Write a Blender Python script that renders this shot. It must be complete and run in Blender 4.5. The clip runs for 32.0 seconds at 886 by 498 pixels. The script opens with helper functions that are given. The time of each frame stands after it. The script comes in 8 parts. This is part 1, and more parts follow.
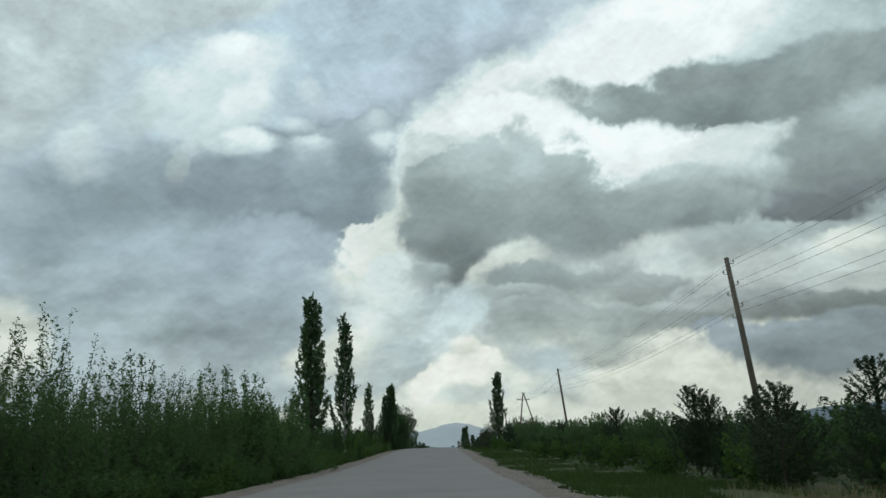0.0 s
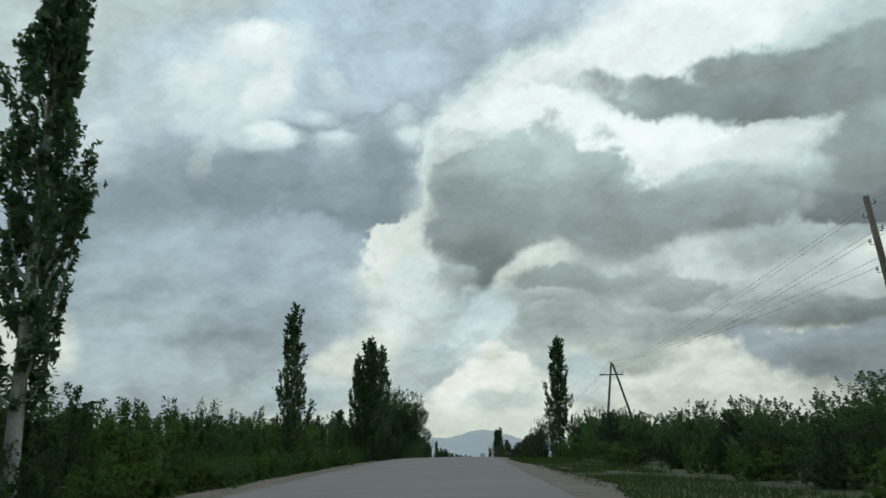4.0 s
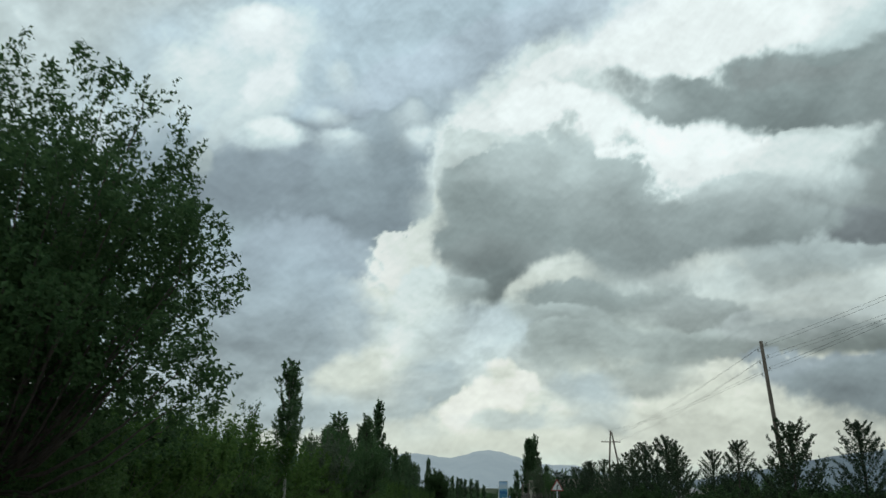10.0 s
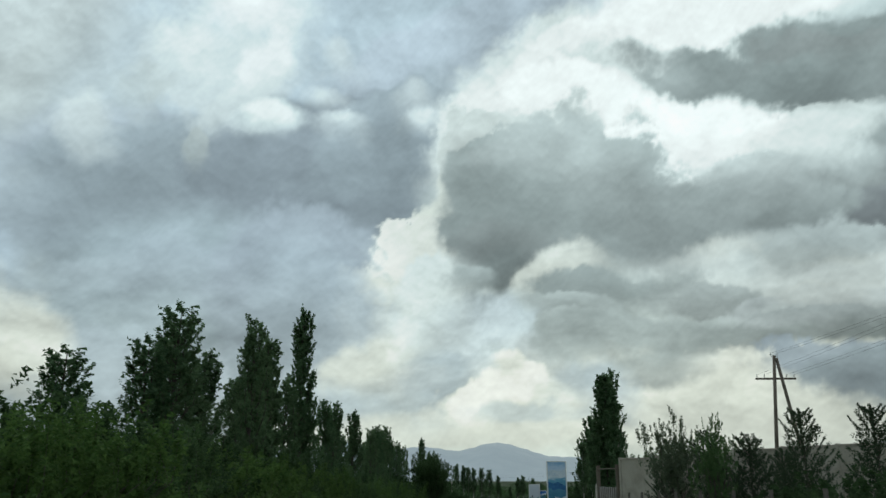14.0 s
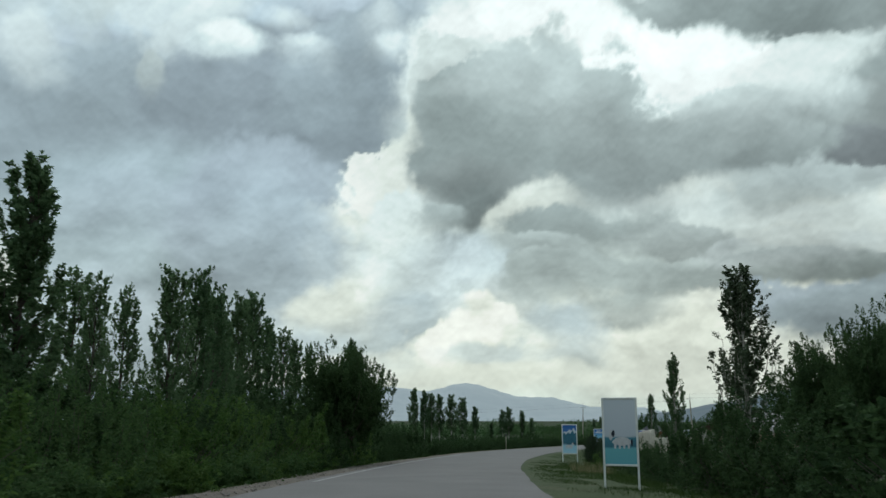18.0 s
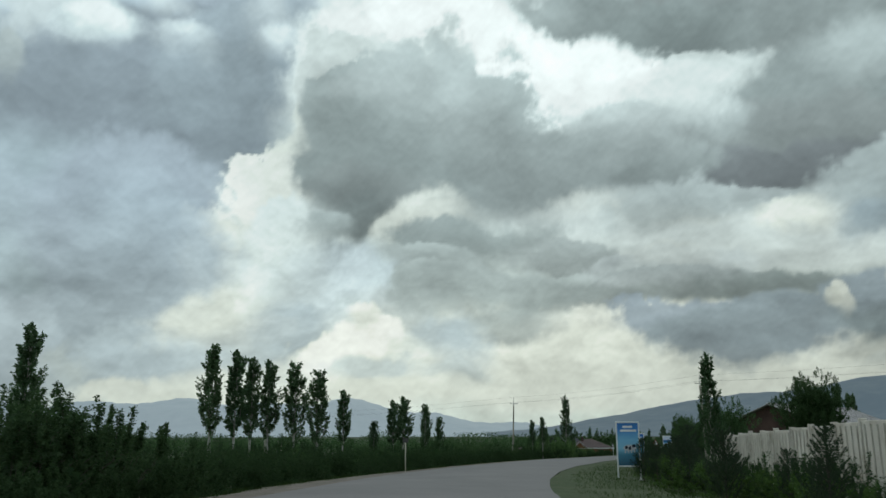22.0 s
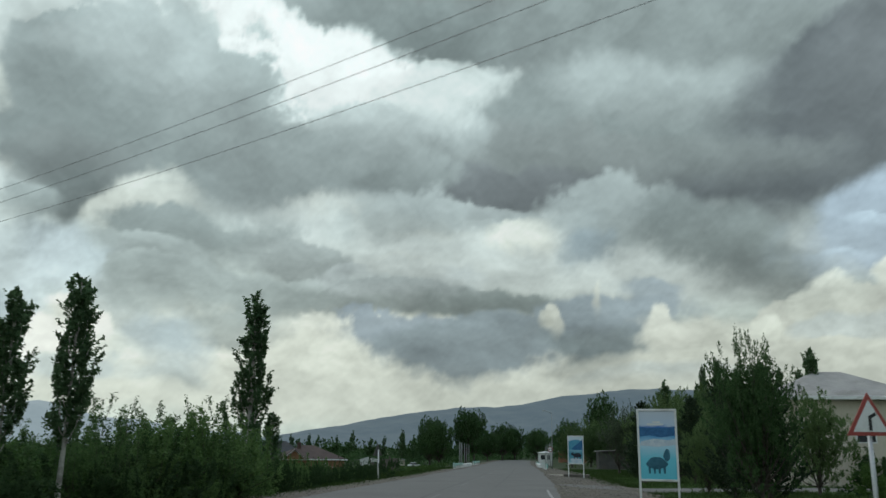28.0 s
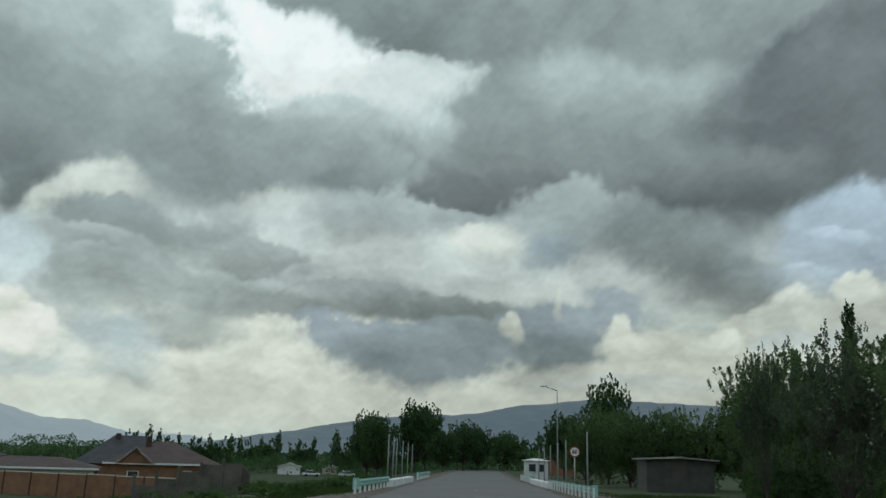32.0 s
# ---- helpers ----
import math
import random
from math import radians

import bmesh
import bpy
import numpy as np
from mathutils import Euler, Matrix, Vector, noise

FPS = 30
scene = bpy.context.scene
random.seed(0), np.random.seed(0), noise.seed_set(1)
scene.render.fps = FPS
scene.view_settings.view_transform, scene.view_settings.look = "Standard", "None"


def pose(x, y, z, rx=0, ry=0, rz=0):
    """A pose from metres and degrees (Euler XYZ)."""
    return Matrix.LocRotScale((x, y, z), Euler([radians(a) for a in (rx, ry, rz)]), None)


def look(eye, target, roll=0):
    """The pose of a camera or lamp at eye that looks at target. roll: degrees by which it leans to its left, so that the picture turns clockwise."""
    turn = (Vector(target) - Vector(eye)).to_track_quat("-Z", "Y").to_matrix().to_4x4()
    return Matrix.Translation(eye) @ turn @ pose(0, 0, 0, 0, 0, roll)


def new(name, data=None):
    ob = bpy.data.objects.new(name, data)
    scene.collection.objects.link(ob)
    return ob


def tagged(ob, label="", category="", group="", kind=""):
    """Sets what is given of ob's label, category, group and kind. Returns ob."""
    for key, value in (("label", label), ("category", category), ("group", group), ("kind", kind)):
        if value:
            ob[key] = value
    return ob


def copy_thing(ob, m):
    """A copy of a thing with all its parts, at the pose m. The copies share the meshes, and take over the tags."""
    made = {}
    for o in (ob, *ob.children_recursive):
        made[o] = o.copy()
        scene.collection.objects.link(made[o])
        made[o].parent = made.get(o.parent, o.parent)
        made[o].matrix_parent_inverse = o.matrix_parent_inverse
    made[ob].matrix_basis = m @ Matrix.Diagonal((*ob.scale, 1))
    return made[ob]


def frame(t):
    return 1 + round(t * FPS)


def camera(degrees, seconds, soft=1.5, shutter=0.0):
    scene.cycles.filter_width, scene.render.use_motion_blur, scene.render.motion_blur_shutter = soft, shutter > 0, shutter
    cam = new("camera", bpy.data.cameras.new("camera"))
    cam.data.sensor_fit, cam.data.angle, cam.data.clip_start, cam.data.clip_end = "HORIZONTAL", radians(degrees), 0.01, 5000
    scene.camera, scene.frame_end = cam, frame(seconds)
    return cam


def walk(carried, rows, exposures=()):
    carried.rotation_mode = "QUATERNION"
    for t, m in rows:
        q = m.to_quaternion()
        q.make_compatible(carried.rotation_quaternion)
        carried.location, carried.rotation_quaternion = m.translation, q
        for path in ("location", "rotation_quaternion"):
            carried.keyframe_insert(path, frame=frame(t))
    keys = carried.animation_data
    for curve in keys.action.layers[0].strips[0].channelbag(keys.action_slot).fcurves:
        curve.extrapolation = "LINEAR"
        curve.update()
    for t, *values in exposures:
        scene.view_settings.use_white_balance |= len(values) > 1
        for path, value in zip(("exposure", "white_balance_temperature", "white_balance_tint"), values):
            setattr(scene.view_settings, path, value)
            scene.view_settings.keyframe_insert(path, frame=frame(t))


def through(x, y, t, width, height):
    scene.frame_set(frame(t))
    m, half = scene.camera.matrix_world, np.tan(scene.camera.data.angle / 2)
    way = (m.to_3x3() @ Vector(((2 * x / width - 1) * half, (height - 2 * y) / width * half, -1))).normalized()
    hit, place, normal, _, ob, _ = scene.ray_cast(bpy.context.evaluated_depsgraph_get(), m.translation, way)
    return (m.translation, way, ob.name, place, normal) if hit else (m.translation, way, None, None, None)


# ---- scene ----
cam = camera(56.7, 32.0, shutter=0.1)
PATH = [
    (0.0, (0.000, 0.000, 1.200), (0.000, 19.386, 6.116), -1.91),
    (0.5, (0.061, 7.858, 1.230), (-0.315, 27.223, 6.213), -1.51),
    (1.0, (0.069, 15.765, 1.310), (-0.435, 35.115, 6.342), -1.41),
    (1.5, (0.015, 23.766, 1.420), (-0.561, 43.112, 6.462), -1.30),
    (2.0, (-0.077, 31.873, 1.543), (-0.682, 51.213, 6.602), -1.31),
    (2.5, (-0.214, 40.116, 1.655), (-0.839, 59.455, 6.713), -1.37),
    (3.0, (-0.397, 48.317, 1.774), (-1.041, 67.654, 6.841), -1.10),
    (3.5, (-0.497, 56.534, 1.947), (-1.149, 75.866, 7.032), -1.08),
    (5.5, (-0.849, 90.107, 2.802), (-1.587, 109.435, 7.892), -0.98),
    (6.0, (-0.966, 98.372, 3.016), (-1.721, 117.693, 8.129), -1.09),
    (6.5, (-1.033, 106.604, 3.219), (-1.808, 125.885, 8.474), -0.15),
    (7.0, (-1.147, 114.808, 3.404), (-2.005, 134.034, 8.847), 1.26),
    (7.5, (-1.236, 123.037, 3.594), (-2.163, 142.236, 9.120), 1.80),
    (8.0, (-1.187, 131.330, 3.769), (-2.124, 150.527, 9.301), 2.13),
    (8.5, (-1.261, 139.356, 3.948), (-2.224, 158.548, 9.492), 1.90),
    (9.0, (-1.420, 147.062, 4.088), (-2.400, 166.263, 9.599), 1.90),
    (9.5, (-1.768, 154.386, 4.174), (-2.732, 173.589, 9.679), 1.10),
    (10.0, (-1.925, 161.859, 4.198), (-2.829, 181.059, 9.725), 0.63),
    (10.5, (-2.038, 169.447, 4.189), (-2.907, 188.644, 9.731), 0.34),
    (11.0, (-2.175, 177.117, 4.156), (-3.042, 196.312, 9.706), 0.25),
    (11.5, (-2.301, 184.844, 4.108), (-3.178, 204.046, 9.631), 0.25),
    (12.0, (-2.420, 192.617, 4.044), (-3.347, 211.832, 9.513), 0.24),
    (12.5, (-2.547, 200.442, 3.970), (-3.514, 219.659, 9.427), 0.23),
    (13.0, (-2.687, 208.309, 3.897), (-3.681, 227.522, 9.363), 0.20),
    (13.5, (-2.860, 216.217, 3.831), (-3.877, 235.438, 9.265), 0.23),
    (14.0, (-3.033, 224.108, 3.763), (-4.078, 243.341, 9.151), 0.05),
    (14.5, (-3.221, 232.012, 3.697), (-4.251, 251.326, 8.791), 0.18),
    (15.0, (-3.369, 239.929, 3.612), (-4.228, 259.324, 8.419), 0.02),
    (15.5, (-3.494, 247.909, 3.497), (-3.958, 267.466, 7.658), 0.81),
    (17.5, (-3.704, 279.717, 2.736), (-4.183, 299.294, 6.798), 0.26),
    (18.0, (-3.814, 287.543, 2.463), (-4.150, 307.125, 6.514), 0.06),
    (18.5, (-3.824, 295.330, 2.145), (-4.142, 314.906, 6.228), 0.40),
    (19.0, (-3.956, 303.258, 1.818), (-4.243, 322.836, 5.895), 0.25),
    (19.5, (-3.691, 311.181, 1.609), (-3.904, 330.759, 5.687), 0.37),
    (20.0, (-3.431, 319.040, 1.425), (-3.261, 338.633, 5.436), 0.74),
    (20.5, (-3.101, 326.747, 1.227), (-2.766, 346.340, 5.224), 0.74),
    (21.0, (-2.678, 334.353, 1.010), (-2.198, 353.948, 4.988), 1.27),
    (21.5, (-2.030, 341.888, 0.805), (-0.499, 361.378, 5.025), 0.48),
    (22.0, (-1.285, 349.494, 0.628), (1.113, 368.852, 5.044), -0.22),
    (22.5, (-0.324, 357.102, 0.450), (2.438, 376.419, 4.835), -0.17),
    (23.0, (0.864, 364.682, 0.266), (3.889, 383.962, 4.641), -0.26),
    (23.5, (2.258, 372.220, 0.140), (5.800, 391.374, 4.680), 0.02),
    (24.0, (3.886, 379.768, 0.039), (7.902, 398.796, 4.712), -0.15),
    (24.5, (5.840, 387.388, -0.069), (10.469, 406.264, 4.649), -0.67),
    (25.0, (8.120, 394.858, -0.192), (13.529, 413.524, 4.532), -1.27),
    (25.5, (10.457, 402.161, -0.351), (16.735, 420.544, 4.409), -2.20),
    (26.0, (12.927, 409.307, -0.500), (20.027, 427.360, 4.365), -2.48),
    (26.5, (15.621, 416.430, -0.592), (23.108, 434.310, 4.331), -1.57),
    (28.5, (27.825, 444.082, -0.993), (36.500, 461.568, 3.363), 0.94),
    (29.0, (31.279, 450.752, -1.104), (40.043, 468.321, 2.709), 1.03),
    (29.5, (34.872, 457.314, -1.228), (43.896, 474.782, 2.439), 0.77),
    (30.0, (38.496, 463.891, -1.352), (47.863, 481.084, 2.730), 0.28),
    (30.5, (42.211, 470.391, -1.436), (51.747, 487.424, 2.915), -0.05),
    (31.0, (45.971, 476.855, -1.485), (55.591, 493.796, 3.037), -0.03),
    (31.5, (49.739, 483.337, -1.505), (59.326, 500.248, 3.196), 0.58),
    (32.0, (53.627, 489.682, -1.554), (62.925, 506.696, 3.352), 1.82),
]
walk(cam, [(t, look(eye, target, roll)) for t, eye, target, roll in PATH],
     [(0.0, 0.0), (13.5, 0.0), (15.0, 0.12), (17.5, 0.13), (19.5, 0.11), (22.0, 0.05), (24.0, -0.04), (26.5, -0.04), (28.5, 0.1), (29.2, 0.2), (30.5, 0.2), (31.2, 0.12), (32.0, -0.06)])

# ---- sky: veil of high cloud, a wide sun behind it, and a deck of cloud down to the horizon ----
world = bpy.data.worlds.new("overcast_sky")
scene.world = world
world.use_nodes = True
wn, wl = world.node_tree.nodes, world.node_tree.links
wn.clear()
w_sky = wn.new("ShaderNodeTexSky")
w_sky.sky_type, w_sky.sun_disc = "NISHITA", False
w_sky.sun_elevation, w_sky.sun_rotation = radians(60), radians(-16)
w_bg = wn.new("ShaderNodeBackground")
w_bg.inputs["Strength"].default_value = 0.12
w_veil = wn.new("ShaderNodeBackground")
w_veil.inputs["Color"].default_value = (0.78, 0.88, 0.89, 1)
w_veil.inputs["Strength"].default_value = 0.50
w_add = wn.new("ShaderNodeAddShader")
w_out = wn.new("ShaderNodeOutputWorld")
wl.new(w_sky.outputs[0], w_bg.inputs["Color"])
wl.new(w_bg.outputs[0], w_add.inputs[0])
wl.new(w_veil.outputs[0], w_add.inputs[1])
wl.new(w_add.outputs[0], w_out.inputs[0])

sun_data = bpy.data.lights.new("sun", "SUN")
sun_data.energy, sun_data.angle, sun_data.color = 0.52, radians(22), (1.0, 0.96, 0.9)
sun = new("sun", sun_data)
sun.matrix_world = look((-95, 330, 600), (0, 0, 0))

DECK_MID, DECK_WIDE, DECK_HIGH = (30.0, 250.0, 0.0), 4600.0, 720.0


def lattice_noise(x, y, seed):
    """Smooth noise between 0 and 1 on arrays of places."""
    table = np.random.default_rng(seed).random((257, 257))
    x0, y0 = np.floor(x).astype(int), np.floor(y).astype(int)
    fx, fy = x - x0, y - y0
    fx, fy = fx * fx * fx * (fx * (fx * 6 - 15) + 10), fy * fy * fy * (fy * (fy * 6 - 15) + 10)
    a, b = table[x0 % 256, y0 % 256], table[(x0 + 1) % 256, y0 % 256]
    c, d = table[x0 % 256, (y0 + 1) % 256], table[(x0 + 1) % 256, (y0 + 1) % 256]
    return (a * (1 - fx) + b * fx) * (1 - fy) + (c * (1 - fx) + d * fx) * fy


def layered(x, y, size, seed, octaves=5, rough=0.55, puffy=False):
    """Noise of several sizes about 0; size is the widest wave in degrees."""
    out, weight, total = 0 * x, 1.0, 0.0
    for k in range(octaves):
        f = 2.03 ** k / size
        n = lattice_noise(x * f * (0.86 + 0.05 * k) + y * f * 0.31 + 40, y * f - x * f * 0.27 + 90, seed + k)
        out = out + weight * (np.abs(2 * n - 1) * 2 - 0.9 if puffy else 2 * n - 1)
        total += weight
        weight *= rough
    return out / total


def puffs(x, y, size, seed):
    """Rounded lobes of one size: 1 on the heads, towards 0 in the creases between them."""
    gx, gy = x / size + 60, y / size + 60
    x0, y0 = np.floor(gx).astype(int), np.floor(gy).astype(int)
    jit = np.random.default_rng(seed).random((128, 128, 2))
    near = np.full(x.shape, 9.0)
    for i in (-1, 0, 1):
        for j in (-1, 0, 1):
            p = jit[(x0 + i) % 128, (y0 + j) % 128]
            near = np.minimum(near, (x0 + i + p[..., 0] - gx) ** 2 + (y0 + j + p[..., 1] - gy) ** 2)
    return 1 - near


def cloud_colours(u, v):
    """The brightness of the sky by bearing and height in degrees."""
    wu, wv = u + 0.8 * layered(u, v, 6, 3, 4), v + 0.6 * layered(u, v, 6, 23, 4)
    heads = 0.75 * (puffs(wu, wv, 2.6, 5) - 0.62) + 0.42 * (puffs(wu, wv, 1.25, 6) - 0.62) + 0.26 * (puffs(wu, wv, 0.6, 7) - 0.62) + 0.13 * (puffs(wu, wv, 0.3, 8) - 0.62)
    edge = 1.25 * heads + 1.5 * layered(u, v, 4.5, 71, 6, 0.62)
    pu, pv = u + 1.5 * layered(u, v, 7, 41, 5, 0.55), v + 1.1 * layered(u, v, 7, 51, 5, 0.55)
    crisp = np.clip(1.0 + 1.3 * layered(u, v, 6, 81, 3), 0.4, 1.8)
    thin = np.clip(0.5 + 1.6 * layered(u, v, 3.6, 87, 6, 0.62), 0, 1)
    t = np.clip(v / 34, 0, 1)[..., None]
    now = [np.array((0.56, 0.62, 0.59)) * (1 - t) + np.array((0.45, 0.52, 0.53)) * t]

    def bank(at_u, at_v, wide, high, turn, colour, soft, cover, torn):
        """One soft-edged mass of cloud: bearing, height, half width, half height and lean in degrees; how soft and how lobed its edge is."""
        c, s = math.cos(radians(turn)), math.sin(radians(turn))
        a, b = (pu - at_u) * math.cos(radians(at_v)), pv - at_v
        p, q = (a * c + b * s) / wide, (b * c - a * s) / high
        r = np.hypot(p, q)
        size = math.sqrt(wide * high)
        depth = (1 - r) * size * 0.9 + torn * min(1.0, 0.28 * size + 0.18) * edge
        blur = 0.8 * soft * crisp * np.clip(1.0 - 0.45 * q, 0.5, 1.5)
        m = np.clip(0.5 + depth / (2.4 * blur), 0, 1)
        m = m * m * (3 - 2 * m)
        m = (m * cover * (1 - 0.34 * thin * (1.15 - m)))[..., None]
        shade = 1 + (0.13 if colour[1] < 0.46 else 0.05) * np.clip(q, -1, 1)[..., None]
        now[0] = now[0] * (1 - m) + np.array(colour) * shade * m

    # high pale veil
    bank(-27.4, 28.7, 17.1, 8.1, 11, (0.46, 0.51, 0.52), 3.0, 1.0, 0.6)
    bank(11.4, 31.7, 14.7, 4.1, 5, (0.80, 0.87, 0.86), 2.0, 1.0, 0.5)
    bank(6.5, 26.6, 14.4, 5.1, 2, (0.78, 0.85, 0.84), 2.0, 1.0, 0.5)
    bank(13.8, 23.4, 10.4, 5.4, -1, (0.74, 0.81, 0.80), 2.4, 1.0, 0.5)
    bank(30.0, 13.0, 22.8, 3.1, -4, (0.56, 0.61, 0.60), 2.0, 1.0, 0.5)
    bank(11.7, 5.5, 30.6, 4.1, -0, (0.61, 0.64, 0.60), 2.0, 1.0, 0.5)
    bank(31.8, 5.4, 29.7, 3.2, 1, (0.61, 0.64, 0.60), 2.0, 1.0, 0.5)
    # wide slate bank over the plantation
    bank(-11.3, 31.5, 18.9, 6.4, 23, (0.42, 0.50, 0.55), 2.5, 1.0, 0.6)
    bank(-1.4, 31.0, 12.3, 2.7, 23, (0.39, 0.45, 0.50), 2.2, 0.9, 0.8)
    bank(-30.4, 19.3, 10.7, 4.0, 18, (0.32, 0.37, 0.41), 2.0, 1.0, 0.8)
    bank(-20.6, 18.3, 15.4, 6.6, 14, (0.28, 0.33, 0.36), 2.0, 1.0, 0.8)
    bank(-13.7, 21.2, 8.8, 4.8, 22, (0.24, 0.28, 0.31), 1.6, 1.0, 0.9)
    bank(-8.0, 23.9, 6.6, 3.6, 33, (0.28, 0.33, 0.36), 1.2, 1.0, 0.9)
    bank(-21.5, 10.5, 10.7, 7.2, 3, (0.31, 0.37, 0.40), 2.4, 1.0, 0.6)
    bank(-14.5, 13.2, 5.7, 5.1, 3, (0.31, 0.36, 0.40), 1.4, 1.0, 0.9)
    bank(-27.1, 5.8, 8.5, 3.9, 3, (0.35, 0.41, 0.45), 2.4, 0.9, 0.5)
    bank(-17.6, 5.8, 8.0, 3.0, 1, (0.37, 0.43, 0.47), 2.0, 0.9, 0.5)
    bank(-39.4, 14.3, 7.0, 8.5, 10, (0.37, 0.43, 0.47), 3.0, 1.0, 0.6)
    bank(-40.2, 24.2, 7.1, 4.8, 17, (0.44, 0.49, 0.49), 3.0, 1.0, 0.6)
    bank(-23.4, 13.8, 3.2, 2.3, 5, (0.36, 0.42, 0.46), 1.8, 0.6, 0.6)
    bank(-15.4, 14.4, 1.8, 2.3, -22, (0.35, 0.41, 0.45), 1.2, 0.5, 0.8)
    bank(-28.0, 13.6, 1.7, 0.8, 15, (0.41, 0.48, 0.52), 0.9, 0.8, 0.8)
    # sunlit gaps in the bank
    bank(-21.5, 27.4, 5.0, 3.2, 9, (0.53, 0.59, 0.60), 1.8, 0.85, 1.0)
    bank(-24.6, 28.4, 1.5, 1.2, 11, (0.64, 0.71, 0.72), 0.9, 0.9, 1.0)
    bank(-18.3, 28.0, 1.6, 1.7, 7, (0.62, 0.69, 0.70), 0.9, 0.9, 1.0)
    bank(-20.1, 24.9, 2.9, 0.8, 23, (0.53, 0.59, 0.60), 1.2, 0.7, 1.0)
    bank(-20.1, 32.2, 1.7, 1.1, 9, (0.98, 1.06, 1.05), 0.9, 1.0, 0.5)
    bank(-19.7, 31.7, 3.6, 1.8, 9, (0.62, 0.69, 0.70), 1.5, 0.7, 0.8)
    bank(-14.2, 26.2, 1.0, 0.9, 5, (0.60, 0.67, 0.68), 0.9, 0.7, 1.0)
    bank(-13.3, 29.3, 0.9, 1.0, 5, (0.55, 0.61, 0.62), 1.0, 0.65, 1.0)
    bank(-7.2, 27.1, 0.9, 0.8, 2, (0.53, 0.59, 0.60), 0.9, 0.65, 1.0)
    bank(-29.6, 22.9, 1.0, 1.6, 22, (0.55, 0.61, 0.62), 0.9, 0.85, 1.0)
    bank(-22.4, 22.5, 0.6, 1.1, 8, (0.42, 0.47, 0.47), 0.7, 0.7, 0.8)
    bank(-32.6, 28.6, 1.9, 1.2, 15, (0.53, 0.59, 0.60), 1.2, 0.85, 1.0)
    bank(-35.4, 26.9, 1.1, 2.7, 16, (0.55, 0.61, 0.62), 1.2, 0.85, 1.0)
    bank(-27.1, 25.4, 2.0, 1.5, 11, (0.42, 0.47, 0.47), 1.2, 0.6, 1.0)
    bank(-17.3, 24.2, 1.7, 0.9, 13, (0.71, 0.80, 0.80), 1.0, 0.9, 0.8)
    bank(-13.0, 24.7, 1.1, 0.6, 11, (0.67, 0.75, 0.76), 0.9, 0.8, 0.8)
    bank(-6.4, 25.6, 1.0, 0.6, 8, (0.62, 0.69, 0.70), 0.8, 0.8, 0.8)
    # foot of the bank
    bank(-32.9, 13.0, 1.3, 2.0, 7, (0.42, 0.50, 0.56), 1.0, 0.8, 0.7)
    bank(-31.1, 8.4, 2.3, 3.0, 4, (0.60, 0.63, 0.59), 1.1, 0.9, 0.9)
    bank(-35.3, 9.4, 2.6, 4.1, 6, (0.60, 0.63, 0.59), 1.4, 0.9, 0.9)
    # bright channel
    bank(1.8, 27.4, 5.7, 3.2, 29, (0.63, 0.69, 0.68), 1.6, 1.0, 1.0)
    bank(4.0, 29.6, 2.6, 0.9, 22, (0.78, 0.85, 0.84), 0.8, 0.9, 1.0)
    bank(-2.8, 22.4, 2.4, 4.3, -20, (0.61, 0.67, 0.66), 1.1, 1.0, 1.0)
    bank(-3.9, 18.7, 1.9, 3.2, -27, (0.69, 0.73, 0.68), 0.8, 1.0, 1.3)
    bank(-6.4, 15.5, 3.1, 2.4, 38, (0.66, 0.69, 0.65), 0.8, 1.0, 1.4)
    bank(-9.0, 11.0, 2.2, 2.6, 22, (0.60, 0.63, 0.59), 0.8, 0.9, 1.2)
    bank(-3.6, 11.1, 4.7, 4.0, 0, (0.61, 0.67, 0.66), 1.2, 1.0, 0.8)
    bank(0.1, 9.5, 4.3, 2.8, -0, (0.52, 0.61, 0.67), 1.4, 0.6, 0.7)
    bank(-13.8, 4.7, 4.5, 1.9, 1, (0.42, 0.47, 0.47), 1.2, 0.8, 0.9)
    bank(-7.3, 6.0, 5.0, 2.7, 0, (0.42, 0.47, 0.47), 1.4, 0.9, 0.9)
    bank(-13.8, 9.7, 4.6, 5.0, -10, (0.34, 0.40, 0.44), 1.3, 0.9, 0.9)
    bank(-12.3, 4.8, 4.2, 2.3, 1, (0.41, 0.48, 0.52), 1.4, 0.8, 0.9)
    bank(-9.4, 7.9, 3.1, 1.2, 16, (0.58, 0.61, 0.57), 0.8, 0.8, 1.1)
    bank(-6.8, 3.1, 9.2, 1.4, 0, (0.58, 0.61, 0.57), 1.2, 0.9, 0.8)
    bank(-4.3, 9.9, 1.8, 2.0, -10, (0.47, 0.53, 0.54), 1.0, 0.6, 1.0)
    bank(-5.0, 6.8, 1.4, 0.9, 2, (0.66, 0.69, 0.65), 0.6, 0.8, 1.1)
    # broken cover beyond the gap
    bank(33.8, 24.4, 8.1, 3.7, -9, (0.32, 0.36, 0.36), 2.0, 1.0, 0.8)
    bank(23.3, 26.6, 6.5, 2.8, -5, (0.25, 0.29, 0.29), 1.3, 1.0, 0.9)
    bank(14.3, 27.3, 4.3, 1.2, -19, (0.31, 0.35, 0.35), 1.0, 1.0, 1.0)
    bank(18.8, 25.6, 5.9, 2.2, -14, (0.26, 0.30, 0.30), 0.9, 1.0, 1.3)
    bank(12.0, 26.1, 2.2, 1.5, 4, (0.29, 0.33, 0.33), 0.8, 0.9, 1.2)
    bank(22.7, 27.0, 2.0, 1.8, -12, (0.28, 0.32, 0.32), 1.0, 0.9, 1.2)
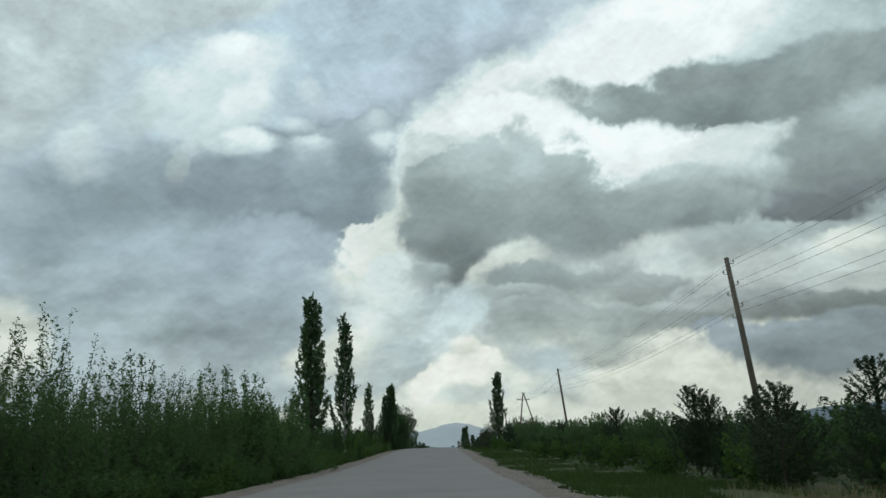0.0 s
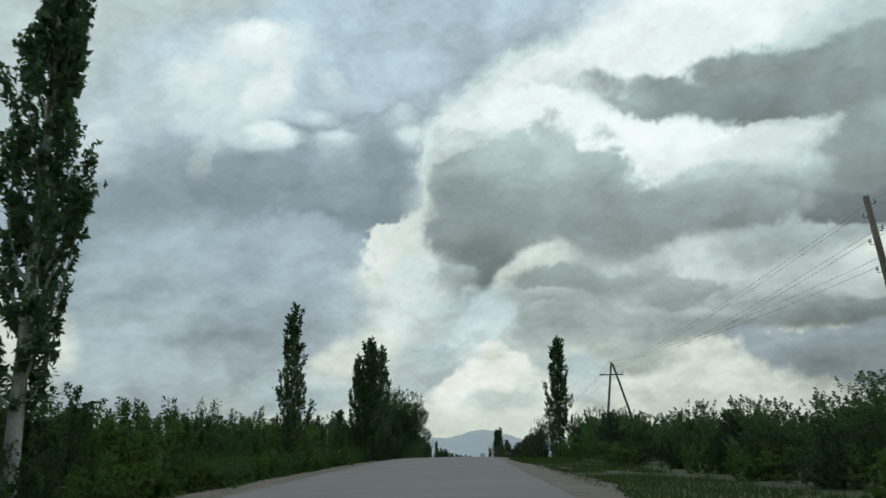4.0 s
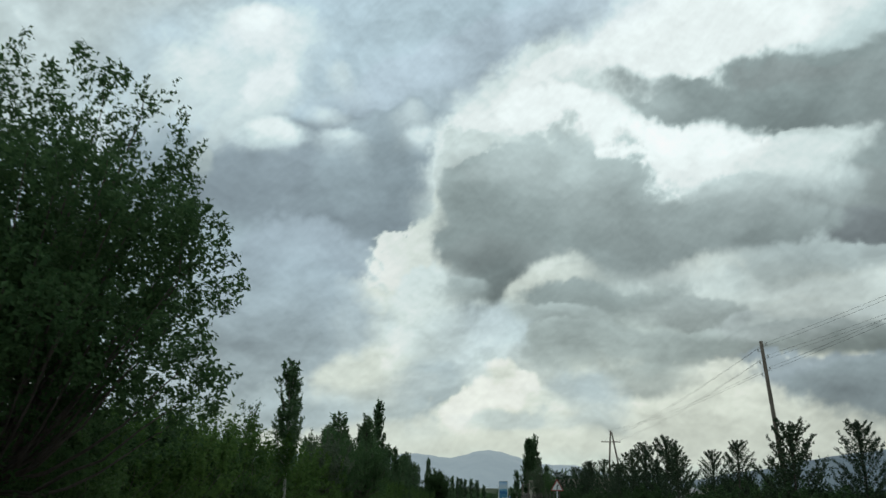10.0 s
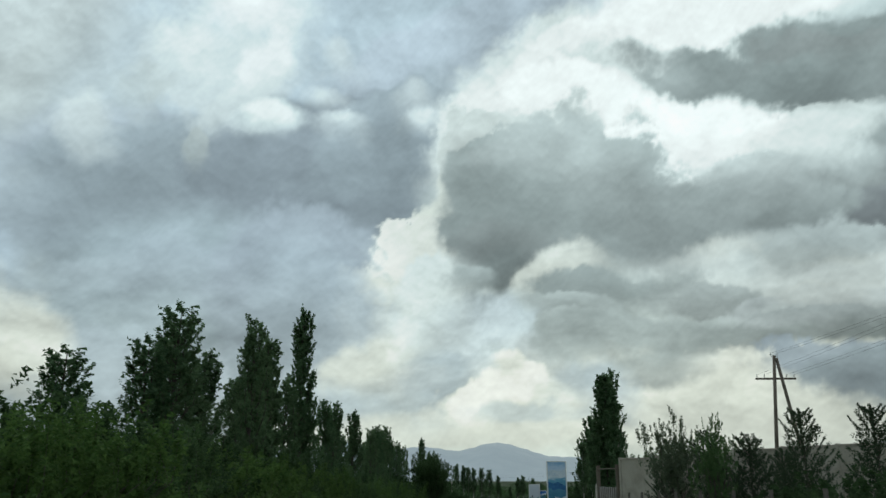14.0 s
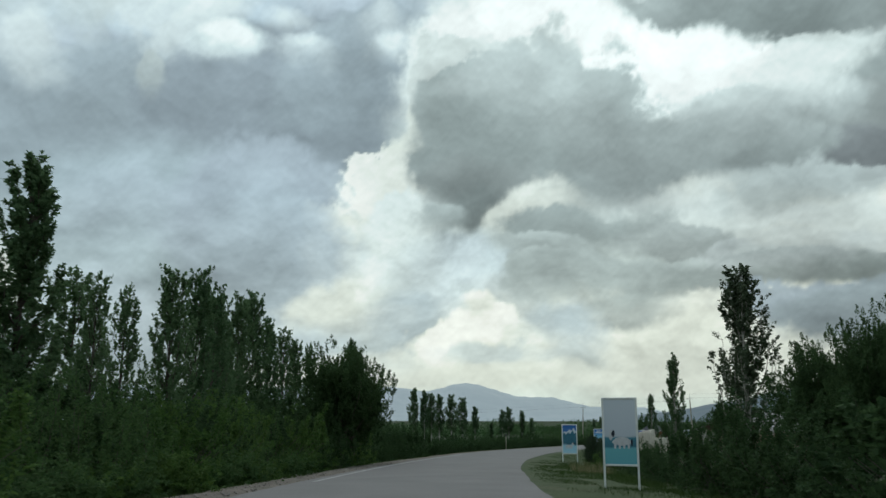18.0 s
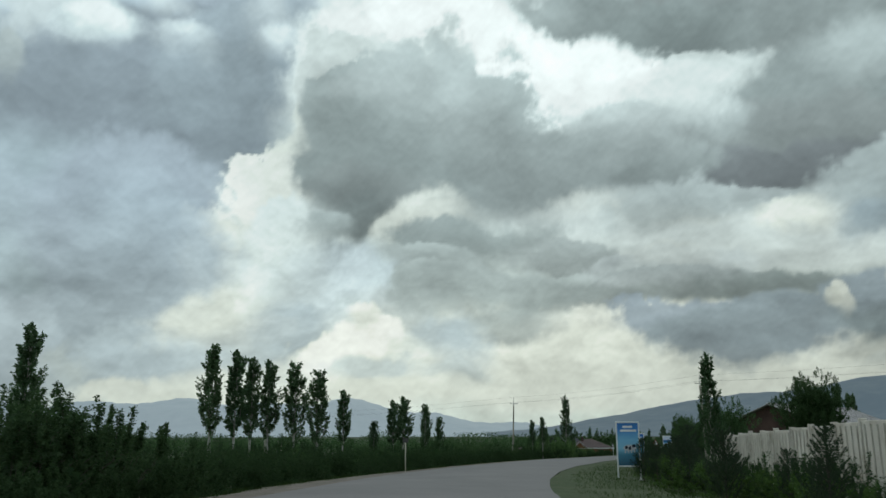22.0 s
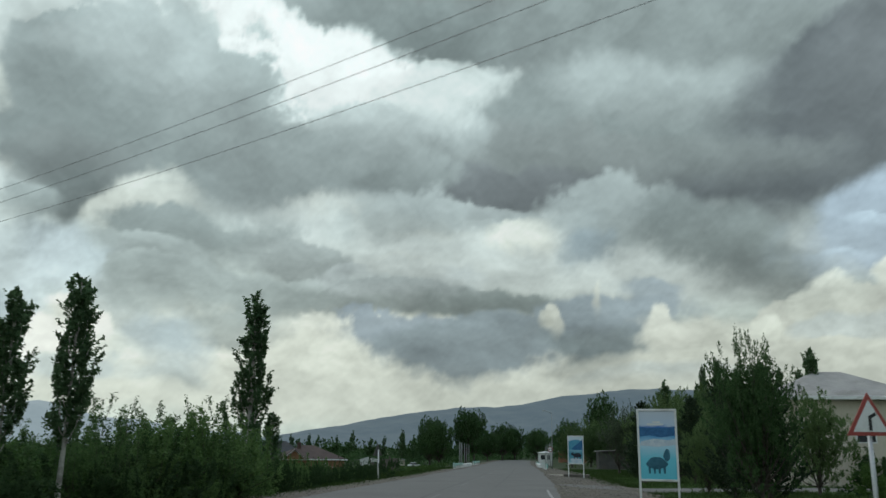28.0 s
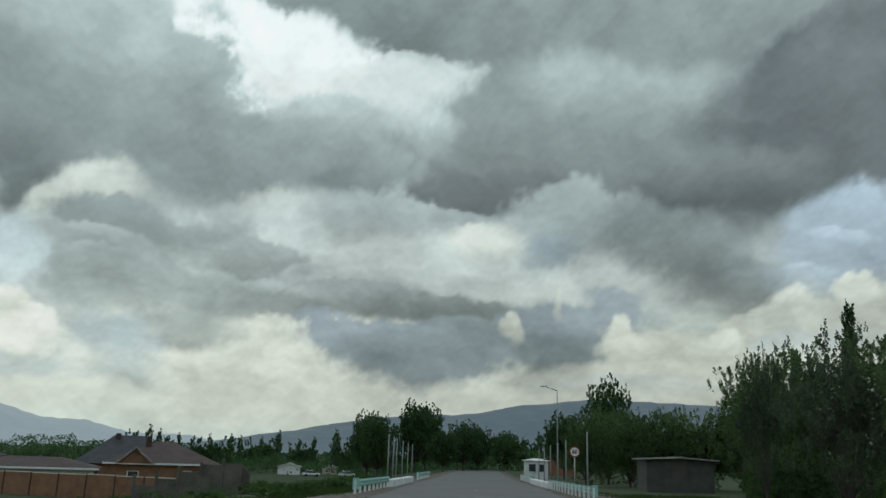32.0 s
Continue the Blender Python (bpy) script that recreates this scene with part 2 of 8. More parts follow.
    bank(23.0, 26.5, 3.9, 2.1, -12, (0.25, 0.28, 0.28), 1.0, 1.0, 1.1)
    bank(22.4, 25.4, 4.3, 1.7, -4, (0.25, 0.29, 0.29), 1.4, 1.0, 0.9)
    bank(36.0, 17.7, 5.9, 3.3, -8, (0.28, 0.32, 0.32), 2.0, 1.0, 0.7)
    # long dark roll
    bank(1.9, 19.5, 5.6, 4.4, 11, (0.31, 0.35, 0.35), 2.4, 1.0, 0.8)
    bank(8.5, 17.7, 7.2, 2.4, 3, (0.23, 0.26, 0.26), 1.6, 1.0, 0.9)
    bank(39.7, 25.0, 12.0, 3.5, -3, (0.28, 0.32, 0.32), 2.4, 1.0, 0.7)
    bank(33.5, 19.8, 15.4, 3.5, 0, (0.27, 0.31, 0.31), 2.0, 1.0, 0.7)
    bank(37.7, 22.1, 7.3, 1.8, -2, (0.39, 0.44, 0.44), 2.0, 0.7, 0.7)
    bank(26.6, 16.7, 10.2, 1.6, 2, (0.19, 0.21, 0.22), 1.5, 1.0, 0.7)
    bank(43.0, 16.2, 7.2, 1.9, 2, (0.16, 0.18, 0.19), 1.5, 1.0, 0.7)
    bank(49.9, 19.9, 7.3, 5.4, 10, (0.15, 0.17, 0.18), 2.4, 1.0, 0.7)
    bank(57.7, 20.6, 10.5, 7.3, -9, (0.18, 0.20, 0.21), 3.0, 1.0, 0.6)
    bank(38.5, 17.8, 8.5, 1.3, -1, (0.24, 0.27, 0.27), 1.5, 0.8, 0.8)
    bank(25.6, 17.8, 9.0, 2.9, -1, (0.25, 0.28, 0.28), 1.3, 1.0, 1.0)
    bank(28.2, 16.4, 5.8, 1.4, 0, (0.19, 0.21, 0.22), 1.5, 0.9, 0.6)
    bank(16.2, 17.2, 6.3, 2.1, -1, (0.29, 0.33, 0.33), 1.1, 1.0, 1.0)
    bank(21.8, 19.9, 3.9, 1.4, -4, (0.38, 0.43, 0.43), 1.1, 0.7, 1.1)
    # white gap
    bank(12.7, 22.8, 3.4, 2.4, -28, (0.76, 0.83, 0.82), 1.1, 1.0, 1.3)
    bank(16.7, 21.7, 2.6, 1.3, -20, (0.65, 0.71, 0.70), 1.0, 0.8, 1.1)
    bank(4.9, 26.9, 4.2, 1.4, -10, (0.84, 0.91, 0.90), 0.9, 1.0, 1.0)
    bank(9.3, 25.4, 2.1, 1.6, -35, (0.74, 0.81, 0.80), 0.9, 0.9, 1.0)
    bank(22.7, 22.7, 4.1, 0.9, 3, (0.61, 0.67, 0.66), 0.9, 0.9, 1.1)
    bank(15.0, 22.7, 6.1, 2.4, -9, (0.78, 0.85, 0.84), 1.8, 1.0, 1.0)
    bank(21.5, 22.4, 3.7, 0.8, -0, (0.63, 0.69, 0.68), 1.0, 0.8, 1.0)
    bank(14.3, 22.1, 2.9, 1.3, -13, (0.69, 0.75, 0.74), 0.9, 0.7, 1.2)
    bank(20.7, 21.4, 2.0, 1.0, 2, (0.56, 0.61, 0.60), 0.9, 0.7, 1.2)
    bank(18.0, 19.5, 3.2, 1.5, -7, (0.40, 0.45, 0.45), 1.0, 0.8, 1.2)
    # dark cumulus in front of the channel
    bank(-0.7, 23.1, 3.3, 3.1, 30, (0.52, 0.57, 0.56), 0.6, 1.0, 1.3)
    bank(4.5, 24.0, 4.2, 2.0, 7, (0.52, 0.57, 0.56), 0.6, 1.0, 1.3)
    bank(-1.7, 23.5, 2.7, 1.8, 34, (0.52, 0.57, 0.56), 0.6, 1.0, 1.3)
    bank(4.9, 20.2, 8.1, 4.8, 1, (0.35, 0.40, 0.40), 0.8, 1.0, 1.2)
    bank(4.4, 23.0, 4.3, 2.7, 3, (0.39, 0.44, 0.44), 1.0, 1.0, 1.2)
    bank(10.5, 17.5, 6.0, 3.1, -8, (0.30, 0.34, 0.34), 1.8, 1.0, 0.6)
    bank(2.0, 17.5, 5.6, 3.3, -16, (0.27, 0.31, 0.31), 2.0, 1.0, 0.4)
    bank(1.0, 15.6, 4.0, 1.8, -9, (0.23, 0.26, 0.26), 1.4, 1.0, 0.5)
    bank(0.4, 14.0, 1.8, 1.4, 30, (0.20, 0.23, 0.23), 0.8, 1.0, 0.8)
    bank(-2.0, 14.0, 1.4, 0.6, -8, (0.36, 0.41, 0.41), 0.5, 0.9, 0.9)
    bank(7.0, 20.9, 3.4, 2.0, 7, (0.38, 0.43, 0.43), 1.4, 0.6, 1.1)
    # bright strip below it
    bank(5.1, 14.4, 1.9, 1.0, 17, (0.59, 0.62, 0.58), 1.2, 0.85, 1.4)
    bank(3.3, 13.5, 1.4, 0.7, 32, (0.58, 0.61, 0.57), 1.0, 0.8, 1.3)
    bank(25.0, 13.1, 11.7, 1.6, -5, (0.56, 0.61, 0.60), 1.0, 1.0, 1.0)
    bank(19.4, 14.3, 4.4, 0.9, -6, (0.62, 0.65, 0.61), 0.8, 0.9, 1.1)
    bank(24.6, 14.9, 5.3, 0.6, -3, (0.42, 0.47, 0.47), 1.0, 0.8, 1.0)
    bank(29.7, 13.7, 2.0, 0.9, -5, (0.68, 0.71, 0.66), 0.8, 0.9, 1.0)
    bank(22.1, 11.3, 2.2, 0.7, -2, (0.60, 0.63, 0.59), 0.7, 0.9, 1.1)
    bank(33.1, 13.6, 1.7, 1.1, -25, (0.31, 0.37, 0.40), 0.9, 0.9, 1.0)
    bank(16.8, 12.9, 1.9, 1.5, -1, (0.52, 0.57, 0.56), 0.9, 0.8, 1.0)
    bank(21.0, 14.4, 4.2, 1.3, 4, (0.40, 0.45, 0.45), 1.2, 0.9, 1.0)
    bank(34.3, 14.9, 3.9, 2.0, 0, (0.38, 0.43, 0.43), 1.2, 0.9, 1.0)
    bank(33.1, 12.8, 1.4, 1.0, 1, (0.31, 0.37, 0.40), 0.8, 0.8, 1.0)
    # shelves of cloud
    bank(8.7, 12.5, 4.9, 1.5, 4, (0.27, 0.31, 0.31), 1.2, 1.0, 1.1)
    bank(13.8, 11.5, 4.2, 1.5, -4, (0.33, 0.37, 0.37), 1.0, 1.0, 1.0)
    bank(5.3, 11.4, 3.0, 0.7, -4, (0.38, 0.43, 0.43), 0.8, 0.8, 1.0)
    bank(10.8, 9.6, 6.8, 1.3, -2, (0.38, 0.43, 0.43), 1.0, 1.0, 1.0)
    bank(10.9, 7.3, 2.4, 1.1, -0, (0.33, 0.37, 0.37), 0.7, 0.9, 1.0)
    bank(4.5, 6.6, 2.2, 2.2, 1, (0.51, 0.57, 0.58), 1.0, 0.7, 1.0)
    bank(17.4, 7.7, 3.0, 0.7, -1, (0.66, 0.69, 0.65), 0.7, 0.9, 1.1)
    bank(23.7, 9.5, 6.8, 1.0, -0, (0.25, 0.29, 0.29), 0.8, 1.0, 1.0)
    bank(19.2, 9.2, 3.7, 0.8, 3, (0.31, 0.35, 0.35), 0.8, 0.9, 1.0)
    bank(24.8, 6.8, 6.5, 1.4, -6, (0.29, 0.34, 0.38), 0.9, 1.0, 1.0)
    bank(28.7, 7.4, 3.5, 1.3, -2, (0.27, 0.32, 0.35), 0.8, 1.0, 1.0)
    bank(25.6, 6.2, 5.5, 1.8, -2, (0.27, 0.32, 0.35), 0.8, 1.0, 1.0)
    bank(35.5, 7.0, 4.0, 1.8, -7, (0.25, 0.30, 0.32), 0.6, 1.0, 0.8)
    bank(35.5, 9.0, 4.3, 1.2, 1, (0.33, 0.39, 0.43), 0.9, 1.0, 0.9)
    bank(38.9, 10.1, 2.2, 1.0, -19, (0.35, 0.41, 0.45), 0.8, 0.9, 0.9)
    bank(8.4, 9.1, 6.4, 1.7, 5, (0.36, 0.41, 0.41), 1.2, 0.8, 1.0)
    bank(21.6, 10.7, 5.7, 1.0, 3, (0.46, 0.51, 0.52), 1.0, 0.7, 1.0)
    bank(22.1, 11.8, 2.5, 0.8, 3, (0.58, 0.63, 0.62), 0.8, 0.8, 1.0)
    bank(6.5, 3.7, 2.2, 0.7, 0, (0.44, 0.49, 0.49), 0.8, 0.7, 1.0)
    # low heap cloud
    bank(-3.8, 6.0, 2.3, 2.3, 0, (0.39, 0.46, 0.50), 1.2, 0.8, 0.8)
    bank(0.6, 4.6, 4.3, 1.7, -0, (0.68, 0.71, 0.66), 0.5, 1.0, 1.1)
    bank(-1.8, 4.9, 1.4, 1.2, -0, (0.77, 0.81, 0.76), 0.35, 1.0, 1.0)
    bank(0.2, 5.8, 1.6, 1.2, -0, (0.75, 0.79, 0.74), 0.35, 1.0, 1.0)
    bank(2.7, 6.0, 1.5, 1.4, -1, (0.81, 0.85, 0.80), 0.35, 1.0, 1.0)
    bank(4.2, 5.2, 1.3, 1.0, -1, (0.73, 0.77, 0.72), 0.4, 1.0, 1.0)
    bank(1.4, 7.5, 1.0, 0.9, -1, (0.66, 0.69, 0.65), 0.4, 1.0, 1.0)
    bank(1.7, 4.3, 3.1, 0.8, -0, (0.48, 0.54, 0.55), 0.7, 0.9, 0.9)
    bank(6.7, 5.9, 2.3, 1.5, -1, (0.38, 0.45, 0.49), 1.2, 0.8, 0.8)
    bank(1.7, 2.7, 5.7, 0.8, -0, (0.58, 0.61, 0.57), 0.9, 0.9, 0.7)
    # small bright openings
    bank(31.3, 9.1, 0.3, 0.3, -14, (0.68, 0.71, 0.66), 0.3, 0.9, 1.5)
    bank(31.7, 8.3, 0.2, 0.3, -24, (0.60, 0.63, 0.59), 0.3, 0.85, 1.5)
    bank(30.8, 8.7, 0.2, 0.2, -3, (0.54, 0.57, 0.53), 0.3, 0.8, 1.5)
    bank(35.0, 10.4, 0.2, 0.7, 2, (0.60, 0.63, 0.59), 0.35, 0.8, 0.6)
    # blue gap and bright heaps beyond it
    bank(45.3, 11.7, 3.2, 1.6, -25, (0.31, 0.35, 0.35), 1.0, 1.0, 0.8)
    bank(42.4, 13.4, 5.3, 1.8, -17, (0.27, 0.31, 0.31), 1.1, 1.0, 0.8)
    bank(51.6, 13.3, 3.9, 2.9, 1, (0.45, 0.53, 0.60), 1.1, 1.0, 0.6)
    bank(57.5, 12.6, 4.1, 3.1, -5, (0.45, 0.53, 0.60), 1.4, 1.0, 0.6)
    bank(51.5, 13.5, 1.8, 0.3, -6, (0.54, 0.64, 0.72), 0.6, 0.9, 0.6)
    bank(49.3, 11.8, 1.1, 0.2, -3, (0.54, 0.64, 0.72), 0.5, 0.8, 0.5)
    bank(48.5, 7.3, 8.9, 2.2, 3, (0.61, 0.64, 0.60), 0.6, 1.0, 1.1)
    bank(56.2, 8.7, 4.5, 2.8, -3, (0.64, 0.67, 0.63), 0.7, 1.0, 1.1)
    bank(52.4, 10.1, 1.0, 1.3, -3, (0.74, 0.78, 0.73), 0.4, 1.0, 1.0)
    bank(48.6, 9.2, 2.2, 1.2, 7, (0.72, 0.76, 0.71), 0.4, 1.0, 1.1)
    bank(44.1, 7.7, 1.5, 1.0, -0, (0.71, 0.75, 0.70), 0.4, 1.0, 1.0)
    bank(39.5, 8.2, 0.9, 1.1, 21, (0.64, 0.67, 0.63), 0.4, 1.0, 1.3)
    bank(40.7, 7.3, 1.4, 0.8, 0, (0.64, 0.67, 0.63), 0.4, 1.0, 1.3)
    bank(49.8, 7.3, 3.5, 0.8, -1, (0.55, 0.61, 0.62), 0.9, 0.8, 1.0)
    bank(44.7, 5.3, 11.0, 1.2, 0, (0.60, 0.63, 0.59), 1.0, 1.0, 0.8)
    bank(39.1, 4.9, 4.2, 0.6, 1, (0.53, 0.59, 0.60), 0.8, 0.7, 0.8)
    # relief: heads catch the light from above, creases and broad folds are duller
    lit = np.gradient(heads + 0.35 * layered(u, v, 2.0, 93, 4, 0.5), axis=0)
    lit = np.clip(lit / 0.12, -1, 1)
    wisp = layered(pu, pv, 1.2, 113, 5, 0.6)
    fold = 1 + 0.27 * layered(pu, pv, 4.5, 53, 6, 0.55) + 0.08 * layered(pu, pv, 1.8, 63, 4, 0.55) + 0.055 * lit + 0.025 * wisp
    c = now[0] * fold[..., None] * np.array((0.985, 1.05, 1.055))
    low = np.clip((17 - v) / 6, 0, 1) * np.clip((v - 2) / 3, 0, 1)
    c = c * (1 + 0.30 * low * layered(pu * 0.5, pv * 1.3, 2.4, 103, 6, 0.6))[..., None]
    far = np.clip((u - 10) / 18, 0, 1) * np.clip((17 - v) / 6, 0, 1)
    c = c * (1 - 0.17 * far[..., None]) * (1 + np.array((0.035, 0.0, -0.05)) * np.clip((15 - v) / 8, 0, 1)[..., None])
    high = np.clip((v - 18) / 10, 0, 1)[..., None]
    c = c * (c / 0.5) ** 0.14 * (1 + 0.10 * high)
    return np.clip(np.where(c > 0.74, 0.74 + (c - 0.74) * 0.6, c), 0.05, 0.96)


def cloud_deck():
    """The lower part of a very flat dome, open overhead where the high veil lets the light down."""
    az = np.radians(np.r_[np.arange(-180, -42, 3.0), np.arange(-42, 66, 0.12), np.arange(66, 180, 3.0)])
    el = np.radians(np.r_[np.arange(-1.0, 40, 0.12), np.arange(40, 47, 1.0)])
    ga, ge = np.meshgrid(az, el)
    r = 1 / np.sqrt((np.cos(ge) / DECK_WIDE) ** 2 + (np.sin(ge) / DECK_HIGH) ** 2)
    verts = np.stack([DECK_MID[0] + r * np.cos(ge) * np.sin(ga), DECK_MID[1] + r * np.cos(ge) * np.cos(ga), r * np.sin(ge)], -1).reshape(-1, 3)
    n, rows = len(az), len(el)
    i = (np.arange(rows - 1)[:, None] * n + np.arange(n)[None]).ravel()
    j = (np.arange(rows - 1)[:, None] * n + (np.arange(n)[None] + 1) % n).ravel()
    faces = np.stack([i, i + n, j + n, j], 1)
    me = bpy.data.meshes.new("cloud_deck")
    me.vertices.add(len(verts))
    me.vertices.foreach_set("co", verts.astype(np.float32).ravel())
    me.loops.add(faces.size)
    me.loops.foreach_set("vertex_index", faces.astype(np.int32).ravel())
    me.polygons.add(len(faces))
    me.polygons.foreach_set("loop_start", np.arange(0, faces.size, 4, dtype=np.int32))
    me.polygons.foreach_set("use_smooth", np.ones(len(faces), bool))
    me.update(calc_edges=True)
    colour = cloud_colours(np.degrees(ga), np.degrees(ge)).reshape(-1, 3)
    layer = me.attributes.new("cloud", "FLOAT_COLOR", "POINT")
    layer.data.foreach_set("color", np.c_[colour, np.ones(len(colour))].astype(np.float32).ravel())
    mat = bpy.data.materials.new("cloud_deck")
    mat.use_nodes = True
    mat.cycles.emission_sampling = "NONE"
    nodes, links = mat.node_tree.nodes, mat.node_tree.links
    nodes.clear()
    look_up = nodes.new("ShaderNodeAttribute")
    look_up.attribute_name = "cloud"
    em = nodes.new("ShaderNodeEmission")
    out = nodes.new("ShaderNodeOutputMaterial")
    links.new(look_up.outputs["Color"], em.inputs["Color"])
    links.new(em.outputs[0], out.inputs["Surface"])
    me.materials.append(mat)
    tagged(new("backdrop_clouds", me), "broken grey and white cumulus clouds down to the horizon", "sky", kind="structure")


cloud_deck()

# ---- materials ----
def nodes_of(name):
    mat = bpy.data.materials.new(name)
    mat.use_nodes = True
    nt = mat.node_tree
    return mat, nt.nodes, nt.links, nt.nodes["Principled BSDF"]


def surface(name, a, b, rough=0.85, scale=3.0, fine=40.0, bump=0.15, metal=0.0, dirt=None, dirt_scale=0.6, spec=0.3, per="", bump_dist=0.02):
    """A mottled surface: two base colours mixed by noise of two sizes, optional stains, small relief."""
    mat, n, l, bsdf = nodes_of(name)
    tc = n.new("ShaderNodeNewGeometry")
    big = n.new("ShaderNodeTexNoise")
    big.inputs["Scale"].default_value, big.inputs["Detail"].default_value = scale, 6
    l.new(tc.outputs["Position"], big.inputs["Vector"])
    small = n.new("ShaderNodeTexNoise")
    small.inputs["Scale"].default_value, small.inputs["Detail"].default_value = fine, 4
    l.new(tc.outputs["Position"], small.inputs["Vector"])
    mid = n.new("ShaderNodeMix")
    mid.inputs[0].default_value = 0.4
    l.new(big.outputs["Fac"], mid.inputs[2])
    l.new(small.outputs["Fac"], mid.inputs[3])
    rng = n.new("ShaderNodeMapRange")
    rng.inputs["From Min"].default_value, rng.inputs["From Max"].default_value = 0.32, 0.68
    l.new(mid.outputs[0], rng.inputs["Value"])
    fac = rng.outputs[0]
    if per:
        src = n.new("ShaderNodeObjectInfo") if per == "object" else tc
        rnd = src.outputs["Random"] if per == "object" else tc.outputs["Random Per Island"]
        blend = n.new("ShaderNodeMix")
        blend.inputs[0].default_value = 0.6
        l.new(fac, blend.inputs[2])
        l.new(rnd, blend.inputs[3])
        fac = blend.outputs[0]
    mix = n.new("ShaderNodeMix")
    mix.data_type = "RGBA"
    mix.inputs[6].default_value, mix.inputs[7].default_value = (*a, 1), (*b, 1)
    l.new(fac, mix.inputs[0])
    col = mix.outputs[2]
    if dirt:
        st = n.new("ShaderNodeTexNoise")
        st.inputs["Scale"].default_value, st.inputs["Detail"].default_value = dirt_scale, 8
        st.inputs["Roughness"].default_value = 0.65
        l.new(tc.outputs["Position"], st.inputs["Vector"])
        sr = n.new("ShaderNodeMapRange")
        sr.inputs["From Min"].default_value, sr.inputs["From Max"].default_value = 0.5, 0.72
        sr.inputs["To Max"].default_value = 0.8
        l.new(st.outputs["Fac"], sr.inputs["Value"])
        dm = n.new("ShaderNodeMix")
        dm.data_type = "RGBA"
        dm.inputs[7].default_value = (*dirt, 1)
        l.new(sr.outputs[0], dm.inputs[0])
        l.new(col, dm.inputs[6])
        col = dm.outputs[2]
    l.new(col, bsdf.inputs["Base Color"])
    bsdf.inputs["Roughness"].default_value, bsdf.inputs["Metallic"].default_value = rough, metal
    bsdf.inputs["Specular IOR Level"].default_value = spec
    if bump:
        bp = n.new("ShaderNodeBump")
        bp.inputs["Strength"].default_value, bp.inputs["Distance"].default_value = bump, bump_dist
        l.new(small.outputs["Fac"], bp.inputs["Height"])
        l.new(bp.outputs[0], bsdf.inputs["Normal"])
    return mat


def foliage(name, a, b, through=0.45):
    """Leaves: each differs a little, and some light comes through them."""
    mat = bpy.data.materials.new(name)
    mat.use_nodes = True
    n, l = mat.node_tree.nodes, mat.node_tree.links
    n.clear()
    geo = n.new("ShaderNodeNewGeometry")
    ob = n.new("ShaderNodeObjectInfo")
    avg = n.new("ShaderNodeMix")
    avg.inputs[0].default_value = 0.4
    l.new(geo.outputs["Random Per Island"], avg.inputs[2])
    l.new(ob.outputs["Random"], avg.inputs[3])
    mix = n.new("ShaderNodeMix")
    mix.data_type = "RGBA"
    mix.inputs[6].default_value, mix.inputs[7].default_value = (*a, 1), (*b, 1)
    l.new(avg.outputs[0], mix.inputs[0])
    d = n.new("ShaderNodeBsdfPrincipled")
    d.inputs["Roughness"].default_value = 0.7
    d.inputs["Specular IOR Level"].default_value = 0.08
    t = n.new("ShaderNodeBsdfTranslucent")
    l.new(mix.outputs[2], d.inputs["Base Color"])
    l.new(mix.outputs[2], t.inputs["Color"])
    s = n.new("ShaderNodeMixShader")
    s.inputs[0].default_value = through
    l.new(d.outputs[0], s.inputs[1])
    l.new(t.outputs[0], s.inputs[2])
    o = n.new("ShaderNodeOutputMaterial")
    l.new(s.outputs[0], o.inputs["Surface"])
    return mat


M_POPLAR = foliage("poplar_leaf", (0.055, 0.110, 0.052), (0.135, 0.205, 0.100), 0.5)
M_BROAD = foliage("broad_leaf", (0.038, 0.082, 0.032), (0.100, 0.170, 0.066))
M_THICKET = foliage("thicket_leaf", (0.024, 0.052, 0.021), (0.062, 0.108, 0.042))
M_WILLOW = foliage("willow_leaf", (0.034, 0.076, 0.026), (0.092, 0.158, 0.056))
M_FRESH = foliage("fresh_leaf", (0.034, 0.080, 0.020), (0.094, 0.162, 0.042))
M_LUSH = foliage("lush_leaf", (0.056, 0.118, 0.036), (0.140, 0.225, 0.080))
M_PALE = foliage("pale_leaf", (0.050, 0.075, 0.045), (0.115, 0.145, 0.090))
M_CONIFER = foliage("conifer_leaf", (0.022, 0.042, 0.024), (0.056, 0.082, 0.044), 0.25)
M_GRASS = foliage("grass_blade", (0.024, 0.052, 0.014), (0.060, 0.096, 0.028))
M_WOODLAND = foliage("woodland_leaf", (0.062, 0.108, 0.043), (0.145, 0.212, 0.086), 0.45)
M_STRAW = foliage("dry_grass", (0.12, 0.12, 0.06), (0.24, 0.22, 0.12))
M_BARK = surface("bark", (0.05, 0.042, 0.034), (0.11, 0.095, 0.08), 0.95, 2.0, 22.0, 0.6)
M_PALEBARK = surface("pale_bark", (0.26, 0.25, 0.22), (0.42, 0.41, 0.37), 0.9, 1.5, 18.0, 0.4, dirt=(0.09, 0.08, 0.07), dirt_scale=2.5)
M_ASPHALT = surface("asphalt", (0.105, 0.103, 0.096), (0.155, 0.151, 0.140), 0.85, 0.35, 60.0, 0.25, dirt=(0.135, 0.132, 0.124), dirt_scale=0.25, spec=0.35)
M_SHOULDER = surface("gravel_shoulder", (0.062, 0.054, 0.042), (0.17, 0.148, 0.12), 0.95, 1.6, 34.0, 0.7, dirt=(0.075, 0.078, 0.036), dirt_scale=0.7)
M_LINE = surface("road_paint", (0.19, 0.19, 0.178), (0.36, 0.36, 0.34), 0.7, 1.2, 30.0, 0.1, dirt=(0.11, 0.11, 0.105), dirt_scale=1.6)
